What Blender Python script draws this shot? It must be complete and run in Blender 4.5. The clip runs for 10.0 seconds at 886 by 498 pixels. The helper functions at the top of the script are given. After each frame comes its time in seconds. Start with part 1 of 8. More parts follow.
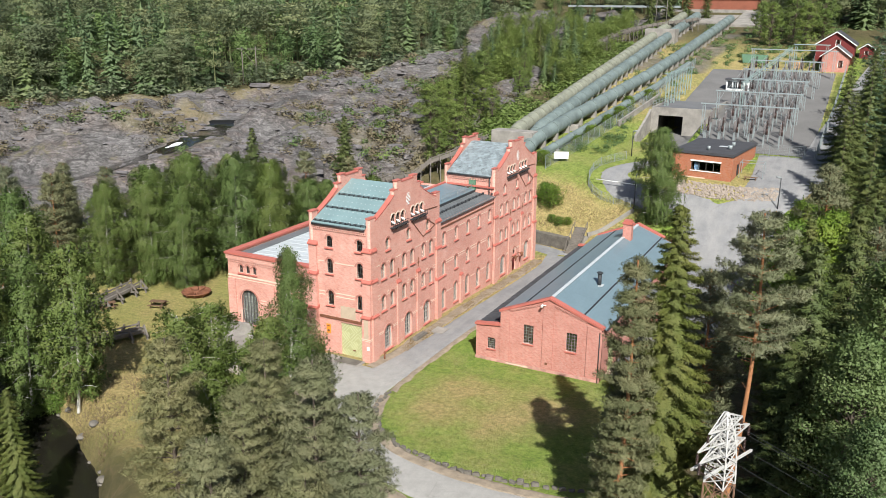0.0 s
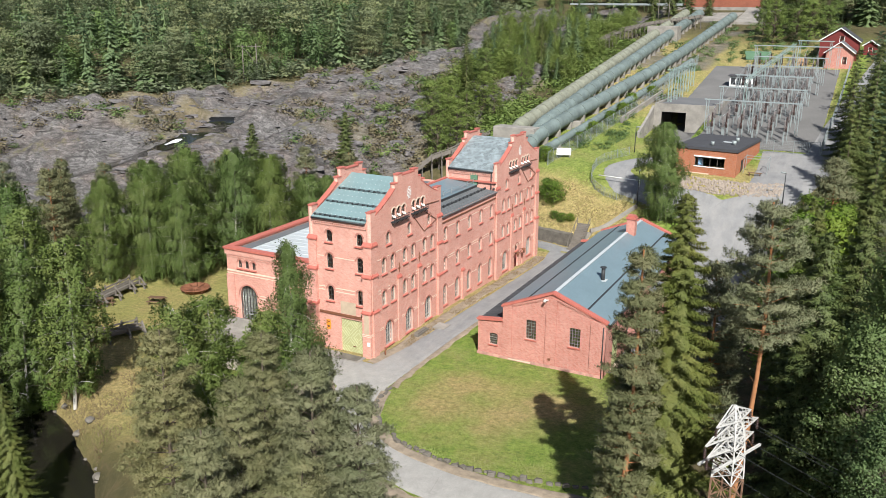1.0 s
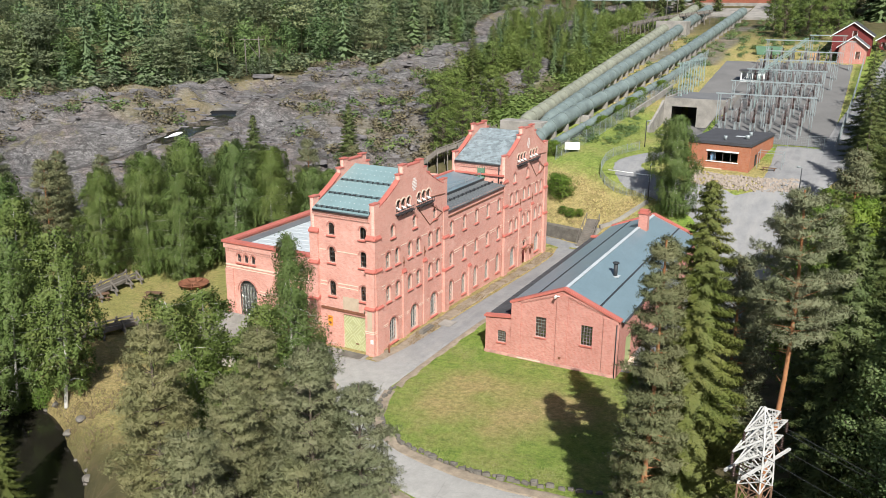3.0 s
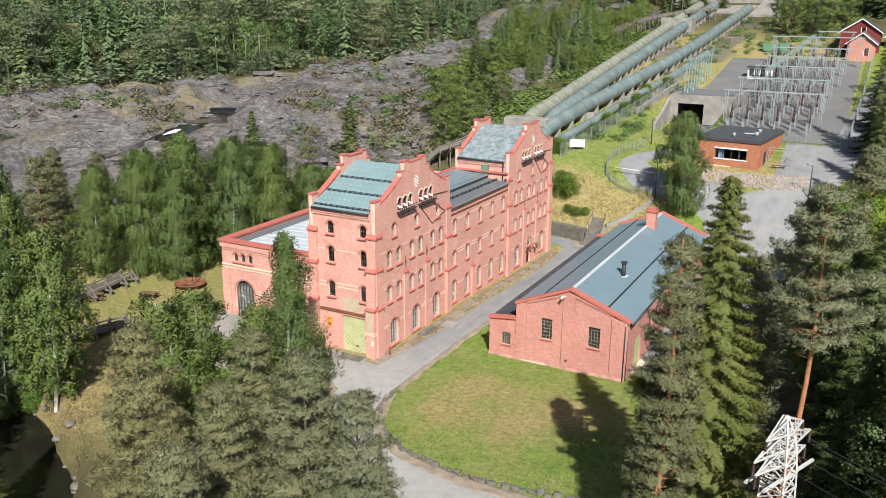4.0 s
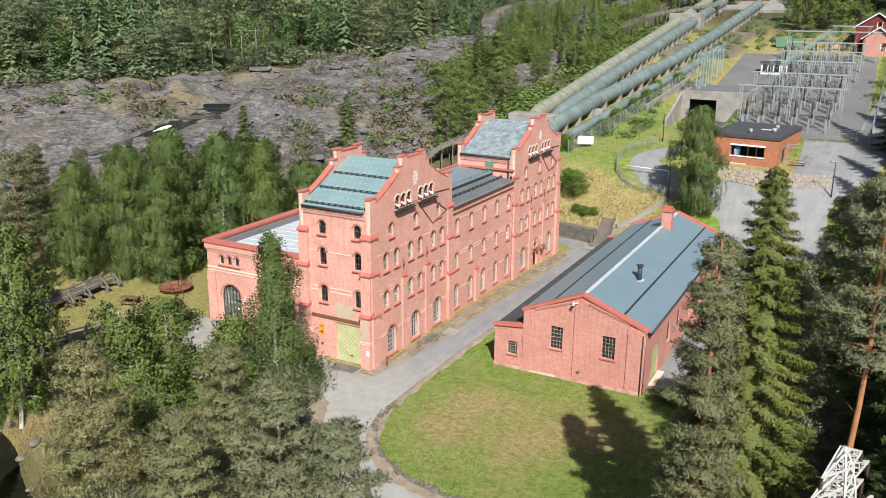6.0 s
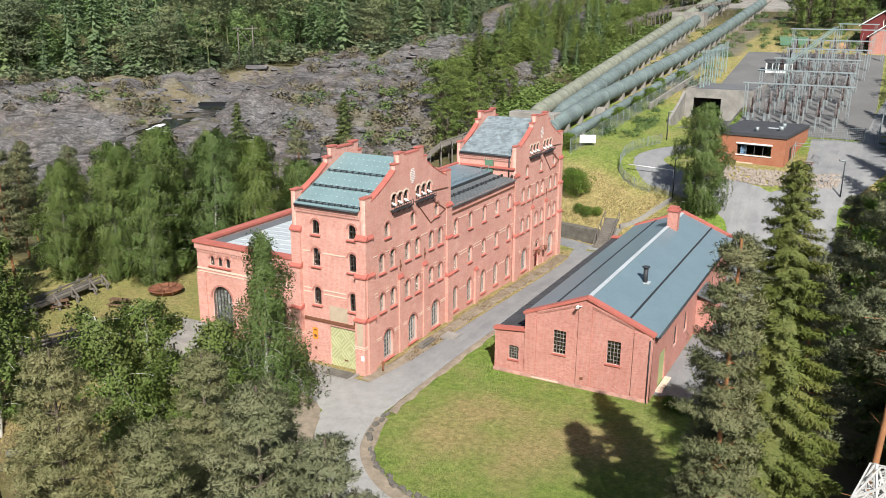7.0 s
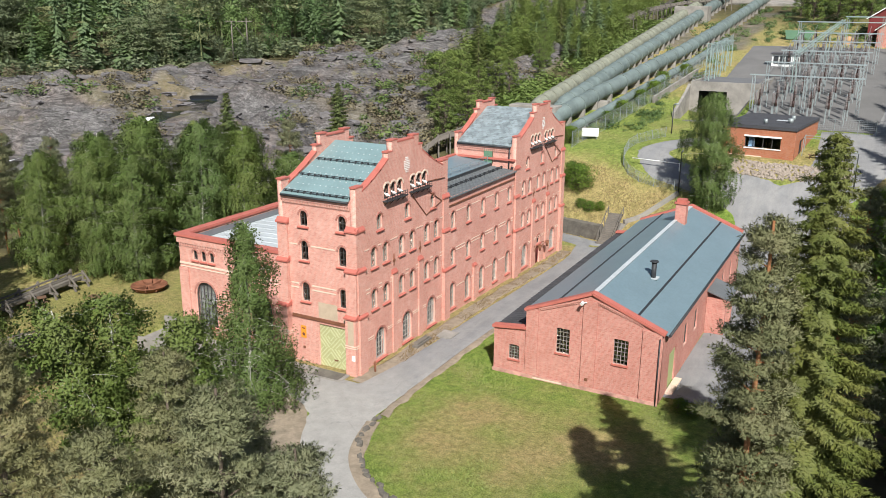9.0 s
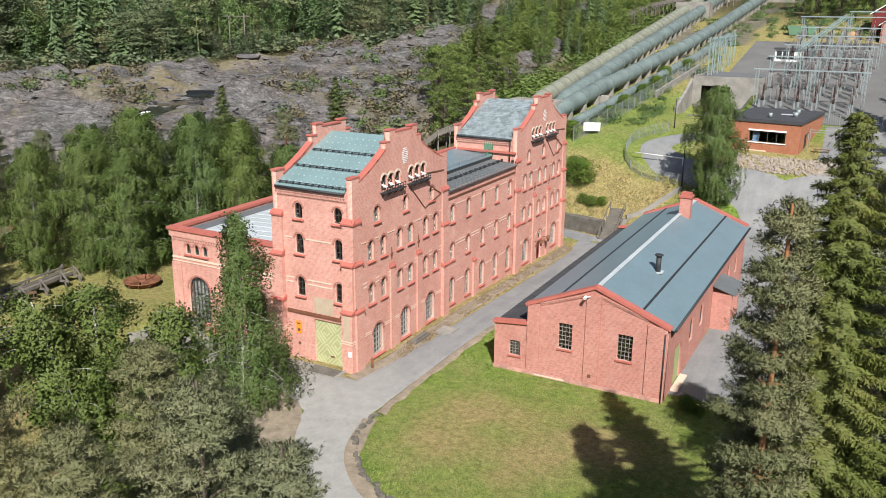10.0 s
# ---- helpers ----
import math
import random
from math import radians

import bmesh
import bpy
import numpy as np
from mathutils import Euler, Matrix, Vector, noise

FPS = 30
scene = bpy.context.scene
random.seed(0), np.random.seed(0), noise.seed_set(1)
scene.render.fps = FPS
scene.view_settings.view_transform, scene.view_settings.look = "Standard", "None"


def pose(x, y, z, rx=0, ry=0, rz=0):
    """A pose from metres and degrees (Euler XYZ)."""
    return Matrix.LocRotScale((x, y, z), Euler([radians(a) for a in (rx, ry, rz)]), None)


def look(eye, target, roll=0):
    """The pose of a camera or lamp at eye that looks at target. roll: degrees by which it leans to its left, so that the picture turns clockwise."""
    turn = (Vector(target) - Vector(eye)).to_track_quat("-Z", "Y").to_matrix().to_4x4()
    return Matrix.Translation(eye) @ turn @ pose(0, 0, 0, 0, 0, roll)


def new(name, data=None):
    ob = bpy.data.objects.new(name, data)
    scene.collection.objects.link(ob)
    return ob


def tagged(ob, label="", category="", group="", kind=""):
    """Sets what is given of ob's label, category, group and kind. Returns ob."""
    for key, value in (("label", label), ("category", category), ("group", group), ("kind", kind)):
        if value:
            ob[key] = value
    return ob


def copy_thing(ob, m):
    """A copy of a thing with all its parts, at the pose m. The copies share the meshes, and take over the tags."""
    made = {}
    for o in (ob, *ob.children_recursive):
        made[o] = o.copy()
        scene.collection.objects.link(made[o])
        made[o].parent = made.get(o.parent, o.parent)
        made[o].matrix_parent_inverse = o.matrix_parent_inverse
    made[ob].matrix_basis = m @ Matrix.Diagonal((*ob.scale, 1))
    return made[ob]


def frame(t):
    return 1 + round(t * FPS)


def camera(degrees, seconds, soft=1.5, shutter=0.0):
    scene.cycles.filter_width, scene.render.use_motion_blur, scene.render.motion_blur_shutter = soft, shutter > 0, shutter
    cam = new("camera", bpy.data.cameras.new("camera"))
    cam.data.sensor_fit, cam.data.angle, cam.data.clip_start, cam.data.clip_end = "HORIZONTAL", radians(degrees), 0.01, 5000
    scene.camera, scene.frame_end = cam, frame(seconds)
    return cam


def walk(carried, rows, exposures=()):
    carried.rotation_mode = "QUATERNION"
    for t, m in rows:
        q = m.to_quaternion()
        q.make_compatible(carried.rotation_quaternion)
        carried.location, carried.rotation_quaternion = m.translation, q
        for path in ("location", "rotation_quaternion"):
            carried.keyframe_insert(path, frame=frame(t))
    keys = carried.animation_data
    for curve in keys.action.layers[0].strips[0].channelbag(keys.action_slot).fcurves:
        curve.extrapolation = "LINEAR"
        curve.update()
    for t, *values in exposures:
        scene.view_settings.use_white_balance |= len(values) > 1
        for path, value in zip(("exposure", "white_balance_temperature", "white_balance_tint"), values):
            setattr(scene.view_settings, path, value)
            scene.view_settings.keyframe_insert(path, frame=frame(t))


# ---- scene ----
cam = camera(56.4, 10.0, soft=0.75)
PATH = [
    (0, (40.287, -62.751, 33.615), (39.406, -61.046, 33.05), 0.5),
    (0.5, (40.167, -62.298, 33.197), (39.283, -60.595, 32.634), 0.4),
    (1, (39.945, -61.981, 32.717), (39.06, -60.278, 32.154), 0.4),
    (1.5, (39.705, -61.61, 32.405), (38.818, -59.909, 31.841), 0.5),
    (2, (39.359, -61.11, 32.051), (38.47, -59.409, 31.486), 0.5),
    (2.5, (38.947, -60.458, 31.692), (38.056, -58.758, 31.128), 0.5),
    (4, (37.398, -57.664, 30.683), (36.5, -55.969, 30.117), 0.5),
    (4.5, (36.777, -56.508, 30.238), (35.877, -54.813, 29.674), 0.5),
    (5, (36.167, -55.293, 29.891), (35.265, -53.6, 29.327), 0.6),
    (5.5, (35.566, -54.035, 29.516), (34.662, -52.342, 28.952), 0.5),
    (7, (33.903, -50.429, 28.324), (32.997, -48.736, 27.764), 0.5),
    (7.5, (33.516, -49.539, 27.952), (32.61, -47.846, 27.393), 0.5),
    (8, (33.152, -48.659, 27.583), (32.246, -46.966, 27.023), 0.5),
    (8.5, (32.806, -47.911, 27.159), (31.901, -46.217, 26.6), 0.5),
    (9, (32.482, -47.135, 26.666), (31.576, -45.441, 26.108), 0.5),
    (9.5, (32.189, -46.498, 26.228), (31.283, -44.804, 25.669), 0.5),
    (10, (31.856, -45.799, 25.74), (30.95, -44.105, 25.181), 0.5),
]
walk(cam, [(t, look(eye, target, roll)) for t, eye, target, roll in PATH], exposures=[(0.0, 0.77), (5.5, 0.76), (10.0, 0.67)])

# ---- light ----
world = bpy.data.worlds.new("sky")
scene.world = world
world.use_nodes = True
_sky = world.node_tree.nodes.new("ShaderNodeTexSky")
_sky.sky_type, _sky.sun_disc = "NISHITA", False
_sky.sun_elevation, _sky.sun_rotation = radians(42.5), radians(146)
_bg = world.node_tree.nodes["Background"]
_bg.inputs["Strength"].default_value = 0.06
world.node_tree.links.new(_sky.outputs[0], _bg.inputs["Color"])
sun = new("sun", bpy.data.lights.new("sun", "SUN"))
sun.data.energy, sun.data.angle, sun.data.color = 5.0, radians(0.5), (0.985, 0.97, 0.925)
sun.matrix_world = look((66, -98, 107), (0, 0, 0))

# ---- lie of the land ----
def smooth(a, b, v):
    k = np.clip((np.asarray(v, float) - a) / (b - a), 0.0, 1.0)
    return k * k * (3 - 2 * k)


def hashed(i, j, seed):
    v = np.sin(i * 127.1 + j * 311.7 + seed * 74.7) * 43758.5453
    return v - np.floor(v)


def lumps(x, y, size, seed=0):
    """Smooth random swell between -1 and 1."""
    x, y = np.asarray(x, float) / size, np.asarray(y, float) / size
    i, j = np.floor(x), np.floor(y)
    u, v = x - i, y - j
    u, v = u * u * (3 - 2 * u), v * v * (3 - 2 * v)
    a = hashed(i, j, seed) * (1 - u) + hashed(i + 1, j, seed) * u
    b = hashed(i, j + 1, seed) * (1 - u) + hashed(i + 1, j + 1, seed) * u
    return (a * (1 - v) + b * v) * 2 - 1


def wood_edge(x, y):
    """How far up the slope the bare rock reaches."""
    u = 0.879 * x + 0.477 * y
    return np.interp(u, (-100, -60, -18, 0, 10, 16, 21, 32), (92, 94, 120, 146, 166, 174, 222, 240)) + 8 * lumps(x, y, 26, 3) + 4 * lumps(x, y, 9, 4)


def rockiness(x, y):
    """1 on the bare rock of the gorge, 0 on soil."""
    s = -0.477 * x + 0.879 * y
    edge = wood_edge(x, y)
    bare = smooth(36, 48, s) * (1 - smooth(edge - 3, edge + 3, s)) * (1 - smooth(-31, -25.5, x + 3 * lumps(x, y, 9, 5)))
    return bare * (1 - 0.45 * smooth(0.35, 0.6, lumps(x, y, 15, 6)) * smooth(60, 90, s))


STREAM = ((-71.5, 61, 12.6), (-69.3, 57, 11.3), (-66.5, 51, 11.0), (-63.6, 44.5, 11.0), (-64.6, 37, 9.6), (-70, 31, 7.2), (-78, 26, 4.6))


def stream_bed(x, y):
    """Distance from the rapids' line and the level of their bed."""
    best, level = np.full(np.shape(x), 1e9), np.zeros(np.shape(x))
    for (ax, ay, az), (bx, by, bz0) in zip(STREAM, STREAM[1:]):
        dx, dy = bx - ax, by - ay
        f = np.clip(((x - ax) * dx + (y - ay) * dy) / (dx * dx + dy * dy), 0, 1)
        d = np.hypot(x - ax - f * dx, y - ay - f * dy)
        level = np.where(d < best, az + f * (bz0 - az), level)
        best = np.minimum(d, best)
    return best, level


def lawn_dry(x, y):
    """How parched the lawn before the annex is."""
    x, y = np.asarray(x, float), np.asarray(y, float)
    k = 1.25 * np.exp(-((x - 13.5) ** 2 / 30 + (y + 2.8) ** 2 / 22)) + 0.9 * np.exp(-((x - 19) ** 2 / 14 + (y + 1.5) ** 2 / 12)) + 0.5 * np.exp(-((x - 10) ** 2 / 3 + (y + 6) ** 2 / 14))
    return np.clip(k * (0.75 + 0.5 * lumps(x, y, 2.6, 81)) + 0.22 * lumps(x, y, 1.1, 82) * (k > 0.15), 0, 1)


def height(x, y):
    """The ground's height."""
    x, y = np.asarray(x, float), np.asarray(y, float)
    s = -0.477 * x + 0.879 * y
    step = y + 0.25 * (x - 2.5)
    near = 1 - smooth(5.5, 9.0, x)
    east = near * (1.5 * smooth(50.4, 50.9, step) + 6.5 * smooth(50.0, 66, y)) + (1 - near) * 8.0 * smooth(46, 66, y) + 0.14 * np.maximum(y - 64, 0)
    east = east - 0.9 * smooth(10, 46, y) * (1 - smooth(50.4, 50.9, step)) * near
    west = 11 * smooth(36, 74, s) + 0.1 * np.maximum(s - 68, 0)
    k = smooth(-38, -24, x)
    z = east * k + west * (1 - k)
    r = rockiness(x, y)
    ridge = 1 - np.abs(lumps(x * 0.8 + y * 0.5, y - x * 0.35, 19, 11))
    shelf = lumps(x * 0.5 + y * 0.3, y * 1.3 - x * 0.5, 8, 12)
    shelf = np.sign(shelf) * np.abs(shelf) ** 0.45
    crag = lumps(x, y, 3.4, 13)
    z = z + r * (4.2 * (ridge - 0.6) + 1.5 * shelf + 1.1 * np.sign(crag) * np.abs(crag) ** 0.6 + 0.5 * lumps(x, y, 1.7, 16))
    d, level = stream_bed(x, y)
    k = 1 - smooth(2.6, 7.5, d + 0.8 * lumps(x, y, 3, 17))
    z = z * (1 - k) + (level + 0.5 * smooth(1.0, 5.0, d)) * k
    far = smooth(190, 420, s)
    z = z + far * (10 + 8 * lumps(x, y, 120, 14)) - 0.06 * np.maximum(s - 420, 0)
    # cutting of the steps at the lane's end
    k = smooth(2.2, 2.8, x) * (1 - smooth(4.9, 5.6, x)) * smooth(47.0, 47.6, y) * (1 - smooth(53.2, 54, y))
    z = z * (1 - k) + np.minimum(z, (y - 48.3) * 0.667 - 1.05) * k
    # sunken forecourt of the bunker
    k = smooth(0.5, 2.5, x) * (1 - smooth(10.5, 12.0, x)) * smooth(82, 92, y) * (1 - smooth(111.0, 111.6, y))
    z = z - (2.6 + 0.14 * np.clip(y - 98, 0, 14)) * k
    # pit of the outlet below the wing
    k = smooth(-21, -19.8, x) * (1 - smooth(-9.2, -7.6, x)) * smooth(-8.5, -4.0, y) * (1 - smooth(0.2, 0.8, y))
    z = z - 2.5 * k
    # river channel in front and to the west
    c = np.abs(y + 26.5 + 0.5 * (x + 12) + 0.9 * lumps(x, y, 6, 15))
    z = z - 5.0 * (1 - smooth(1.4, 4.6, c)) * (1 - smooth(-4, 6, x))
    return z

# ---- small tools ----
def to_mesh(name, bm):
    me = bpy.data.meshes.new(name)
    bm.normal_update()
    bm.to_mesh(me)
    bm.free()
    return me


def thing(name, at=(0, 0, 0), turn=0.0, label="", category="", group="", kind=""):
    ob = new(name)
    ob.matrix_basis = pose(*at, 0, 0, turn)
    ob.empty_display_size = 0.3
    return tagged(ob, label, category, group, kind)


def part(name, bm, material, parent, label="", m=None):
    """One mesh object under a thing or a part."""
    me = bm if isinstance(bm, bpy.types.Mesh) else to_mesh(name, bm)
    if not me.materials:
        me.materials.append(material)
    ob = new(name, me)
    ob.parent = parent
    if m is not None:
        ob.matrix_basis = m
    return tagged(ob, label)


def solid(name, bm, material, label="", category="", group="", kind=""):
    me = bm if isinstance(bm, bpy.types.Mesh) else to_mesh(name, bm)
    me.materials.append(material)
    return tagged(new(name, me), label, category, group, kind)


def box(bm, x0, x1, y0, y1, z0, z1, m=None):
    vs = [bm.verts.new(m @ Vector(p) if m else p) for p in
          [(x0, y0, z0), (x1, y0, z0), (x1, y1, z0), (x0, y1, z0), (x0, y0, z1), (x1, y0, z1), (x1, y1, z1), (x0, y1, z1)]]
    for f in ((3, 2, 1, 0), (4, 5, 6, 7), (0, 1, 5, 4), (1, 2, 6, 5), (2, 3, 7, 6), (3, 0, 4, 7)):
        bm.faces.new([vs[i] for i in f])
    return bm


def slab(*args, m=None):
    return box(bmesh.new(), *args, m=m)


def rod(bm, a, b, r0, r1=None, n=8, caps=True):
    """A tapered round bar from a to b."""
    a, b = Vector(a), Vector(b)
    r1 = r0 if r1 is None else r1
    q = (b - a).to_track_quat("Z", "Y")
    rings = []
    for p, r in ((a, r0), (b, r1)):
        rings.append([bm.verts.new(p + q @ Vector((r * math.cos(i * math.tau / n), r * math.sin(i * math.tau / n), 0))) for i in range(n)])
    for i in range(n):
        j = (i + 1) % n
        f = bm.faces.new((rings[0][i], rings[0][j], rings[1][j], rings[1][i]))
        f.smooth = n > 6
    if caps:
        bm.faces.new(rings[0][::-1])
        bm.faces.new(rings[1])
    return bm


def beam(bm, a, b, w, h):
    """A square bar from a to b."""
    a, b = Vector(a), Vector(b)
    q = (b - a).to_track_quat("Y", "Z").to_matrix().to_4x4()
    return box(bm, -w / 2, w / 2, 0, (b - a).length, -h / 2, h / 2, m=Matrix.Translation(a) @ q)


def cable(points, r, n=5):
    """One unbroken round wire along the points."""
    bm = bmesh.new()
    rings = []
    for i, p in enumerate(points):
        q = (Vector(points[min(i + 1, len(points) - 1)]) - Vector(points[max(i - 1, 0)])).to_track_quat("Z", "Y")
        rings.append([bm.verts.new(Vector(p) + q @ Vector((r * math.cos(k * math.tau / n), r * math.sin(k * math.tau / n), 0))) for k in range(n)])
    for a, b in zip(rings, rings[1:]):
        for k in range(n):
            bm.faces.new((a[k], a[(k + 1) % n], b[(k + 1) % n], b[k]))
    bm.faces.new(rings[0][::-1])
    bm.faces.new(rings[-1])
    return bm


def prism(bm, outline, axis, lo, hi):
    """An outline (pairs) drawn out along axis 'x', 'y' or 'z'."""
    def at(p, k):
        return {"x": (k, p[0], p[1]), "y": (p[0], k, p[1]), "z": (p[0], p[1], k)}[axis]
    a = [bm.verts.new(at(p, lo)) for p in outline]
    b = [bm.verts.new(at(p, hi)) for p in outline]
    bm.faces.new(a)
    bm.faces.new(b[::-1])
    n = len(outline)
    for i in range(n):
        j = (i + 1) % n
        bm.faces.new((a[j], a[i], b[i], b[j]))
    bmesh.ops.recalc_face_normals(bm, faces=bm.faces[:])
    return bm


def arch(cx, z0, w, h, n=8, rise=None):
    """Outline of an arched opening: width w, whole height h."""
    rise = w / 2 if rise is None else rise
    pts = [(cx - w / 2, z0), (cx + w / 2, z0)]
    for i in range(n + 1):
        a = math.pi * i / n
        pts.append((cx + w / 2 * math.cos(a), z0 + h - rise + rise * math.sin(a)))
    return pts


def pierced(outline, holes, depth):
    """A plate in the xy plane with openings right through it, depth thick."""
    cu = bpy.data.curves.new("outline", "CURVE")
    cu.dimensions, cu.fill_mode, cu.extrude = "2D", "BOTH", depth / 2
    for loop in [outline] + holes:
        sp = cu.splines.new("POLY")
        sp.points.add(len(loop) - 1)
        for p, (u, v) in zip(sp.points, loop):
            p.co = (u, v, 0, 1)
        sp.use_cyclic_u = True
    ob = bpy.data.objects.new("outline", cu)
    me = bpy.data.meshes.new_from_object(ob)
    bpy.data.objects.remove(ob)
    bpy.data.curves.remove(cu)
    me.materials.clear()
    bm = bmesh.new()
    bm.from_mesh(me)
    bmesh.ops.remove_doubles(bm, verts=bm.verts[:], dist=0.0005)
    bm.to_mesh(me)
    bm.free()
    return me


def facing_x(x, depth):
    """Takes a plate onto a wall that faces +x, its outer face at x."""
    return Matrix(((0, 0, 1, x - depth / 2), (1, 0, 0, 0), (0, 1, 0, 0), (0, 0, 0, 1)))


def facing_s(y, depth):
    """Takes a plate onto a wall that faces -y, its outer face at y."""
    return Matrix(((1, 0, 0, 0), (0, 0, -1, y + depth / 2), (0, 1, 0, 0), (0, 0, 0, 1)))


def sheet(name, verts, faces, normals=None):
    me = bpy.data.meshes.new(name)
    verts, faces = np.asarray(verts, np.float32), np.asarray(faces, np.int32)
    k = faces.shape[1]
    me.vertices.add(len(verts))
    me.vertices.foreach_set("co", verts.ravel())
    me.loops.add(faces.size)
    me.loops.foreach_set("vertex_index", faces.ravel())
    me.polygons.add(len(faces))
    me.polygons.foreach_set("loop_start", np.arange(0, faces.size, k, dtype=np.int32))
    me.update(calc_edges=True)
    if normals is not None:
        me.polygons.foreach_set("use_smooth", np.ones(len(faces), bool))
        me.attributes.new("custom_normal", "FLOAT_VECTOR", "POINT").data.foreach_set("vector", np.asarray(normals, np.float32).ravel())
    return me


def spline(points, step=1.0):
    """A smooth line through the points, as an array."""
    p = np.array([points[0]] + list(points) + [points[-1]], float)
    out = []
    for i in range(1, len(p) - 2):
        n = max(2, int(np.linalg.norm(p[i + 1] - p[i]) / step))
        for k in range(n):
            t = k / n
            a, b, c, d = p[i - 1], p[i], p[i + 1], p[i + 2]
            out.append(0.5 * (2 * b + (c - a) * t + (2 * a - 5 * b + 4 * c - d) * t * t + (3 * b - a - 3 * c + d) * t ** 3))
    return np.array(out + [p[-2]])


def ribbon(name, points, wide, up, cols=9, step=1.0, ragged=0.0):
    """A strip that lies on the ground along a line of (x, y)."""
    line = spline([(*p, w) for p, w in zip(points, wide)] if isinstance(wide, (list, tuple)) else [(*p, wide) for p in points], step)
    d = np.gradient(line[:, :2], axis=0)
    d /= np.linalg.norm(d, axis=1)[:, None]
    side = np.stack([-d[:, 1], d[:, 0]], 1)
    u = np.linspace(-0.5, 0.5, cols)
    xy = line[:, None, :2] + side[:, None, :] * (u[None, :, None] * line[:, None, 2:3])
    if ragged:
        edge = (np.abs(u) > 0.49)[None, :, None]
        xy = xy + edge * side[:, None, :] * ragged * lumps(xy[..., 0], xy[..., 1], 1.3, 9)[..., None]
    z = height(xy[..., 0], xy[..., 1]) + up * (1 - 1.7 * (2 * np.abs(u[None, :])) ** 8)
    v = np.concatenate([xy, z[..., None]], 2).reshape(-1, 3)
    n = len(line)
    i, j = np.meshgrid(np.arange(n - 1), np.arange(cols - 1), indexing="ij")
    a = (i * cols + j).ravel()
    return sheet(name, v, np.stack([a, a + cols, a + cols + 1, a + 1], 1)[:, ::-1])

# ---- materials ----
class Nodes:
    """A short hand for building one material."""
    def __init__(self, name):
        self.mat = bpy.data.materials.new(name)
        self.mat.use_nodes = True
        self.tree = self.mat.node_tree
        self.bsdf = self.tree.nodes["Principled BSDF"]
        self.out = self.tree.nodes["Material Output"]
        self.co = self.add("ShaderNodeTexCoord").outputs["Object"]

    def add(self, kind, **values):
        n = self.tree.nodes.new(kind)
        for k, v in values.items():
            n.inputs[k.replace("_", " ")].default_value = v
        return n

    def link(self, a, b):
        self.tree.links.new(a, b)

    def noise(self, scale, detail=4.0, rough=0.6, stretch=None, distort=0.0):
        n = self.add("ShaderNodeTexNoise", Scale=scale, Detail=detail, Roughness=rough, Distortion=distort)
        co = self.co
        if stretch:
            mp = self.add("ShaderNodeMapping")
            mp.inputs["Scale"].default_value = stretch
            self.link(self.co, mp.inputs["Vector"])
            co = mp.outputs[0]
        self.link(co, n.inputs["Vector"])
        return n.outputs["Fac"]

    def ramp(self, fac, *stops):
        n = self.add("ShaderNodeValToRGB")
        els = n.color_ramp.elements
        while len(els) < len(stops):
            els.new(0.5)
        for e, (p, c) in zip(els, stops):
            e.position, e.color = p, (*c, 1) if len(c) == 3 else c
        self.link(fac, n.inputs[0])
        return n.outputs[0]

    def mix(self, fac, a, b, kind="MIX"):
        n = self.tree.nodes.new("ShaderNodeMix")
        n.data_type, n.blend_type = "RGBA", kind
        for v, i in ((fac, 0), (a, 6), (b, 7)):
            if isinstance(v, (int, float)):
                n.inputs[i].default_value = v
            elif isinstance(v, tuple):
                n.inputs[i].default_value = (*v, 1)
            else:
                self.link(v, n.inputs[i])
        return n.outputs[2]

    def bump(self, fac, strength, far=0.05):
        n = self.add("ShaderNodeBump", Strength=strength, Distance=far)
        self.link(fac, n.inputs["Height"])
        self.link(n.outputs[0], self.bsdf.inputs["Normal"])

    def done(self, colour, rough=0.8, metal=0.0, spec=0.35):
        if isinstance(colour, tuple):
            self.bsdf.inputs["Base Color"].default_value = (*colour, 1)
        else:
            self.link(colour, self.bsdf.inputs["Base Color"])
        self.bsdf.inputs["Roughness"].default_value = rough
        self.bsdf.inputs["Metallic"].default_value = metal
        self.bsdf.inputs["Specular IOR Level"].default_value = spec
        return self.mat


def tone(c, k):
    return tuple(min(1.0, v * k) for v in c)


def plain(name, c, rough=0.7, vary=0.25, scale=1.5, fine=30.0, bump=0.15, metal=0.0, spec=0.35, stretch=None):
    """A surface of one colour with stains and grain."""
    n = Nodes(name)
    big = n.noise(scale, 5, 0.65, stretch)
    col = n.ramp(big, (0.3, tone(c, 1 - vary)), (0.7, tone(c, 1 + vary)))
    grain = n.noise(fine, 3, 0.7, stretch)
    col = n.mix(0.35, col, n.ramp(grain, (0.3, tone(c, 0.7)), (0.7, tone(c, 1.25))))
    n.bump(grain, bump, 0.02)
    return n.done(col, rough, metal, spec)


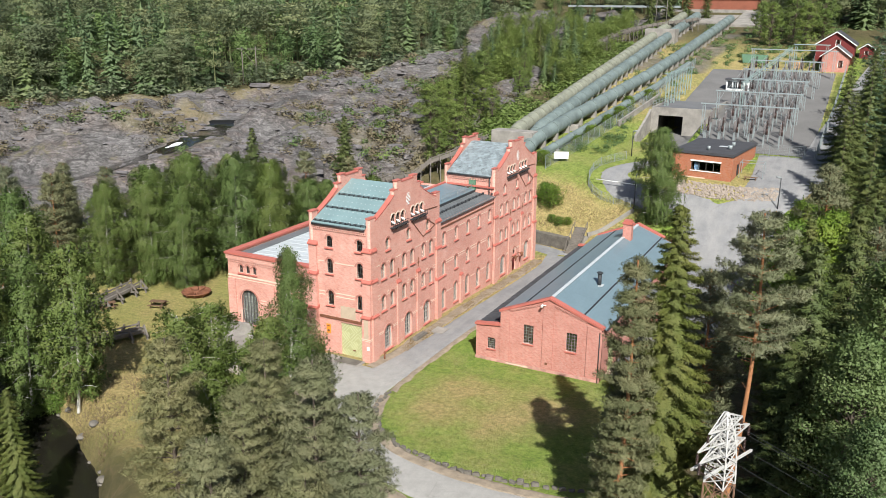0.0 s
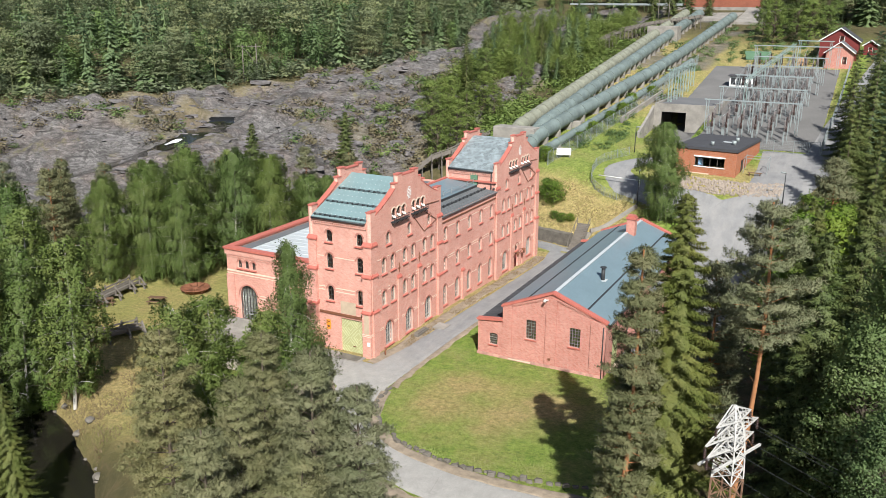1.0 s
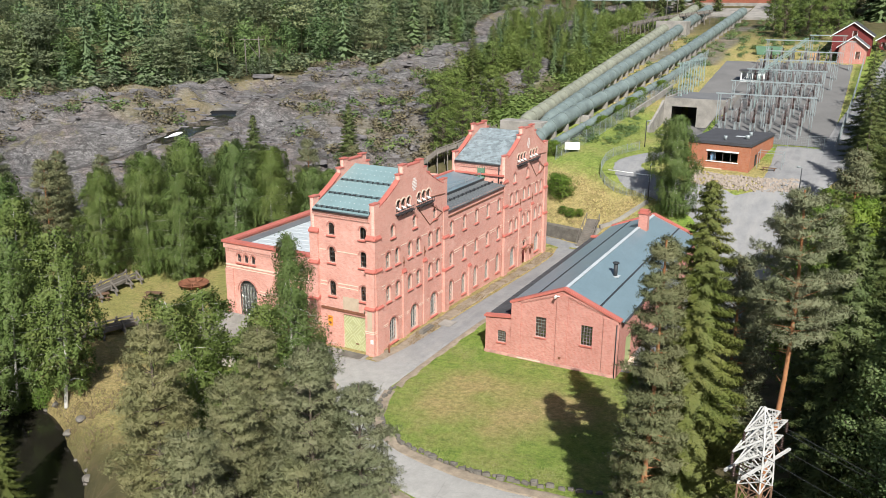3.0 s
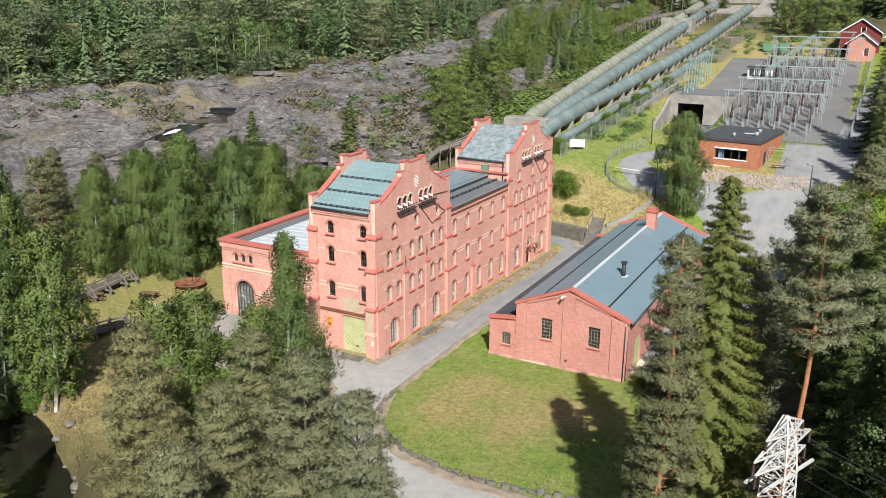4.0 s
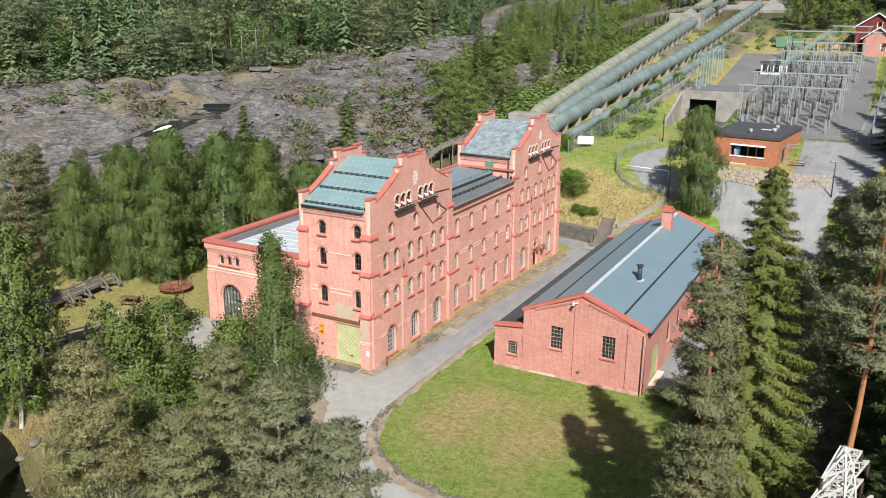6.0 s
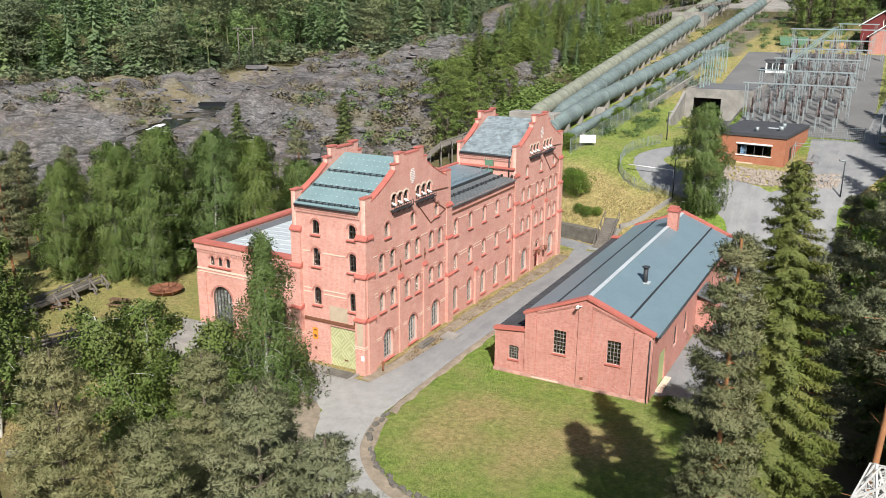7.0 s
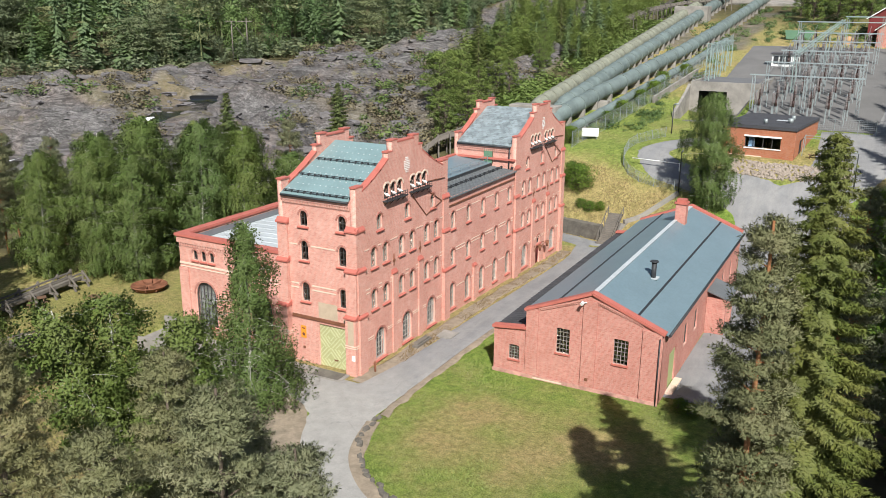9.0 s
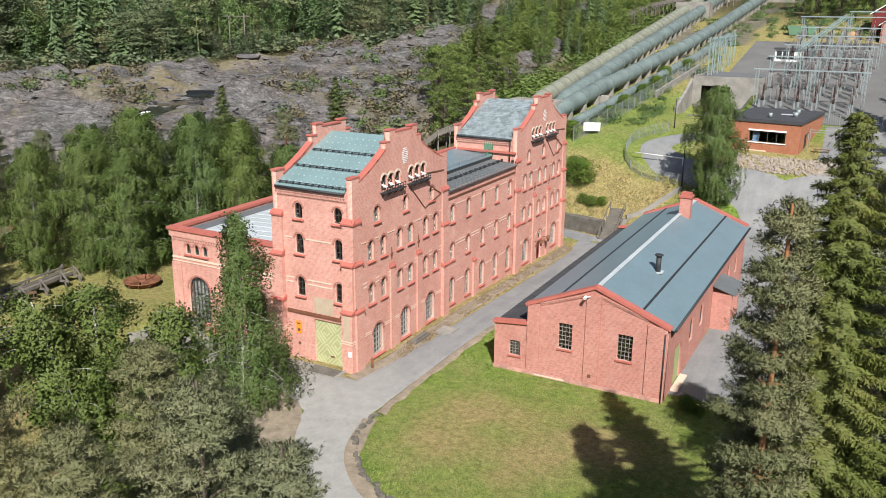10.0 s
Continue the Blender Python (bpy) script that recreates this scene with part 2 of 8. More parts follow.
def brickwork(name, c1, c2, mortar, rough=0.85, stain=0.3):
    """Bricks laid on upright walls along x or y."""
    n = Nodes(name)
    sep = n.add("ShaderNodeSeparateXYZ")
    n.link(n.co, sep.inputs[0])
    add = n.tree.nodes.new("ShaderNodeMath")
    n.link(sep.outputs[0], add.inputs[0])
    n.link(sep.outputs[1], add.inputs[1])
    com = n.add("ShaderNodeCombineXYZ")
    n.link(add.outputs[0], com.inputs[0])
    n.link(sep.outputs[2], com.inputs[1])
    b = n.add("ShaderNodeTexBrick", Scale=1.0, Mortar_Size=0.011, Brick_Width=0.26, Row_Height=0.085, Mortar_Smooth=0.2, Bias=-0.1)
    for key, c in (("Color1", c1), ("Color2", c2), ("Mortar", mortar)):
        b.inputs[key].default_value = (*c, 1)
    n.link(com.outputs[0], b.inputs["Vector"])
    grime = n.noise(0.35, 6, 0.7)
    col = n.mix(n.ramp(grime, (0.35, (0, 0, 0)), (0.75, (1, 1, 1))), b.outputs[0], n.mix(1.0, b.outputs[0], (0.78, 0.72, 0.70), "MULTIPLY"))
    streak = n.noise(1.1, 5, 0.7, (1, 1, 0.5))
    col = n.mix(n.ramp(streak, (0.52, (0, 0, 0)), (0.85, (stain, stain, stain))), col, (0.62, 0.42, 0.36))
    speck = n.noise(9.0, 3, 0.8)
    col = n.mix(n.ramp(speck, (0.56, (0, 0, 0)), (0.72, (0.55, 0.55, 0.55))), col, mortar)
    pale = n.noise(0.8, 5, 0.75)
    col = n.mix(n.ramp(pale, (0.55, (0, 0, 0)), (0.75, (0.35, 0.35, 0.35))), col, tone(mortar, 1.1))
    spots = n.noise(5.0, 4, 0.7)
    col = n.mix(n.ramp(spots, (0.4, (0.25, 0.25, 0.25)), (0.62, (0, 0, 0))), col, tone(c1, 0.62))
    n.bump(b.outputs["Fac"], -0.4, 0.012)
    return n.done(col, rough, 0, 0.25)


def leafy(name, dark, light, tip, shine=0.2, thin=0.3, far=False):
    """Leaves or needles: a tone of their own for each, light passes through."""
    n = Nodes(name)
    geo = n.tree.nodes.new("ShaderNodeNewGeometry")
    big = n.noise(0.45, 3, 0.6)
    mid = tuple((a + b) / 2 for a, b in zip(dark, light))
    # far leaves keep closer tones, part of the haze put into their colour
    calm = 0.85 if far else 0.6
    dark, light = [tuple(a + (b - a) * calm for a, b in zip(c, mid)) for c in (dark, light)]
    col = n.mix(geo.outputs["Random Per Island"], dark, light)
    col = n.mix(n.ramp(big, (0.42, (0, 0, 0)), (0.72, (0.75, 0.75, 0.75))), col, tip)
    info = n.tree.nodes.new("ShaderNodeObjectInfo")
    col = n.mix(info.outputs["Random"], col, n.mix(1.0, col, (1.18, 1.06, 0.85), "MULTIPLY"))
    if far:
        at = n.tree.nodes.new("ShaderNodeAttribute")
        at.attribute_name = "tint"
        shade = n.ramp(at.outputs["Fac"], (0.0, (0.6, 0.68, 0.68)), (0.5, (0.95, 1.0, 1.0)), (0.8, (1.1, 1.12, 1.02)), (1.0, (1.22, 1.14, 1.0)))
        col = n.mix(1.0, col, shade, "MULTIPLY")
    n.done(col, 0.55, 0, shine)
    tr = n.tree.nodes.new("ShaderNodeBsdfTranslucent")
    n.link(col, tr.inputs[0])
    mx = n.tree.nodes.new("ShaderNodeMixShader")
    mx.inputs[0].default_value = thin
    n.link(n.bsdf.outputs[0], mx.inputs[1])
    n.link(tr.outputs[0], mx.inputs[2])
    n.link(mx.outputs[0], n.out.inputs[0])
    return n.mat


def slates(name, c, wide=0.45, tall=0.35):
    n = Nodes(name)
    b = n.add("ShaderNodeTexBrick", Scale=1.0, Mortar_Size=0.012, Brick_Width=wide, Row_Height=tall, Bias=0.0)
    b.inputs["Color1"].default_value = (*tone(c, 0.72), 1)
    b.inputs["Color2"].default_value = (*tone(c, 1.35), 1)
    b.inputs["Mortar"].default_value = (*tone(c, 0.3), 1)
    mp = n.add("ShaderNodeMapping")
    n.link(n.co, mp.inputs[0])
    n.link(mp.outputs[0], b.inputs["Vector"])
    col = n.mix(n.ramp(n.noise(1.2, 6, 0.7), (0.45, (0, 0, 0)), (0.65, (0.6, 0.6, 0.6))), b.outputs[0], tone(c, 1.7))
    n.bump(b.outputs["Fac"], -0.5, 0.03)
    return n.done(col, 0.6, 0, 0.5)


def ground_cover():
    n = Nodes("ground")
    at = n.tree.nodes.new("ShaderNodeAttribute")
    at.attribute_name = "zone"
    sep = n.add("ShaderNodeSeparateColor")
    n.link(at.outputs["Color"], sep.inputs[0])
    rock, wood, dry = sep.outputs[0], sep.outputs[1], sep.outputs[2]
    patch = n.noise(0.16, 6, 0.7)
    green = n.ramp(n.noise(0.9, 6, 0.75), (0.3, (0.09, 0.155, 0.026)), (0.52, (0.17, 0.24, 0.05)), (0.75, (0.27, 0.30, 0.095)))
    straw = n.ramp(n.noise(1.6, 6, 0.75), (0.3, (0.26, 0.20, 0.09)), (0.75, (0.43, 0.34, 0.185)))
    fac = n.add("ShaderNodeMath")
    fac.operation = "ADD"
    n.link(n.ramp(patch, (0.45, (0.02, 0.02, 0.02)), (0.68, (0.5, 0.5, 0.5))), fac.inputs[0])
    n.link(dry, fac.inputs[1])
    grass = n.mix(fac.outputs[0], green, straw)
    tuft = n.noise(2.4, 5, 0.75)
    grass = n.mix(0.7, grass, n.mix(1.0, grass, n.ramp(tuft, (0.36, (0.5, 0.58, 0.42)), (0.66, (1.4, 1.36, 1.3))), "MULTIPLY"))
    fine = n.noise(9.0, 4, 0.8)
    grass = n.mix(0.7, grass, n.mix(1.0, grass, n.ramp(fine, (0.3, (0.35, 0.4, 0.3)), (0.7, (1.7, 1.65, 1.5))), "MULTIPLY"))
    floor = n.ramp(n.noise(0.5, 6, 0.75), (0.3, (0.045, 0.045, 0.018)), (0.55, (0.095, 0.082, 0.038)), (0.8, (0.17, 0.115, 0.075)))
    col = n.mix(wood, grass, floor)
    # dark crack and seam tones put crevice shade into the rock's colour
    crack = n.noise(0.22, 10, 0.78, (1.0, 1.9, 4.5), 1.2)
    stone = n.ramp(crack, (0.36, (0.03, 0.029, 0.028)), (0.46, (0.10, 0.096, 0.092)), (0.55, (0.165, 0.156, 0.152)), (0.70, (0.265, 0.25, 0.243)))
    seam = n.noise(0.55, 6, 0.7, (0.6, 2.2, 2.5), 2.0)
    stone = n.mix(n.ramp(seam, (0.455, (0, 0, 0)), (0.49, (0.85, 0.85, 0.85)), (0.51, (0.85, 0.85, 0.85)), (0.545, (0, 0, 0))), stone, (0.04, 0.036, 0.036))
    v = n.add("ShaderNodeTexVoronoi", Scale=0.42)
    v.feature = "DISTANCE_TO_EDGE"
    wob = n.noise(0.35, 4, 0.6)
    off = n.mix(1.0, n.co, n.mix(1.0, wob, (3.5, 3.5, 3.5), "MULTIPLY"), "ADD")
    stretch = n.add("ShaderNodeMapping")
    stretch.inputs["Scale"].default_value = (0.28, 1.3, 2.4)
    stretch.inputs["Rotation"].default_value = (0, 0, 0.5)
    n.link(off, stretch.inputs[0])
    n.link(stretch.outputs[0], v.inputs["Vector"])
    # near-black split lines: more crevice shade, laid on as colour
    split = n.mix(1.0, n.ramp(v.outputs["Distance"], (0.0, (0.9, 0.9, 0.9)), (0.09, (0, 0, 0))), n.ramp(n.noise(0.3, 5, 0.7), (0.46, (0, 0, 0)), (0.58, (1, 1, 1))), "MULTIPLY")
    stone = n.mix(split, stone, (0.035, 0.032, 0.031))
    blot = n.noise(0.09, 6, 0.7)
    stone = n.mix(n.ramp(blot, (0.45, (0, 0, 0)), (0.62, (0.7, 0.7, 0.7))), stone, n.mix(1.0, stone, (1.0, 0.82, 0.74), "MULTIPLY"))
    moss = n.noise(0.22, 7, 0.75)
    stone = n.mix(n.ramp(moss, (0.56, (0, 0, 0)), (0.66, (0.85, 0.85, 0.85))), stone, (0.13, 0.12, 0.055))
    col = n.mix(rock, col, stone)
    n.bump(n.mix(rock, fine, crack), 0.8, 0.3)
    return n.done(col, 0.92, 0, 0.2)


def worn_asphalt():
    """Grey asphalt: coarse grain, patches, cracks, and pale dust about the forecourt."""
    n = Nodes("grey asphalt")
    base = n.ramp(n.noise(0.5, 6, 0.7), (0.3, (0.155, 0.155, 0.158)), (0.7, (0.225, 0.223, 0.222)))
    track = n.noise(0.25, 5, 0.7, (3.0, 0.5, 1.0))
    base = n.mix(n.ramp(track, (0.42, (0, 0, 0)), (0.62, (0.5, 0.5, 0.5))), base, (0.26, 0.252, 0.24))
    sep = n.add("ShaderNodeSeparateXYZ")
    n.link(n.co, sep.inputs[0])
    wave = n.add("ShaderNodeMath")
    wave.operation = "MULTIPLY_ADD"
    n.link(n.noise(0.3, 5, 0.7), wave.inputs[0])
    wave.inputs[1].default_value = 14.0
    n.link(sep.outputs[1], wave.inputs[2])
    reach = n.add("ShaderNodeMapRange", From_Min=4.0, From_Max=13.0, To_Min=0.85, To_Max=0.0)
    n.link(wave.outputs[0], reach.inputs[0])
    base = n.mix(reach.outputs[0], base, n.ramp(n.noise(1.1, 6, 0.7), (0.3, (0.25, 0.24, 0.222)), (0.7, (0.345, 0.33, 0.305))))
    v = n.add("ShaderNodeTexVoronoi", Scale=0.35)
    v.feature = "DISTANCE_TO_EDGE"
    n.link(n.mix(1.0, n.co, n.mix(1.0, n.noise(0.8, 4, 0.6), (1.6, 1.6, 1.6), "MULTIPLY"), "ADD"), v.inputs["Vector"])
    crack = n.mix(1.0, n.ramp(v.outputs["Distance"], (0.0, (0.3, 0.3, 0.3)), (0.01, (0, 0, 0))), n.ramp(n.noise(0.4, 3, 0.6), (0.48, (0, 0, 0)), (0.56, (1, 1, 1))), "MULTIPLY")
    base = n.mix(crack, base, (0.09, 0.088, 0.085))
    grain = n.noise(14.0, 4, 0.8)
    base = n.mix(0.5, base, n.mix(1.0, base, n.ramp(grain, (0.3, (0.6, 0.6, 0.6)), (0.7, (1.4, 1.4, 1.4))), "MULTIPLY"))
    n.bump(grain, 0.3, 0.02)
    return n.done(base, 0.95)


BRICK = brickwork("salmon brick", (0.635, 0.30, 0.238), (0.48, 0.20, 0.158), (0.60, 0.42, 0.35))
BRICK_ANNEX = brickwork("red brick", (0.53, 0.225, 0.18), (0.38, 0.14, 0.11), (0.50, 0.315, 0.26))
BRICK_ORANGE = brickwork("orange brick", (0.42, 0.145, 0.07), (0.33, 0.10, 0.05), (0.36, 0.22, 0.15), stain=0.12)
BRICK_DARK = brickwork("dark red brick", (0.40, 0.145, 0.11), (0.30, 0.10, 0.075), (0.42, 0.28, 0.23))
COPING = plain("red coping", (0.40, 0.12, 0.092), 0.6, 0.18, 1.2, 14, 0.1)
CREAM = plain("cream band", (0.62, 0.47, 0.37), 0.8, 0.12)
RENDER_PATCH = plain("grey plaster patch", (0.42, 0.33, 0.24), 0.9, 0.15)
ROOF_TEAL = plain("blue-green sheet roof", (0.16, 0.235, 0.24), 0.45, 0.12, 0.6, 6, 0.05, 0.0, 0.5)
ROOF_BLUE = plain("blue-grey sheet roof", (0.135, 0.19, 0.215), 0.42, 0.10, 0.5, 5, 0.04, 0.0, 0.5)
ROOF_SLATE = slates("grey slate", (0.17, 0.20, 0.21))
ROOF_GREY = plain("grey sheet metal", (0.145, 0.155, 0.16), 0.5, 0.22, 0.5, 5, 0.05, 0.2)
ROOF_PALE = plain("pale sheet metal", (0.50, 0.53, 0.54), 0.45, 0.12, 0.5, 3, 0.08, 0.2)
ROOF_DARK = plain("black roofing felt", (0.05, 0.05, 0.055), 0.85, 0.3, 0.8, 12, 0.2)
DARK = plain("dark iron", (0.03, 0.032, 0.035), 0.6, 0.3)
WHITE = plain("white paint", (0.75, 0.75, 0.72), 0.5, 0.06)
BLIND = plain("grey blind", (0.15, 0.148, 0.14), 0.8, 0.08)
FRAME = plain("dark window frame", (0.06, 0.055, 0.05), 0.5, 0.2)
FRAME_PALE = plain("grey window frame", (0.24, 0.22, 0.19), 0.6, 0.15)
FRAME_WHITE = plain("weathered white window bars", (0.30, 0.285, 0.26), 0.6, 0.15)
YELLOW = plain("sage green paint", (0.37, 0.37, 0.19), 0.6, 0.10, 2, 20, 0.1)
CREAM_SLAT = plain("pale sage slat paint", (0.47, 0.475, 0.28), 0.6, 0.08, 2, 20, 0.1)
GREEN_DOOR = plain("green door paint", (0.10, 0.19, 0.12), 0.6, 0.15)
ASPHALT = worn_asphalt()
GRAVEL = plain("dusty gravel", (0.235, 0.19, 0.14), 0.95, 0.45, 1.3, 9, 0.5)
CONCRETE = plain("weathered concrete", (0.235, 0.218, 0.195), 0.9, 0.42, 0.5, 7, 0.3)
STONE = plain("grey stone", (0.125, 0.112, 0.095), 0.9, 0.45, 1.0, 6, 0.5)
PIPE = plain("green-grey painted steel", (0.145, 0.178, 0.168), 0.55, 0.4, 0.4, 5, 0.1, 0.1)
PIPE_OLD = plain("weathered timber staves", (0.19, 0.195, 0.15), 0.8, 0.4, 0.6, 7, 0.3)
STEEL = plain("galvanised steel", (0.27, 0.30, 0.30), 0.5, 0.15, 1, 8, 0.05, 0.3)
GALVANISED = plain("dull white steel", (0.44, 0.43, 0.41), 0.6, 0.25, 2, 10, 0.05)
PALE_GREEN = plain("pale green steel", (0.22, 0.29, 0.275), 0.6, 0.15)
PORCELAIN = plain("brown porcelain", (0.05, 0.03, 0.026), 0.3, 0.2)
RUST = plain("rusty iron", (0.16, 0.065, 0.035), 0.85, 0.4, 2, 15, 0.4)
TIMBER = plain("grey weathered timber", (0.145, 0.128, 0.11), 0.9, 0.35, 1.0, 9, 0.4, stretch=(1, 1, 1))
TIMBER_BROWN = plain("brown timber", (0.13, 0.075, 0.045), 0.85, 0.3)
RED_PAINT = plain("dark red boards", (0.135, 0.022, 0.02), 0.8, 0.2, 1, 8, 0.3)
ORANGE = plain("orange sign", (0.75, 0.26, 0.03), 0.5, 0.05)
BARK_PINE = plain("orange pine bark", (0.30, 0.135, 0.06), 0.9, 0.35, 1.5, 10, 0.6)
BARK = plain("grey-brown bark", (0.11, 0.085, 0.065), 0.9, 0.35, 1.5, 10, 0.6)
BARK_BIRCH = plain("white birch bark", (0.46, 0.44, 0.40), 0.8, 0.35, 2.5, 8, 0.3)
PINE_GREEN = leafy("pine needles", (0.123, 0.145, 0.0771), (0.262, 0.273, 0.152), (0.271, 0.264, 0.16), thin=0.22)
PINE_DULL = leafy("dull pine needles", (0.0902, 0.115, 0.0656), (0.197, 0.215, 0.127), (0.205, 0.207, 0.127), thin=0.2)
SPRUCE_GREEN = leafy("spruce needles", (0.04, 0.0683, 0.024), (0.116, 0.151, 0.0464), (0.148, 0.163, 0.056), thin=0.16)
SPRUCE_LIGHT = leafy("sunlit spruce needles", (0.0493, 0.0742, 0.0187), (0.134, 0.165, 0.0425), (0.166, 0.177, 0.0553), thin=0.18)
BIRCH_GREEN = leafy("birch leaves", (0.0575, 0.102, 0.0256), (0.128, 0.189, 0.0543), (0.147, 0.185, 0.0672), thin=0.28)
ASPEN_GREEN = leafy("aspen leaves", (0.0701, 0.127, 0.0467), (0.179, 0.261, 0.113), (0.206, 0.27, 0.131), thin=0.42)
SHRUB_GREEN = leafy("bright leaves", (0.06, 0.12, 0.015), (0.15, 0.24, 0.04), (0.20, 0.26, 0.06), thin=0.25)
# FAR tones are paler and bluer than near leaves: aerial haze mixed into the colour
FAR_GREEN = leafy("hazy distant woods", (0.121, 0.159, 0.104), (0.201, 0.238, 0.149), (0.201, 0.234, 0.146), thin=0.36, far=True)
FAR_BIRCH = leafy("hazy distant birches", (0.0919, 0.157, 0.0638), (0.16, 0.241, 0.096), (0.171, 0.241, 0.107), thin=0.36, far=True)
FAR_SPRUCE = leafy("hazy distant spruces", (0.0838, 0.139, 0.082), (0.159, 0.223, 0.121), (0.163, 0.227, 0.121), thin=0.36, far=True)
PINE_BROWN = leafy("brownish pine needles", (0.099, 0.115, 0.054), (0.225, 0.234, 0.113), (0.252, 0.239, 0.131), thin=0.2)
DRY_TWIG = leafy("dry brush", (0.11, 0.10, 0.07), (0.21, 0.18, 0.13), (0.17, 0.165, 0.09), thin=0.2)
HILL_GREEN = leafy("hillside leaves", (0.085, 0.14, 0.036), (0.20, 0.285, 0.085), (0.22, 0.28, 0.10), thin=0.35)
GROUND = ground_cover()


def grass_blades():
    n = Nodes("grass blades")
    geo = n.tree.nodes.new("ShaderNodeNewGeometry")
    patch = n.noise(0.16, 6, 0.7)
    green = n.mix(geo.outputs["Random Per Island"], (0.115, 0.18, 0.032), (0.23, 0.285, 0.075))
    straw = n.mix(geo.outputs["Random Per Island"], (0.19, 0.16, 0.085), (0.31, 0.26, 0.145))
    col = n.mix(n.ramp(patch, (0.42, (0.05, 0.05, 0.05)), (0.66, (0.8, 0.8, 0.8))), green, straw)
    return n.done(col, 0.8, 0, 0.2)


GRASS = grass_blades()
GRASS_STRAW = leafy("straw-coloured lawn", (0.16, 0.165, 0.06), (0.30, 0.275, 0.13), (0.20, 0.22, 0.07), 0.2, 0.2)
GRASS_DRY = leafy("dry grass", (0.11, 0.085, 0.05), (0.235, 0.175, 0.11), (0.15, 0.118, 0.066), 0.2, 0.2)


def glazing():
    n = Nodes("window glass")
    n.bsdf.inputs["Transmission Weight"].default_value = 1.0
    n.bsdf.inputs["IOR"].default_value = 1.45
    n.bump(n.noise(2.0, 2, 0.5), 0.06, 0.02)
    return n.done((0.85, 0.9, 0.9), 0.03, 0, 0.5)


def river():
    n = Nodes("dark water")
    n.bump(n.noise(1.4, 5, 0.6), 0.25, 0.08)
    return n.done((0.012, 0.011, 0.008), 0.06, 0, 0.5)


GLASS, WATER = glazing(), river()
FOAM = plain("white water", (0.80, 0.82, 0.84), 0.6, 0.1, 1.5, 6, 0.6)

# ---- ground, roads, water ----
def spaced(*runs):
    return np.unique(np.concatenate([np.arange(a, b, s) for a, b, s in runs]))


def build_ground():
    xs = spaced((-1500, -300, 40), (-300, -120, 6), (-120, 60, 1.0), (60, 140, 5), (140, 1500, 40))
    ys = spaced((-400, -60, 20), (-60, 165, 1.0), (165, 320, 4), (320, 1900, 40))
    x, y = np.meshgrid(xs, ys, indexing="ij")
    z = height(x, y)
    v = np.stack([x, y, z], 2).reshape(-1, 3)
    n, k = len(xs), len(ys)
    i, j = np.meshgrid(np.arange(n - 1), np.arange(k - 1), indexing="ij")
    a = (i * k + j).ravel()
    me = sheet("ground", v, np.stack([a, a + k, a + k + 1, a + 1], 1))
    me.polygons.foreach_set("use_smooth", np.ones(len(me.polygons), bool))
    fx, fy = v[:, 0], v[:, 1]
    s = -0.477 * fx + 0.879 * fy
    rock = rockiness(fx, fy)
    edge = wood_edge(fx, fy)
    wood = np.maximum(smooth(edge + 4, edge + 14, s) * (1 - smooth(-40, -30, fx)), np.maximum(smooth(26.5, 29, fx) * (1 - smooth(50, 56, fy)), smooth(35.5, 38, fx)))
    wood = np.maximum(wood, smooth(28, 34, s) * (1 - rock) * (1 - smooth(-24, -20, fx)))
    wood = np.maximum(wood, 1 - smooth(-29, -23, fy + 0.3 * np.minimum(fx, 0) + lumps(fx, fy, 6, 21)))
    wood = np.maximum(wood, smooth(160, 200, fy))
    dry = 0.9 * smooth(44, 50, fy) * (1 - smooth(58, 63, fy + 0.25 * fx)) * (1 - smooth(8, 12, fx)) + 0.8 * smooth(12, 14, fx) * smooth(60, 62, fy) * (1 - smooth(70, 75, fy)) + 0.15 * smooth(58, 63, fy + 0.25 * fx) * (1 - smooth(92, 100, fy)) * (1 - smooth(8, 12, fx)) + 0.6 * (1 - smooth(-24, -16, fx)) + 0.7 * (1 - smooth(-12, -7, fy)) * (1 - smooth(-4, 0, fx))
    dry = dry + 0.7 * smooth(92, 104, fy) * (1 - smooth(205, 220, fy)) * smooth(-24, -20, fx) * (1 - smooth(30, 34, fx))
    dry = dry + 1.0 * (fx > -8) * (fx < 2.4) * (fy > -2) * (fy < 46)
    dry = dry + lawn_dry(fx, fy) * (fy < 7) * (fy > -14) * (fx > 4)
    rock = np.maximum(rock, 0.8 * smooth(0.1, 0.4, lumps(fx, fy, 8, 71)) * smooth(96, 110, fy) * (1 - smooth(215, 225, fy)) * smooth(-24, -20, fx) * (1 - smooth(2, 5, fx)))
    zone = np.stack([rock, np.clip(wood, 0, 1), np.clip(dry, 0, 1), np.ones_like(rock)], 1).astype(np.float32)
    att = me.color_attributes.new("zone", "FLOAT_COLOR", "POINT")
    att.data.foreach_set("color", zone.ravel())
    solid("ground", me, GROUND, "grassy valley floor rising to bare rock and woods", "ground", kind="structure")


build_ground()

ROAD_MAIN = [(2.6, 49.0), (3.2, 45), (3.5, 40), (3.5, 28), (3.3, 16), (3.1, 6), (2.6, -1), (2.6, -6.0), (5.0, -10.5), (9.5, -14.2), (16, -16.2), (24, -16.0), (33, -14.0)]
solid("road", ribbon("road", ROAD_MAIN, [4.0, 4.4, 3.6, 3.4, 3.2, 3.4, 4.4, 5.0, 4.6, 4.2, 4.4, 4.6, 4.6], 0.06, ragged=0.12), ASPHALT,
      "worn grey asphalt lane beside the brick power station", "road", kind="structure")
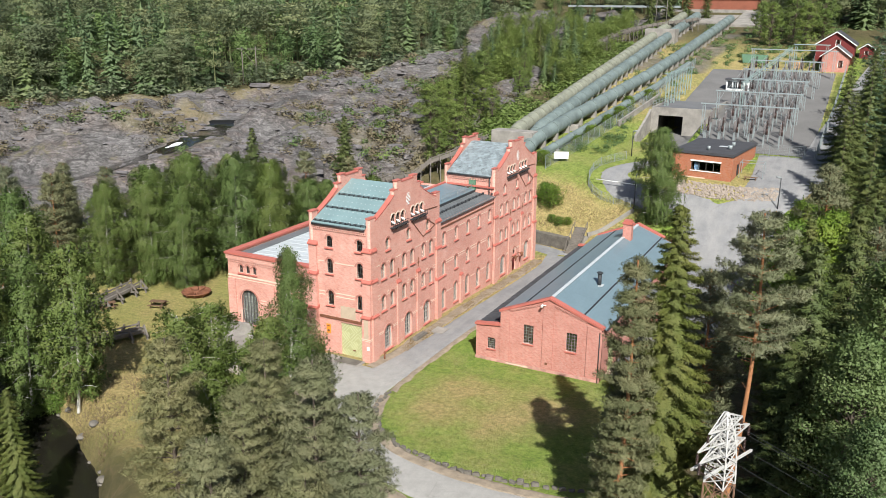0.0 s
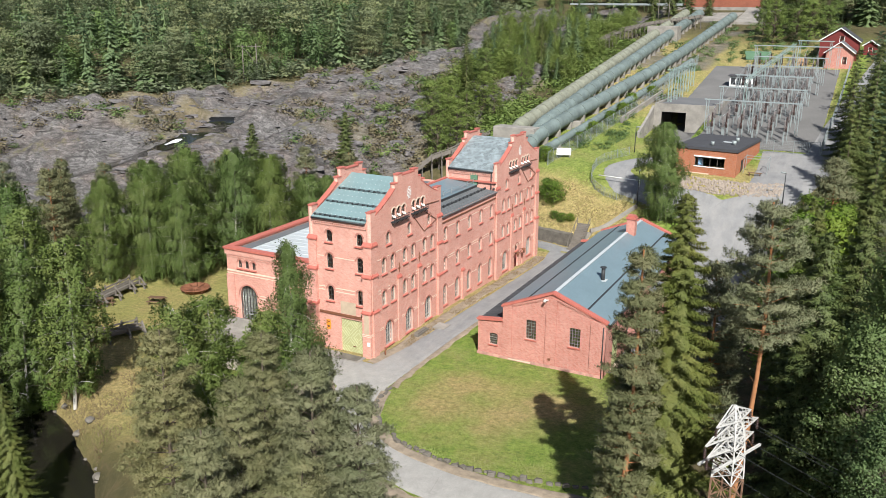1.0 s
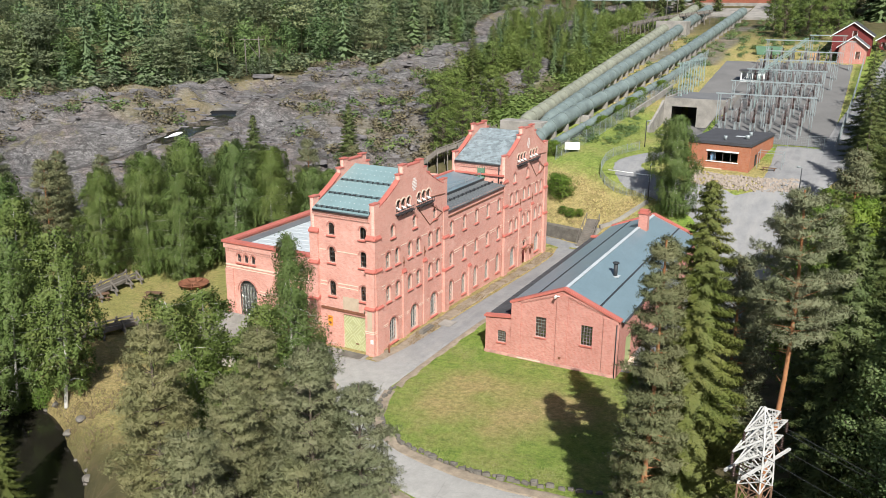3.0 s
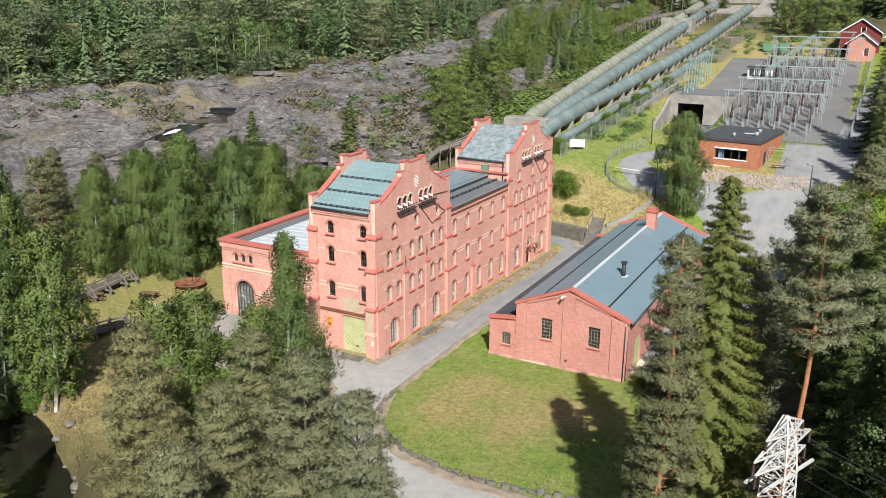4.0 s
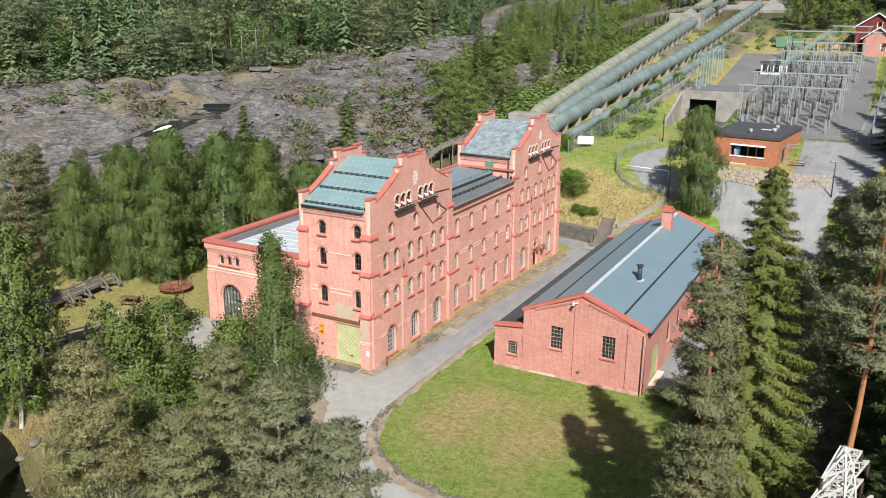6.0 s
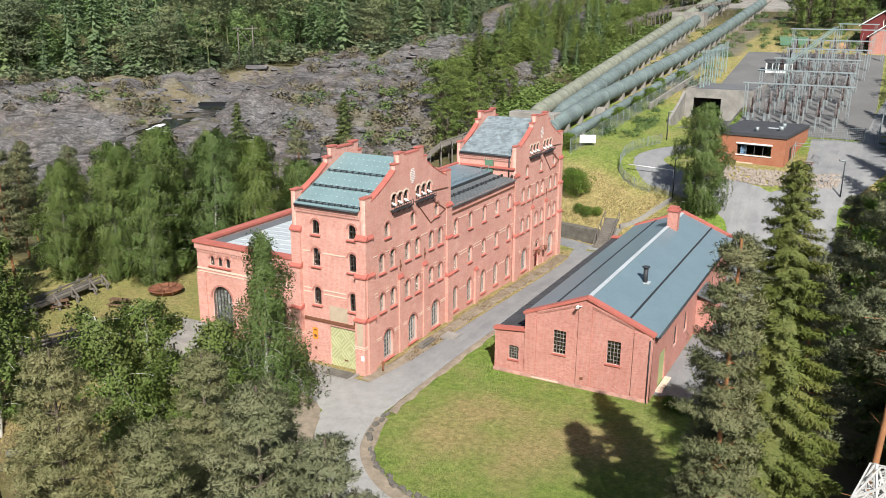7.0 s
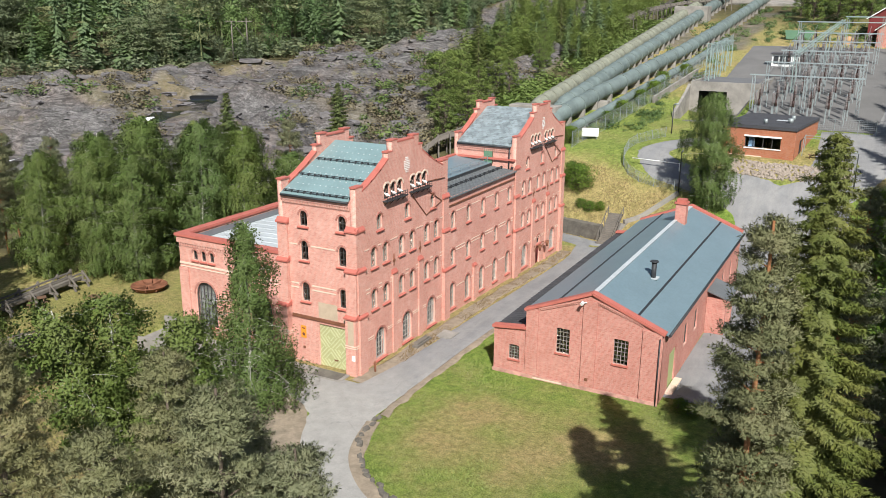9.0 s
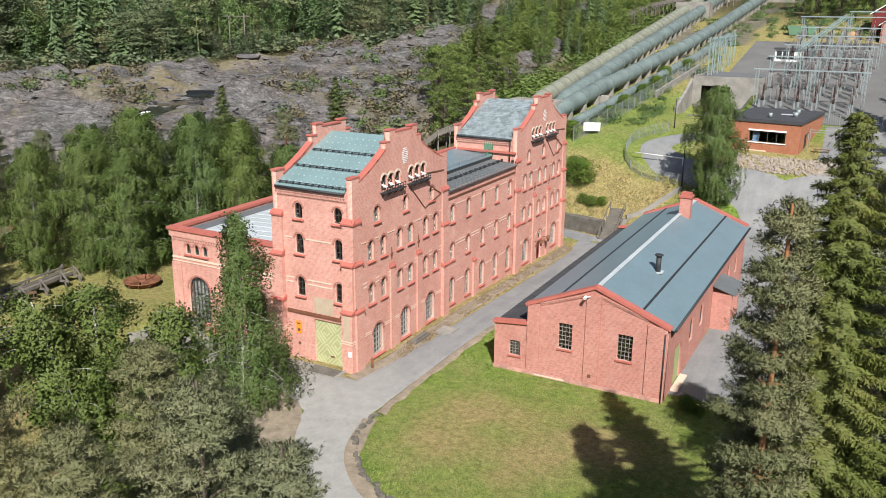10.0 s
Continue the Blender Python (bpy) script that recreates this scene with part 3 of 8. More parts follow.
solid("road", ribbon("road", [(2.4, 47.2), (-1, 48.8), (-6, 50.0)], 3.4, 0.05, ragged=0.1), ASPHALT, "grey asphalt lane bending round the gable", "road", kind="structure")
solid("road", ribbon("road", [(-6.8, -1.6), (-3.5, -2.6), (1.5, -3.6)], [3.0, 4.4, 6.5], 0.075, ragged=0.5), ASPHALT, "pale dusty asphalt forecourt before the garage door", "road", kind="structure")
solid("road", ribbon("road", [(24.5, 8), (24.6, 20), (24.5, 34), (23.5, 46), (20.5, 56.5), (13, 59.5), (7.5, 61.5), (4.8, 65.5), (7, 70.0), (12, 73)], [8.2, 8.2, 8.2, 8, 8, 5.5, 5, 4.6, 4.2, 4], 0.07, ragged=0.1), ASPHALT,
      "grey asphalt yard road climbing to the switchyard", "road", kind="structure")
solid("road", ribbon("road", [(20.0, 55.5), (27, 59.5), (31, 66), (33, 76), (34.5, 100), (38, 138), (42, 175)], [7, 7, 6.5, 6, 5, 5, 5], 0.09, ragged=0.1), ASPHALT,
      "grey asphalt road along the switchyard", "road", kind="structure")
solid("road", ribbon("road", [(27.6, 62.5), (28.2, 70), (28.4, 81)], [6.5, 7.5, 9.0], 0.11, ragged=0.15), ASPHALT, "grey asphalt apron beside the control house", "road", kind="structure")
solid("road", ribbon("road", [(27.2, 42), (27.0, 50), (26.4, 60)], [5.5, 7.5, 8.0], 0.085, ragged=0.2), ASPHALT, "grey asphalt apron under the trees", "road", kind="structure")
solid("verge", ribbon("verge", [(0.55, -0.6), (0.9, 3), (1.0, 14), (1.0, 28), (0.9, 43)], 1.5, 0.03, ragged=0.4), GRAVEL, "strip of dirt and dry weeds along the wall", "ground", kind="structure")
solid("verge", ribbon("verge", [(4.9, -5.2), (6.3, -9.4), (9.6, -12.5), (14, -13.7), (20, -13.9), (26, -13.2)], 1.2, 0.08, step=0.45, ragged=0.3), GRAVEL, "dusty gravel edge of the lane", "ground", kind="structure")
solid("verge", ribbon("verge", [(-4.6, -4.2), (-1.6, -7.6), (1.2, -10.2), (4.6, -13.8), (9, -17.6), (16, -19.4)], [6, 5.5, 4.5, 3, 2.2, 2.0], 0.05, ragged=0.9), GRAVEL, "dusty gravel edge of the lane", "ground", kind="structure")
solid("verge", ribbon("verge", [(4.95, -4.2), (4.85, 0), (4.85, 8), (5.05, 18), (5.25, 30), (5.3, 40)], 0.7, 0.075, step=0.45, ragged=0.3), GRAVEL, "worn dirt edge between lane and grass", "ground", kind="structure")
# yard of the switchgear
solid("yard", ribbon("yard", [(18.5, 82), (18.5, 110), (18, 147)], 29, 0.05, cols=20, ragged=0.3), plain("yard gravel", (0.135, 0.13, 0.125), 0.95, 0.2, 0.2, 6, 0.4),
      "grey gravel switchyard", "ground", kind="structure")


def pool(name, x0, x1, y0, y1, z, label):
    bm = bmesh.new()
    bm.faces.new([bm.verts.new(p) for p in ((x0, y0, z), (x1, y0, z), (x1, y1, z), (x0, y1, z))])
    solid(name, bm, WATER, label, "water", kind="structure")


pool("water", -60, 6, -48, -2, -2.7, "still dark brown river pool")

# ---- the brick power station ----
def window_kind(name, w, h, frame_mat, rise=None, across=2, up=3, blind=False, hood=True, sill=True, deep=0.24, hood_mat=None, backing_mat=None):
    """An arched window: its foot's middle at the origin, facing -y."""
    top = thing(name)
    outline = arch(0, 0, w, h, 8, rise)
    pane = pierced(outline, [], 0.02)
    pane.transform(facing_s(deep, 0.02))
    ob = part("pane", pane, GLASS, top)
    ob.visible_shadow = False
    t = 0.07
    inner = arch(0, t, w - 2 * t, h - 2 * t, 8, None if rise is None else rise * 0.85)
    me = pierced(outline, [inner], 0.08)
    me.transform(facing_s(deep - 0.09, 0.08))
    part("frame", me, frame_mat, top)
    bm = bmesh.new()
    for i in range(1, across):
        x = -w / 2 + w * i / across
        r = w / 2 if rise is None else rise
        zt = h - r + r * math.sqrt(max(0, 1 - (2 * x / w) ** 2))
        box(bm, x - 0.022, x + 0.022, deep - 0.07, deep - 0.012, t, zt - 0.05)
    for i in range(1, up):
        z = h * i / up
        box(bm, -w / 2 + t, w / 2 - t, deep - 0.06, deep - 0.014, z - 0.02, z + 0.02)
    part("glazing_bar", bm, frame_mat, top)
    if hood:
        r = w / 2 if rise is None else rise
        ring = arch(0, h - r - 0.02, w + 0.3, r + 0.18, 10, None if rise is None else rise + 0.1)
        cut = arch(0, h - r - 0.03, w + 0.02, r + 0.04, 10, rise)
        pts = ring[2:] + cut[2:][::-1]
        me = pierced(pts, [], 0.06)
        me.transform(facing_s(-0.04, 0.06))
        part("arch_moulding", me, hood_mat or BRICK_DARK, top)
    if sill:
        part("sill", prism(bmesh.new(), [(-0.14, -0.16), (-0.16, -0.09), (0.12, 0.0), (0.12, -0.16)], "x", -w / 2 - 0.12, w / 2 + 0.12), COPING, top)
    # added sheet behind the pane, its colour sets how dark the glass reads
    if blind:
        part("blind", slab(-w / 2 - 0.05, w / 2 + 0.05, 0.42, 0.44, 0.02, h), backing_mat or BLIND, top)
    return top


def place_window(proto, parent, at, turn):
    ob = copy_thing(proto, pose(*at, 0, 0, turn))
    ob.parent = parent
    return ob


def drop(proto):
    for o in [*proto.children_recursive, proto]:
        bpy.data.objects.remove(o)


STATION = thing("power_station", (0, 0, 0), 0, "four-storey salmon brick power station with two stepped gables", "building")
BASE = -1.4      # foot of the walls, below the soil
T = 0.5          # wall thickness
XF = -0.15       # outer face of the long facade
XB = -7.2        # back of the towers
TOWERS = ((0.6, 14.6), (29.4, 43.4))


def gable_outline(c, z_low):
    """Half outline of the stepped gable, mirrored."""
    half = [(7.0, z_low), (7.0, 14.35), (6.1, 14.35), (6.1, 14.02), (4.9, 14.52), (3.7, 15.12), (2.6, 15.78), (2.6, 16.3), (2.0, 16.3), (2.0, 17.12), (1.2, 17.12), (1.2, 16.92)]
    right = [(c + u, v) for u, v in half]
    left = [(c - u, v) for u, v in reversed(half)]
    return right + left


def coping_along(outline, x, half):
    """Sloping red cover along the top of a gable."""
    for (u0, v0), (u1, v1) in zip(outline, outline[1:]):
        if v0 < 12 or v1 < 12:
            continue
        d = Vector((0, u1 - u0, v1 - v0))
        if d.length < 0.05 or abs(d.y) < 0.02:
            continue
        n = d.normalized()
        a, b = Vector((x, u0, v0)) - n * 0.07, Vector((x, u1, v1)) + n * 0.07
        up = Vector((1, 0, 0)).cross(n)
        if up.z < 0:
            up = -up
        m = Matrix((Vector((1, 0, 0)), n, up)).transposed().to_4x4()
        m.translation = a
        part("coping", slab(-half, half, 0, (b - a).length, -0.02, 0.09, m=m), COPING, STATION, "red painted coping stone")


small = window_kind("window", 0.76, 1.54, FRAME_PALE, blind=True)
small_dark = window_kind("window", 0.74, 1.5, FRAME, blind=False)
low_dark = window_kind("window", 0.74, 1.17, FRAME, up=2)
low_pale = window_kind("window", 0.74, 1.2, FRAME_PALE, up=2, blind=True)
# tall: dark sheet added behind the glass in place of the unlit room
tall = window_kind("window", 1.42, 2.5, FRAME_WHITE, across=4, up=6, blind=True, backing_mat=DARK)
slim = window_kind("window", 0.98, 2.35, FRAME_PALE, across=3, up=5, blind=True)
loft = window_kind("window", 0.82, 1.2, FRAME, up=2, sill=False, hood_mat=CREAM)
# big_arch: grey sheet stands in for sky mirrored in the panes
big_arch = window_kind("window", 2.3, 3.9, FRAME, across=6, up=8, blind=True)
mini = window_kind("window", 0.52, 0.85, FRAME, up=2)

for n, (y0, y1) in enumerate(TOWERS):
    c = (y0 + y1) / 2
    lower = 0.35 * n     # the ground falls towards the far gable
    holes, spots = [], []

    def cut(kind, w, h, y, z):
        holes.append(arch(y, z, w, h))
        spots.append((kind, y, z))

    for k, d in enumerate((-3.9, 0.12, 4.2)):
        if not (n == 1 and k == 1):
            cut(tall, 1.42, 2.5, c + d, 0.28 - lower)
        for e in (-0.84, 0.84):
            cut(small, 0.76, 1.54, c + d + e, 4.62 - lower * 0.3)
            cut(small, 0.76, 1.54, c + d + e, 7.93)
        cut(low_pale, 0.74, 1.2, c + d * 1.02 + 0.1, 10.69)
    for e in (-2.45, -1.5, -0.55, 1.45, 2.4, 3.35):
        cut(loft, 0.82, 1.2, c + e - 0.35, 12.8)
    if n == 1:
        holes.append(arch(c, -0.9, 1.3, 2.15, 8, 0.05))
        cut(mini, 0.9, 0.95, c, 1.6)
        holes[-1] = arch(c, 1.6, 0.9, 0.95)
    outline = gable_outline(c, BASE)
    me = pierced(outline, holes, T)
    me.transform(facing_x(XF, T))
    part("gable_wall", me, BRICK, STATION, "salmon brick gable wall with arched openings")
    for kind, y, z in spots:
        w = place_window(kind, STATION, (XF, y, z), 90)
        if kind is mini:
            w.scale = (1.7, 1, 1.1)
    back = pierced(gable_outline(c, BASE), [], 0.4)
    back.transform(facing_x(XB + 0.4, 0.4))
    part("gable_wall", back, BRICK, STATION)
    for x in (XF - 0.25, XB + 0.2):
        coping_along(gable_outline(c, BASE), x, 0.27)
    # side walls of the tower
    for f, face in enumerate((y0, y1)):
        x0, x1 = XB + 0.4, XF - T
        wall_holes, wall_spots = [], []
        if n == 0 and f == 0:
            for x in (-4.9, -1.43):
                for kind, h, z in ((small_dark, 1.5, 5.08), (small_dark, 1.5, 8.36), (low_dark, 1.17, 11.02)):
                    wall_holes.append(arch(x, z, 0.74, h))
                    wall_spots.append((kind, x, z))
            wall_holes.append([(-3.8, -0.35), (-0.95, -0.35), (-0.95, 3.45), (-3.8, 3.45)])
        if n == 1 and f == 0:
            wall_holes.append([(-3.75, 11.4), (-2.75, 11.4), (-2.75, 13.0), (-3.75, 13.0)])
        me = pierced([(x0, BASE), (x1, BASE), (x1, 13.45), (x0, 13.45)], wall_holes, T)
        me.transform(facing_s(y0 if f == 0 else y1 - T, T))
        part("side_wall", me, BRICK, STATION)
        for kind, x, z in wall_spots:
            place_window(kind, STATION, (x, face, z), 0)
    # roof: two slopes between the gables
    bm = bmesh.new()
    prism(bm, [(y0 - 0.25, 13.42), (c, 16.42), (y1 + 0.25, 13.42), (y1 + 0.25, 13.30), (c, 16.26), (y0 - 0.25, 13.30)], "x", XB + 0.42, XF - T - 0.02)
    part("roof", bm, ROOF_TEAL if n == 0 else ROOF_SLATE, STATION, "blue-green sheet roof with snow guards" if n == 0 else "weathered grey slate roof")
    for y in (y0 - 0.3, y1 + 0.3):
        part("gutter", rod(bmesh.new(), (XB + 0.5, y, 13.3), (XF - T, y, 13.3), 0.09), DARK, STATION)
    # dentil frieze under the eaves
    bm = bmesh.new()
    box(bm, XB + 0.4, XF - T, y0 - 0.16, y0 - 0.002, 12.95, 13.2)
    for i in range(28):
        x = XB + 0.5 + i * 0.22
        box(bm, x, x + 0.11, y0 - 0.14, y0 - 0.003, 12.72, 12.95)
    part("frieze", bm, BRICK, STATION)
    if n == 0:
        for k in range(3):
            f = 0.04 + 0.29 * k
            y, z = y0 - 0.25 + f * (c - y0 + 0.25), 13.42 + f * 3.0
            bm = bmesh.new()
            rod(bm, (XB + 0.6, y, z + 0.14), (XF - T - 0.1, y, z + 0.14), 0.028, n=6)
            rod(bm, (XB + 0.6, y - 0.1, z + 0.06), (XF - T - 0.1, y - 0.1, z + 0.06), 0.03, n=6)
            for i in range(11):
                x = XB + 0.75 + i * 0.58
                box(bm, x, x + 0.05, y - 0.12, y + 0.06, z - 0.03, z + 0.17)
            part("snow_guard", bm, DARK, STATION, "dark iron snow guard rail")
        bm = bmesh.new()
        for r in range(9):
            for i in range(12):
                f = 0.08 + r * 0.1
                x = XB + 0.8 + i * 0.52 + (r % 2) * 0.26
                y, z = y0 - 0.25 + f * (c - y0 + 0.25), 13.42 + f * 3.0
                box(bm, x, x + 0.07, y, y + 0.09, z + 0.01, z + 0.05)
        tagged(part("roof_hook", bm, ROOF_PALE, STATION, "small pale roof hooks"), kind="stuff")
    else:
        # loose slates of uneven thickness
        rng = random.Random(5)
        bm = bmesh.new()
        slope = Matrix.Rotation(math.atan2(3.0, c - y0 + 0.25), 4, "X")
        for r in range(16):
            for i in range(14):
                x = XB + 0.5 + i * 0.44 + (r % 2) * 0.2
                f = r / 16.0
                m = Matrix.Translation((x, y0 - 0.25 + f * (c - y0 + 0.25), 13.44 + f * 3.0)) @ slope @ Matrix.Rotation(rng.uniform(-0.06, 0.06), 4, "Z")
                if x + 0.4 < XF - T:
                    box(bm, 0, 0.42, -0.04, 0.52, 0, rng.uniform(0.02, 0.075), m=m)
        tagged(part("slate", bm, ROOF_SLATE, STATION, "uneven grey slates"), kind="stuff")
    # light iron balconies below the loft openings
    for y in (c - 1.85, c + 2.05):
        bm = bmesh.new()
        box(bm, XF, XF + 0.42, y - 1.55, y + 1.55, 12.68, 12.74)
        for i in range(9):
            yy = y - 1.5 + i * 0.375
            beam(bm, (XF + 0.38, yy, 12.72), (XF + 0.38, yy, 13.12), 0.035, 0.035)
        beam(bm, (XF + 0.38, y - 1.52, 13.12), (XF + 0.38, y + 1.52, 13.12), 0.045, 0.045)
        beam(bm, (XF + 0.38, y - 1.52, 12.92), (XF + 0.38, y + 1.52, 12.92), 0.03, 0.03)
        for i in range(4):
            yy = y - 1.3 + i * 0.87
            beam(bm, (XF + 0.36, yy, 12.7), (XF, yy, 12.35), 0.05, 0.05)
        part("insulator_rack", bm, DARK, STATION, "dark iron line rack below the loft openings")
        for i in range(3):
            bm = bmesh.new()
            yy = y - 0.95 + i * 0.95
            rod(bm, (XF - 0.3, yy, 13.25), (XF + 0.3, yy + 0.05, 13.02), 0.085, 0.07, 8)
            rod(bm, (XF + 0.0, yy, 13.14), (XF + 0.06, yy, 13.12), 0.14, 0.14, 8)
            part("wall_bushing", bm, WHITE, STATION, "white porcelain line bushing")
    # ladder-like slot
    bm = bmesh.new()
    for i in range(9):
        z = 14.4 + i * 0.14
        w = 0.42 if 1 < i < 7 else 0.22
        box(bm, XF, XF + 0.03, c + 0.15 - w, c + 0.15 + w, z, z + 0.06)
    part("vent_slot", bm, WHITE, STATION, "pale brick vent lattice")
    # wires' stay frame on the wall
    bm = bmesh.new()
    for a, b in (((c + 1.0, 12.3), (c + 3.2, 10.3)), ((c + 3.2, 10.3), (c + 5.9, 11.0)), ((c + 3.6, 12.2), (c + 5.9, 11.0)), ((c + 3.4, 13.1), (c + 6.4, 12.9))):
        beam(bm, (XF + 0.06, *a), (XF + 0.06, *b), 0.05, 0.05)
    part("stay_bracket", bm, RUST, STATION)
    # pilasters between the bays, with sloped caps
    for k, d in enumerate((-1.9, 2.2)):
        y = c + d
        part("pilaster", slab(XF, XF + 0.13, y - 0.28, y + 0.28, BASE, 6.7), BRICK, STATION)
        part("cap", prism(bmesh.new(), [(XF, 7.05), (XF + 0.2, 6.78), (XF + 0.2, 6.68), (XF, 6.68)], "y", y - 0.36, y + 0.36), COPING, STATION)
        bm = bmesh.new()
        rod(bm, (XF + 0.03, y, 7.3), (XF + 0.03, y, 8.25), 0.05, n=6)
        rod(bm, (XF + 0.03, y, 7.72), (XF + 0.07, y, 7.72), 0.2, n=4)
        part("wall_anchor", bm, RUST, STATION, "rusty wall tie")
    for y in (y0 + 0.35, y1 - 0.35):
        lo = y < c
        for z0, z1, p in ((BASE, 4.55, 0.3), (4.55, 8.1, 0.2), (8.1, 11.1, 0.1)):
            part("pilaster", slab(XF, XF + p, y - 0.5, y + 0.5, z0, z1), BRICK, STATION)
            part("cap", prism(bmesh.new(), [(XF, z1 + 0.36), (XF + p + 0.08, z1 + 0.1), (XF + p + 0.08, z1 - 0.02), (XF, z1 - 0.02)], "y", y - 0.58, y + 0.58), COPING, STATION)
    # cream string courses
    for z, t in ((9.46, 0.07), (6.36, 0.07), (6.06, 0.06), (2.40, 0.06), (2.24, 0.045)):
        edges = [y0 + 0.86]
        for y, w in sorted((p[1], {id(tall): 1.95}.get(id(p[0]), 1.28)) for p in spots if p[2] - 0.2 < z < p[2] + 2.7 and p[0] in (small, tall) and (p[0] is tall) == (z < 3) and (z < 3 or (p[2] > 6) == (z > 9))):
            edges += [y - w / 2, y + w / 2]
        edges.append(y1 - 0.86)
        for a, b in zip(edges[::2], edges[1::2]):
            if b - a > 0.05:
                part("string_course", slab(XF, XF + 0.035, a, b, z, z + t), CREAM, STATION, "cream painted string course")
drop(loft), drop(low_pale)

# corner buttresses of the front tower's south face
Y0 = TOWERS[0][0]
for x, out in ((-0.45, 1), (-6.75, -1)):
    for z0, z1, p in ((BASE, 4.55, 0.55), (4.55, 8.1, 0.38), (8.1, 11.1, 0.2)):
        part("buttress", slab(x - 0.5, x + 0.42, Y0 - p, Y0 - 0.002, z0, z1), BRICK, STATION)
        part("cap", prism(bmesh.new(), [(Y0, z1 + 0.4), (Y0 - p - 0.1, z1 + 0.1), (Y0 - p - 0.1, z1 - 0.02), (Y0, z1 - 0.02)], "x", x - 0.58, x + 0.5), COPING, STATION)
    part("string_course", slab(x - 0.53, x + 0.45, Y0 - 0.585, Y0 - 0.002, 2.38, 2.48), CREAM, STATION)
    part("string_course", slab(x - 0.53, x + 0.45, Y0 - 0.585, Y0 - 0.002, 2.22, 2.29), CREAM, STATION)
for z, t in ((9.48, 0.09), (6.36, 0.1), (6.02, 0.09)):
    for a, b in ((-6.25, -5.55), (-4.25, -2.07)):
        part("string_course", slab(a, b, Y0 - 0.035, Y0 - 0.001, z, z + t), CREAM, STATION)
part("lintel", slab(-6.22, -0.98, Y0 - 0.10, Y0 - 0.002, 3.66, 3.9), RUST, STATION, "rusty steel lintel over the garage door")
part("plaster_patch", slab(-3.75, -2.0, Y0 - 0.012, Y0 - 0.001, 3.95, 5.2), RENDER_PATCH, STATION)
part("plaster_patch", slab(-1.45, -0.98, Y0 - 0.012, Y0 - 0.001, 3.95, 4.6), RENDER_PATCH, STATION)
part("plaster_patch", slab(-0.72, -0.2, Y0 - 0.565, Y0 - 0.552, 2.5, 4.4), RENDER_PATCH, STATION)
sign = part("warning_sign", slab(-5.5, -5.0, Y0 - 0.03, Y0 - 0.003, 2.0, 3.0), ORANGE, STATION, "orange warning sign with dark marks")
bm = bmesh.new()
box(bm, -5.4, -5.1, Y0 - 0.036, Y0 - 0.031, 2.75, 2.85)
rod(bm, (-5.25, Y0 - 0.031, 2.3), (-5.25, Y0 - 0.036, 2.3), 0.14, n=12)
part("sign_mark", bm, RUST, sign)
part("meter_box", slab(-0.36, -0.1, Y0 - 0.63, Y0 - 0.552, 1.3, 1.7), WHITE, STATION, "small white box")
part("meter_box", slab(-5.3, -5.12, Y0 - 0.09, Y0 - 0.003, 1.15, 1.32), RUST, STATION)

# garage door with slats laid in diamonds
door = part("garage_door", slab(-3.8, -0.95, Y0 + 0.16, Y0 + 0.24, -0.3, 3.45), YELLOW, STATION, "sage green garage door with diamond-laid slats")
rng = random.Random(2)
QW, QH = 2.85 / 3, 3.75 / 4


def clipped(p0, p1, w, h):
    """Clip a segment to the rectangle 0..w, 0..h."""
    t0, t1 = 0.0, 1.0
    dx, dy = p1[0] - p0[0], p1[1] - p0[1]
    for p, q in ((-dx, p0[0]), (dx, w - p0[0]), (-dy, p0[1]), (dy, h - p0[1])):
        if abs(p) < 1e-9:
            if q < 0:
                return None
        elif p < 0:
            t0 = max(t0, q / p)
        else:
            t1 = min(t1, q / p)
    return None if t1 - t0 < 0.03 else ((p0[0] + t0 * dx, p0[1] + t0 * dy), (p0[0] + t1 * dx, p0[1] + t1 * dy))


for qx in range(3):
    for qz in range(4):
        s = 1 if (qx + qz) % 2 else -1
        for i in range(-12, 18):
            k = i * 0.19
            seg = clipped((0 - 3, k - 3 * s * 1.15), (3, k + 3 * s * 1.15), QW - 0.04, QH - 0.04)
            if seg:
                (a, b), (c2, d) = seg
                bm = bmesh.new()
                beam(bm, (-3.8 + qx * QW + a + 0.02, Y0 + 0.15, -0.3 + qz * QH + b + 0.02), (-3.8 + qx * QW + c2 + 0.02, Y0 + 0.15, -0.3 + qz * QH + d + 0.02), 0.035, 0.085)
                part("slat", bm, CREAM_SLAT if i % 2 else YELLOW, door)
part("door_handle", rod(bmesh.new(), (-2.45, Y0 + 0.1, 0.65), (-2.15, Y0 + 0.1, 0.65), 0.06), RUST, door)

# middle block
bm_holes, mid = [], []
for i in range(5):
    y = 15.95 + i * 3.06
    for kind, w, h, z in ((slim, 0.98, 2.35, 0.48 - 0.03 * i), (small, 0.76, 1.54, 4.52), (small, 0.76, 1.54, 7.95)):
        bm_holes.append(arch(y, z, w, h))
        mid.append((kind, y, z))
me = pierced([(14.6, BASE), (29.4, BASE), (29.4, 10.95), (14.6, 10.95)], bm_holes, T)
me.transform(facing_x(XF - 0.12, T))
part("front_wall", me, BRICK, STATION, "salmon brick wall with three rows of arched windows")
for kind, y, z in mid:
    place_window(kind, STATION, (XF - 0.12, y, z), 90)
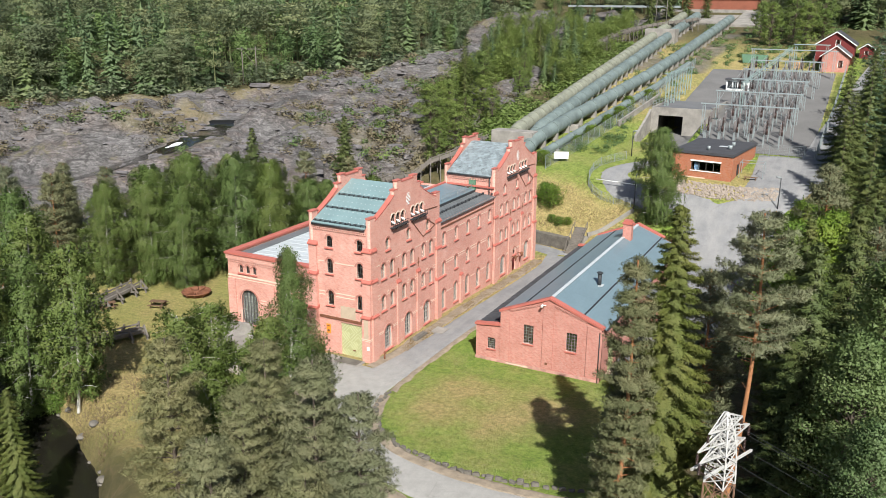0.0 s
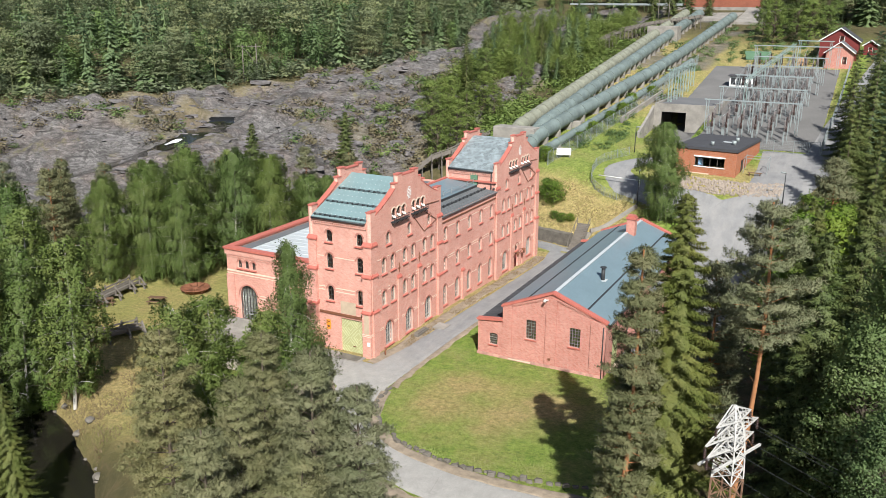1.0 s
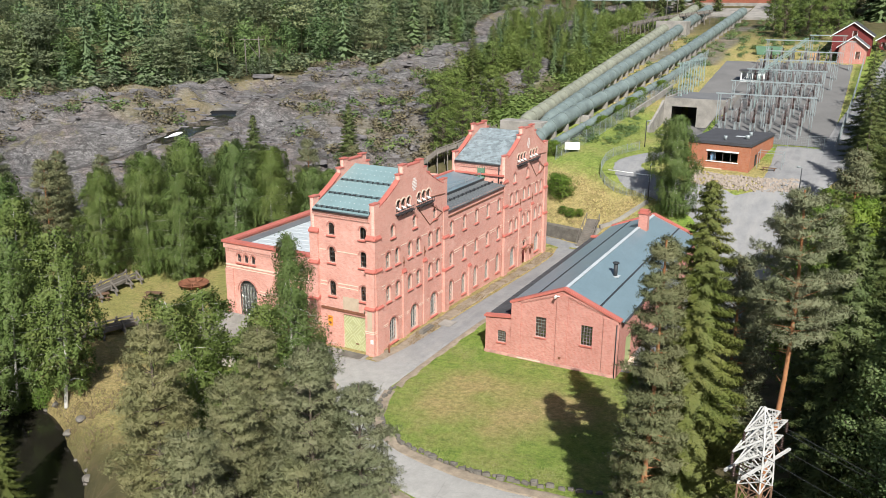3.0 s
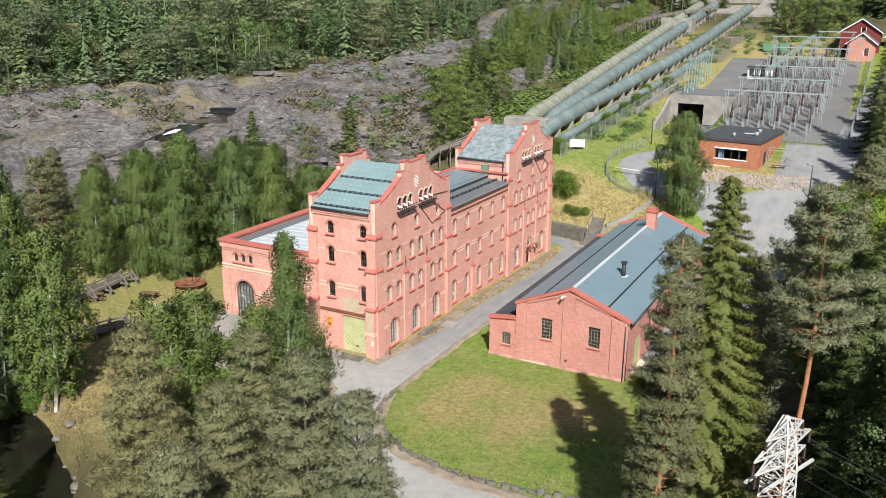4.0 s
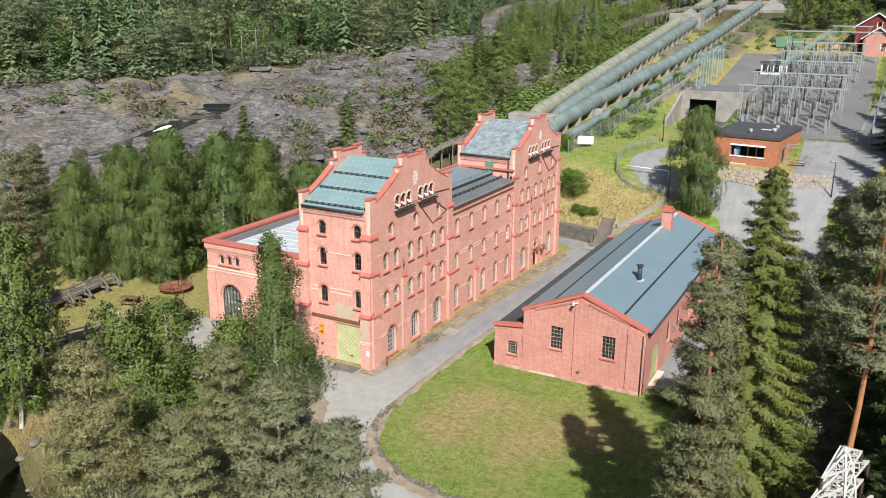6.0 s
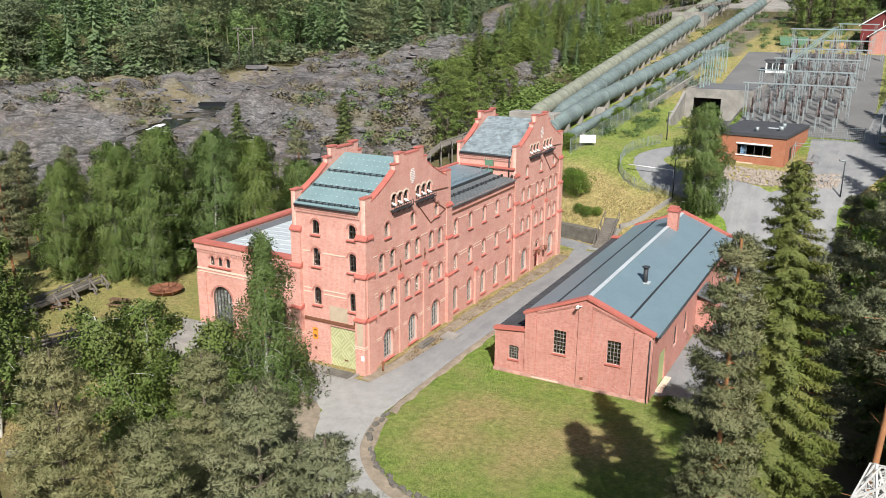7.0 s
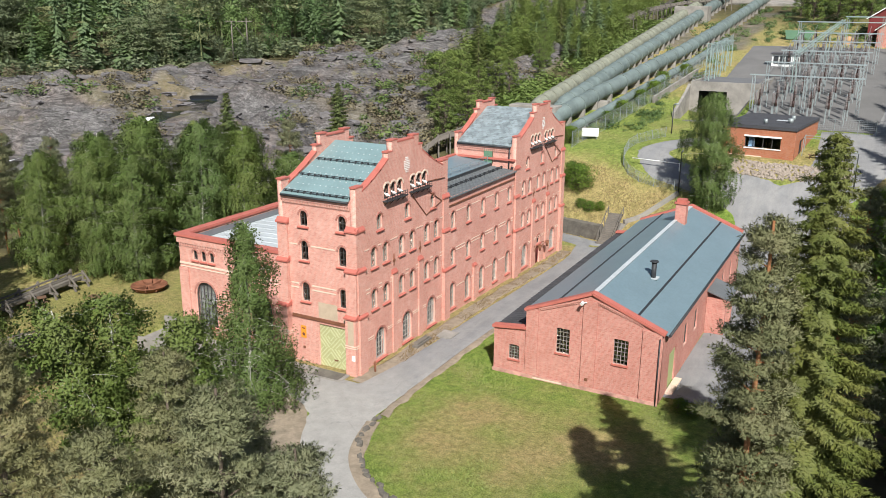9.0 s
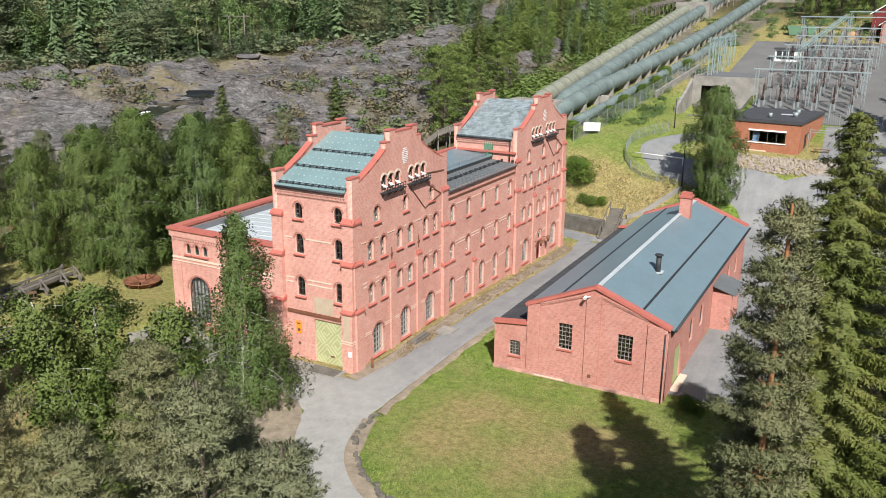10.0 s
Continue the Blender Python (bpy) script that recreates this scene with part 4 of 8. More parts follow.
for z, t, w in ((9.40, 0.07, 1.28), (6.02, 0.07, 1.28), (5.75, 0.06, 1.28), (2.30, 0.06, 1.5)):
    ys = [14.62] + [v for i in range(5) for v in (15.95 + i * 3.06 - w / 2, 15.95 + i * 3.06 + w / 2)] + [29.38]
    for a, b in zip(ys[::2], ys[1::2]):
        part("string_course", slab(XF - 0.12, XF - 0.085, a, b, z, z + t), CREAM, STATION)
part("cornice", slab(XF - 0.12, XF - 0.03, 14.62, 29.38, 10.08, 10.2), RUST, STATION, "dark rusty cornice line")
part("cornice", slab(XF - 0.12, XF + 0.02, 14.62, 29.38, 10.7, 10.95), BRICK, STATION)
part("pilaster", slab(XF - 0.12, XF + 0.06, 20.1, 20.6, BASE, 3.3), BRICK, STATION)
part("cap", prism(bmesh.new(), [(XF - 0.12, 3.6), (XF + 0.12, 3.4), (XF + 0.12, 3.28), (XF - 0.12, 3.28)], "y", 20.02, 20.68), COPING, STATION)
bm = bmesh.new()
prism(bm, [(XF + 0.15, 10.93), (-3.0, 11.25), (-3.0, 11.12), (XF + 0.15, 10.83)], "y", 14.7, 29.35)
part("roof", bm, ROOF_GREY, STATION, "grey sheet metal roof")
bm = bmesh.new()
for z in (0.1, 0.22):
    rod(bm, (-1.55, 14.75, 11.1 + z), (-1.55, 29.2, 11.1 + z), 0.04, n=6)
for i in range(15):
    box(bm, -1.62, -1.45, 14.9 + i, 14.98 + i, 11.05, 11.4)
part("snow_guard", bm, DARK, STATION)
for i in range(24):
    y = 14.9 + i * 0.61
    part("roof_seam", beam(bmesh.new(), (XF + 0.1, y, 10.97), (-2.95, y, 11.27), 0.05, 0.05), ROOF_GREY, STATION)
bm = bmesh.new()
prism(bm, [(-2.9, 11.55), (-7.0, 11.95), (-7.0, 11.4), (-2.9, 11.3)], "y", 14.65, 29.35)
part("roof", bm, ROOF_BLUE, STATION, "blue-grey upper sheet roof")
part("roof_edge", slab(-2.92, -2.8, 14.65, 29.35, 11.2, 11.5), DARK, STATION)
bm = bmesh.new()
for i in range(8):
    y = 14.9 + i * 2.0
    beam(bm, (-3.1, y, 11.55), (-3.1, y, 12.3), 0.04, 0.04)
for z in (11.95, 12.28):
    beam(bm, (-3.1, 14.8, z), (-3.1, 29.2, z), 0.035, 0.035)
part("roof_railing", bm, STEEL, STATION, "thin steel roof railing")
part("back_wall", slab(-7.2, -6.8, 14.6, 29.4, BASE, 11.9), BRICK, STATION)
part("coping", slab(-7.35, -6.95, 14.6, 29.4, 11.9, 12.1), COPING, STATION)
part("roof_door", slab(-3.72, -2.78, 29.3, 29.38, 11.4, 12.98), GREEN_DOOR, STATION, "green roof door")
part("coping", slab(-6.7, -0.2, 29.15, 29.385, 11.9, 12.1), COPING, STATION)
bm = rod(bmesh.new(), (-0.85, 29.22, 13.2), (-0.85, 29.22, 11.1), 0.07)
rod(bm, (-0.6, 29.2, 11.25), (-0.35, 29.2, 11.3), 0.09)
part("downpipe", bm, DARK, STATION)

# entrance in the far tower
C2 = 36.4
ent = part("entrance_door", slab(XF - 0.3, XF - 0.22, C2 - 0.65, C2 + 0.65, -0.9, 1.25), RED_PAINT, STATION, "dark red entrance door under an iron lamp")
for d in (-1.15, 1.0):
    bm = rod(bmesh.new(), (XF, C2 + d, 1.5), (XF + 0.75, C2 + d, 1.75), 0.04, n=6)
    rod(bm, (XF + 0.7, C2 + d, 1.72), (XF + 0.7, C2 + d, 1.1), 0.22, 0.1, 8)
    rod(bm, (XF, C2 + d, 0.9), (XF + 0.55, C2 + d, 1.6), 0.035, n=6)
    part("wall_lamp", bm, RUST, STATION, "rusty iron wall lantern")

# low wing behind and beside the towers
WX0, WX1, WY0, WY1, WZ = -18.4, -7.2, 1.1, 43.0, 8.35
wing_holes, wing_spots = [], []
for cx in (-15.75, -9.9):
    wing_holes.append(arch(cx, 0.7, 2.3, 3.9))
    wing_spots.append((big_arch, cx, 0.7))
    for d in (-0.9, 0, 0.9):
        wing_holes.append(arch(cx + d, 6.45, 0.52, 0.85))
        wing_spots.append((mini, cx + d, 6.45))
me = pierced([(WX0, -3.5), (WX1 - 0.1, -3.5), (WX1 - 0.1, WZ), (WX0, WZ)], wing_holes, 0.5)
me.transform(facing_s(WY0, 0.5))
part("wing_wall", me, BRICK, STATION, "salmon brick wall of the low wing")
for kind, x, z in wing_spots:
    place_window(kind, STATION, (x, WY0, z), 0)
part("wing_wall", slab(WX0, WX0 + 0.5, WY0 + 0.5, WY1, -3.5, WZ), BRICK, STATION)
part("wing_wall", slab(WX0 + 0.5, WX1, WY1 - 0.5, WY1, BASE, WZ), BRICK, STATION)
part("cornice", slab(WX0 - 0.12, WX1 - 0.1, WY0 - 0.14, WY0 - 0.002, WZ - 0.55, WZ), BRICK, STATION)
bm = bmesh.new()
for i in range(40):
    x = WX0 + 0.1 + i * 0.275
    box(bm, x, x + 0.13, WY0 - 0.11, WY0 - 0.003, WZ - 0.8, WZ - 0.552)
part("frieze", bm, BRICK, STATION)
bm = slab(WX0 - 0.25, WX1 - 0.1, WY0 - 0.25, WY0 + 0.55, WZ, WZ + 0.22)
part("coping", bm, COPING, STATION, "broad red coping of the wing")
part("coping", slab(WX0 - 0.25, WX0 + 0.6, WY0 + 0.56, WY1 + 0.2, WZ, WZ + 0.22), COPING, STATION)
for z, t in ((5.95, 0.16), (5.7, 0.07), (3.7, 0.09), (3.4, 0.09), (1.2, 0.08)):
    xs = [WX0 - 0.03] + ([-17.35, -14.15, -11.5, -8.3] if 0.7 < z < 5 else []) + [WX1 - 0.1]
    for a, b in zip(xs[::2], xs[1::2]):
        part("string_course", slab(a, b, WY0 - 0.05, WY0 - 0.001, z, z + t), CREAM, STATION)
for x in (WX0 + 0.45, -12.8):
    part("pilaster", slab(x - 0.5, x + 0.5, WY0 - 0.14, WY0 - 0.003, -3.5, 5.6), BRICK, STATION)
bm = bmesh.new()
prism(bm, [(WX0 + 0.5, WZ - 0.28), (WX1, WZ + 0.12), (WX1, WZ - 0.05), (WX0 + 0.5, WZ - 0.45)], "y", WY0 + 0.5, WY1 - 0.5)
part("wing_roof", bm, ROOF_PALE, STATION, "pale sheet metal flat roof")
bm = bmesh.new()
for i in range(14):
    y = WY0 + 2.0 + i * 1.2
    beam(bm, (WX0 + 2.2, y, WZ - 0.20), (WX1, y, WZ + 0.14), 0.04, 0.04)
part("roof_seam", bm, ROOF_PALE, STATION)
part("roof_gutter", slab(WX0 + 0.62, WX0 + 1.9, WY0 + 0.6, WY1 - 0.6, WZ - 0.25, WZ - 0.16), ROOF_GREY, STATION, "grey gutter bed along the parapet")
for p in (small, small_dark, low_dark, tall, slim, big_arch, mini):
    drop(p)

# ---- the long annex ----
ANNEX = thing("annex_building", (0, 0, 0), 0, "long low red brick annex with a blue-grey sheet roof", "building")
AX0, AX1, AY0, AY1, AXL, AR = 10.9, 20.95, 6.5, 38.4, 8.3, 15.85
EAVE, RIDGE = 5.35, 7.4


def grid_window(parent, x0, x1, z0, z1, y, across, up, arched):
    w = part("window", pierced(arch((x0 + x1) / 2, z0, x1 - x0, z1 - z0, 6, 0.12 if arched else 0.02), [], 0.02), GLASS, parent, m=facing_s(y + 0.2, 0.02))
    w.visible_shadow = False
    bm = bmesh.new()
    for i in range(across + 1):
        x = x0 + (x1 - x0) * i / across
        box(bm, x - 0.013, x + 0.013, y + 0.12, y + 0.19, z0, z1 - (0.05 if arched else 0))
    for i in range(up + 1):
        z = z0 + (z1 - z0) * i / up
        box(bm, x0 + 0.02, x1 - 0.02, y + 0.13, y + 0.185, z - 0.013, z + 0.013)
    ob = part("window_frame", bm, FRAME_PALE, w)
    ob.matrix_parent_inverse = facing_s(y + 0.2, 0.02).inverted()
    part("window_sill", slab(x0 - 0.08, x1 + 0.08, y - 0.09, y + 0.1, z0 - 0.12, z0 - 0.01), COPING, parent)


front = [(AXL, -0.6), (AX1, -0.6), (AX1, EAVE), (AR, RIDGE), (AX0, EAVE), (AX0, 3.85), (AXL, 3.55)]
holes = [arch(9.95, 1.2, 0.86, 1.18, 6, 0.12), arch(13.78, 2.46, 1.02, 1.95, 6, 0.03), arch(18.1, 2.5, 1.06, 1.9, 6, 0.03)]
me = pierced(front, holes, 0.4)
me.transform(facing_s(AY0, 0.4))
part("gable_wall", me, BRICK_ANNEX, ANNEX, "red brick gable wall with steel windows")
grid_window(ANNEX, 9.52, 10.38, 1.2, 2.38, AY0, 4, 5, True)
grid_window(ANNEX, 13.27, 14.29, 2.46, 4.41, AY0, 4, 6, False)
grid_window(ANNEX, 17.57, 18.63, 2.5, 4.4, AY0, 4, 6, False)
for x0, x1, z1 in ((AX0, 11.85, EAVE + 0.2), (15.25, 16.3, 6.9), (19.6, AX1, EAVE + 0.1)):
    part("pilaster", slab(x0, x1, AY0 - 0.1, AY0 - 0.002, -0.6, z1), BRICK_ANNEX, ANNEX)
for (xa, za), (xb, zb) in (((11.85, EAVE + 0.12), (15.25, 6.72)), ((16.3, 6.75), (19.6, EAVE + 0.35))):
    bm = bmesh.new()
    n = 22
    for i in range(n):
        f = (i + 0.5) / n
        x, z = xa + (xb - xa) * f, za + (zb - za) * f
        box(bm, x - 0.05, x + 0.05, AY0 - 0.08, AY0 - 0.003, z - 0.02, z + 0.12)
    beam(bm, (xa, AY0 - 0.05, za + 0.17), (xb, AY0 - 0.05, zb + 0.17), 0.1, 0.12)
    part("corbel_table", bm, BRICK_ANNEX, ANNEX)
part("plaster_patch", slab(11.6, 13.9, AY0 - 0.175, AY0 - 0.161, 0.06, 0.17), CREAM, ANNEX)
part("vent_grille", slab(15.6, 15.85, AY0 - 0.125, AY0 - 0.101, 0.75, 0.98), RUST, ANNEX)
bm = rod(bmesh.new(), (15.45, AY0 - 0.1, 6.75), (15.3, AY0 - 0.6, 6.85), 0.05, n=6)
rod(bm, (15.3, AY0 - 0.75, 6.8), (15.3, AY0 - 0.5, 6.9), 0.13, 0.09, 8)
part("flood_lamp", bm, WHITE, ANNEX, "small white flood lamp")
part("downpipe", rod(bmesh.new(), (AX1 - 0.12, AY0 - 0.17, EAVE - 0.3), (AX1 - 0.12, AY0 - 0.17, -0.1), 0.045, n=8), DARK, ANNEX)
back = pierced([(AXL, -0.6), (AX1, -0.6), (AX1, EAVE), (AR, RIDGE), (AX0, EAVE), (AX0, 3.85), (AXL, 3.55)], [], 0.4)
back.transform(facing_s(AY1 - 0.4, 0.4))
part("gable_wall", back, BRICK_ANNEX, ANNEX)
for y in (AY0 + 0.15, AY1 - 0.2):
    for (xa, za), (xb, zb) in (((AX0 - 0.15, EAVE + 0.02), (AR, RIDGE + 0.08)), ((AR, RIDGE + 0.08), (AX1 + 0.2, EAVE + 0.02)), ((AXL - 0.12, 3.62), (AX0 + 0.0, 3.92))):
        part("coping", beam(bmesh.new(), (xa, y, za), (xb, y, zb), 0.62, 0.2), COPING, ANNEX, "red painted sheet coping")
# side walls
me = pierced([(AY0 + 0.4, -0.6), (AY1 - 0.4, -0.6), (AY1 - 0.4, EAVE - 0.1), (AY0 + 0.4, EAVE - 0.1)],
             [[(9.2, -0.2), (11.4, -0.2), (11.4, 2.9), (9.2, 2.9)]] + [arch(y, 1.7, 1.2, 1.9, 6, 0.12) for y in (14.5, 18.2, 30.0, 34.0)], 0.4)
me.transform(facing_x(AX1, 0.4))
part("side_wall", me, BRICK_ANNEX, ANNEX)
part("double_door", slab(AX1 - 0.2, AX1 - 0.12, 9.2, 11.4, -0.2, 2.9), plain("faded green paint", (0.33, 0.37, 0.17), 0.7, 0.12), ANNEX, "faded green wooden double door")
part("door_step", slab(AX1 + 0.02, AX1 + 0.55, 8.6, 11.6, -0.4, 0.16), CREAM, ANNEX, "pale timber threshold ramp")
for y in (14.5, 18.2, 30.0, 34.0):
    w = part("window", slab(AX1 - 0.22, AX1 - 0.2, y - 0.6, y + 0.6, 1.7, 3.6), GLASS, ANNEX)
    w.visible_shadow = False
    bm = bmesh.new()
    for i in range(5):
        box(bm, AX1 - 0.19, AX1 - 0.13, y - 0.6 + i * 0.29, y - 0.56 + i * 0.29, 1.7, 3.5)
    for i in range(6):
        box(bm, AX1 - 0.185, AX1 - 0.135, y - 0.6, y + 0.6, 1.72 + i * 0.36, 1.76 + i * 0.36)
    part("window_frame", bm, FRAME, w)
part("side_wall", slab(AX0, AX0 + 0.4, AY0 + 0.4, AY1 - 0.4, -0.6, EAVE - 0.05), BRICK_ANNEX, ANNEX)
part("side_wall", slab(AXL, AXL + 0.35, AY0 + 0.4, AY1 - 0.4, -0.6, 3.3), BRICK_ANNEX, ANNEX)
# roofs
bm = bmesh.new()
prism(bm, [(AX0 - 0.2, EAVE - 0.05), (AR, RIDGE - 0.02), (AX1 + 0.35, EAVE - 0.12), (AX1 + 0.35, EAVE - 0.24), (AR, RIDGE - 0.16), (AX0 - 0.2, EAVE - 0.2)], "y", AY0 + 0.42, AY1 - 0.42)
part("roof", bm, ROOF_BLUE, ANNEX, "blue-grey sheet roof with dark seams")
for x, z in ((13.1, 6.28), (18.98, 6.16)):
    part("roof_seam", beam(bmesh.new(), (x, AY0 + 0.5, z), (x, AY1 - 0.5, z), 0.16, 0.07), DARK, ANNEX, "dark roof seam")
part("ridge_cap", beam(bmesh.new(), (AR, AY0 + 0.45, RIDGE + 0.02), (AR, AY1 - 0.45, RIDGE + 0.02), 0.34, 0.06), ROOF_PALE, ANNEX, "pale ridge flashing")
bm = rod(bmesh.new(), (AX1 + 0.4, AY0 + 0.4, EAVE - 0.16), (AX1 + 0.4, AY1 - 0.4, EAVE - 0.16), 0.1)
part("gutter", bm, DARK, ANNEX)
bm = bmesh.new()
prism(bm, [(AXL - 0.15, 3.42), (AX0, 3.82), (AX0, 3.68), (AXL - 0.15, 3.28)], "y", AY0 + 0.42, AY1 + 0.6)
part("low_roof", bm, ROOF_DARK, ANNEX, "dark ribbed roof of the lean-to")
bm = bmesh.new()
for i in range(64):
    y = AY0 + 0.7 + i * 0.5
    beam(bm, (AXL - 0.15, y, 3.44), (AX0 - 0.02, y, 3.84), 0.06, 0.06)
part("roof_rib", bm, ROOF_DARK, ANNEX)
chim = part("chimney", slab(15.75, 16.75, 31.2, 32.1, 6.9, 9.0), BRICK_ANNEX, ANNEX, "square red brick chimney")
bm = slab(15.65, 16.85, 31.1, 32.2, 9.0, 9.2)
box(bm, 15.8, 16.7, 31.25, 32.05, 9.2, 9.45)
part("chimney_cap", bm, COPING, chim)
vent = part("roof_vent", rod(bmesh.new(), (17.95, 15.1, 6.3), (17.95, 15.1, 7.75), 0.2, n=14), DARK, ANNEX, "black roof vent pipe")
part("vent_cap", rod(bmesh.new(), (17.95, 15.1, 7.85), (17.95, 15.1, 7.93), 0.34, 0.3, n=14), DARK, vent)
part("vent_flashing", slab(17.1, 18.35, 14.7, 15.5, 6.52, 6.58, m=Matrix.Translation((0, 0, 0))), ROOF_PALE, vent)
# little porch on the east side
bm = bmesh.new()
prism(bm, [(AX1 + 0.02, 3.9), (AX1 + 1.9, 3.3), (AX1 + 1.9, 3.15), (AX1 + 0.02, 3.75)], "y", 22.2, 26.0)
porch = part("porch_roof", bm, ROOF_GREY, ANNEX, "small corrugated porch roof")
for y in (22.4, 25.8):
    part("porch_wall", slab(AX1 + 0.02, AX1 + 1.6, y - 0.15, y + 0.15, -0.6, 3.2), BRICK_ANNEX, porch)

part("plinth", slab(AXL - 0.03, AX1 + 0.03, AY0 - 0.16, AY0 - 0.103, -0.6, 0.28), plain("flaking limewashed brick", (0.43, 0.235, 0.19), 0.9, 0.6, 1.4, 9, 0.3), ANNEX, "brick plinth with flaking limewash")

# ---- trees ----
def unit(v):
    return v / np.maximum(np.linalg.norm(v, axis=-1, keepdims=True), 1e-9)


def faced(rng, tri, out):
    """Small triangles wound to look outward, with the crown's own rounding."""
    out = unit(out + rng.normal(0, 0.2, out.shape))
    g = np.cross(tri[:, 1] - tri[:, 0], tri[:, 2] - tri[:, 0])
    turn = (g * out).sum(1) < 0
    tri[turn] = tri[turn][:, ::-1]
    return tri.reshape(-1, 3), np.arange(len(tri) * 3).reshape(-1, 3), np.repeat(out, 3, 0)


def blades(rng, at, way, size, n, wide, spread, out=None, spill=0.0):
    """n narrow pointed blades from every place at, leaning along way."""
    k = len(at)
    p = np.repeat(at, n, 0) + rng.normal(0, 1, (k * n, 3)) * (spill * np.repeat(np.broadcast_to(size, k), n))[:, None]
    w = unit(np.repeat(way, n, 0) + rng.normal(0, spread, (k * n, 3)))
    s = np.repeat(np.broadcast_to(size, k), n) * rng.uniform(0.7, 1.25, k * n)
    side = unit(np.cross(w, rng.normal(0, 1, (k * n, 3)))) * (s * wide)[:, None]
    tri = np.stack([p + side, p + w * s[:, None], p - side], 1)
    if out is None:
        return tri.reshape(-1, 3), np.arange(k * n * 3).reshape(-1, 3)
    return faced(rng, tri, np.repeat(out, n, 0))


def leaves(rng, at, size, flat=0.5, out=None):
    """One small leaf at every place."""
    k = len(at)
    n = unit(rng.normal(0, 1, (k, 3)) + np.array([0, 0, flat]))
    u = unit(np.cross(n, rng.normal(0, 1, (k, 3))))
    w = np.cross(n, u)
    s = (size * rng.uniform(0.7, 1.3, k))[:, None]
    tri = np.stack([at - u * s * 0.5 - w * s * 0.42, at + u * s * 0.65, at - u * s * 0.4 + w * s * 0.5], 1)
    if out is None:
        return tri.reshape(-1, 3), np.arange(k * 3).reshape(-1, 3)
    return faced(rng, tri, out)


def around(at, tall=0.45):
    """Ways outward from an upright axis."""
    r = unit(at * np.array([1.0, 1.0, 0.0]))
    return unit(r + np.array([0, 0, tall]))


def stem(points, radii, n=8):
    bm = bmesh.new()
    for (a, ra), (b, rb) in zip(zip(points, radii), zip(points[1:], radii[1:])):
        rod(bm, a, b, ra, rb, n, caps=False)
    return bm


def pine_parts(seed, h, wide=3.2, bare=0.35, dense=1.0, size=0.125, blade=10):
    """Trunk and limbs, and the tufts of a Scots pine of height h."""
    rng = np.random.default_rng(seed)
    bend = rng.normal(0, 0.25, 2)
    def axis(f):
        return np.array([bend[0] * math.sin(2.2 * f), bend[1] * math.sin(2.6 * f), h * f])
    fs = np.linspace(0, 0.98, 9)
    bm = stem([axis(f) for f in fs], [0.0088 * h * (1 - 0.86 * f) + 0.02 for f in fs], 9)
    at, way, out = [], [], []
    tiers = int(15 * dense ** 0.5 * (1 - bare) / 0.75)
    for i in range(tiers):
        g = (i + rng.uniform(0, 0.6)) / tiers
        turn = rng.uniform(0, math.tau)
        for j in range(6):
            f = bare + (0.985 - bare) * min(1, g + rng.uniform(-0.02, 0.02))
            reach = wide * min(1.0, 0.62 + 1.4 * g) * (1 - g) ** 0.62 * rng.uniform(0.62, 1.15) + 0.25
            a = turn + j * math.tau / 6 + rng.uniform(-0.35, 0.35)
            d = np.array([math.cos(a), math.sin(a), rng.uniform(-0.12, 0.16) + 0.5 * g])
            across = np.array([-d[1], d[0], 0])
            base = axis(f)
            rod(bm, base, base + d * reach * 0.85, 0.045 * (1 - 0.6 * g) + 0.01, 0.012, 5, caps=False)
            m = int((5 + 5.5 * reach) * dense ** 0.5)
            s = rng.uniform(0.22, 1.0, m) ** 0.7
            t = rng.uniform(-1, 1, m) * 0.42 * reach * np.sin(np.pi * np.clip(s * 0.82 + 0.1, 0, 1))
            c = base + d * (s * reach)[:, None] + across * t[:, None] + np.array([0, 0, 1.0]) * (0.10 * reach * s ** 2 + rng.normal(0, 0.06, m))[:, None]
            k = 9 if blade > 3 else 6
            q = rng.normal(0, 1, (m * k, 3)) * np.array([0.17, 0.17, 0.085])
            at.append(np.repeat(c, k, 0) + q)
            way.append(unit(q * 1.2 + np.array([0, 0, 0.16]) + d * 0.12))
            out.append(unit(unit(q * np.array([1, 1, 2.0])) * 0.7 + np.array([0, 0, 0.6]) + unit(d) * 0.4))
    for i in range(7):     # dead snags below the crown
        f = bare * rng.uniform(0.45, 1.0)
        a = rng.uniform(0, math.tau)
        d = np.array([math.cos(a), math.sin(a), rng.uniform(-0.3, 0.1)])
        rod(bm, axis(f), axis(f) + d * rng.uniform(0.5, 1.5), 0.03, 0.006, 4, caps=False)
    at, way, out = np.concatenate(at), np.concatenate(way), np.concatenate(out)
    return bm, blades(rng, at, way, size, blade, 0.15, 0.75, out, 0.45)


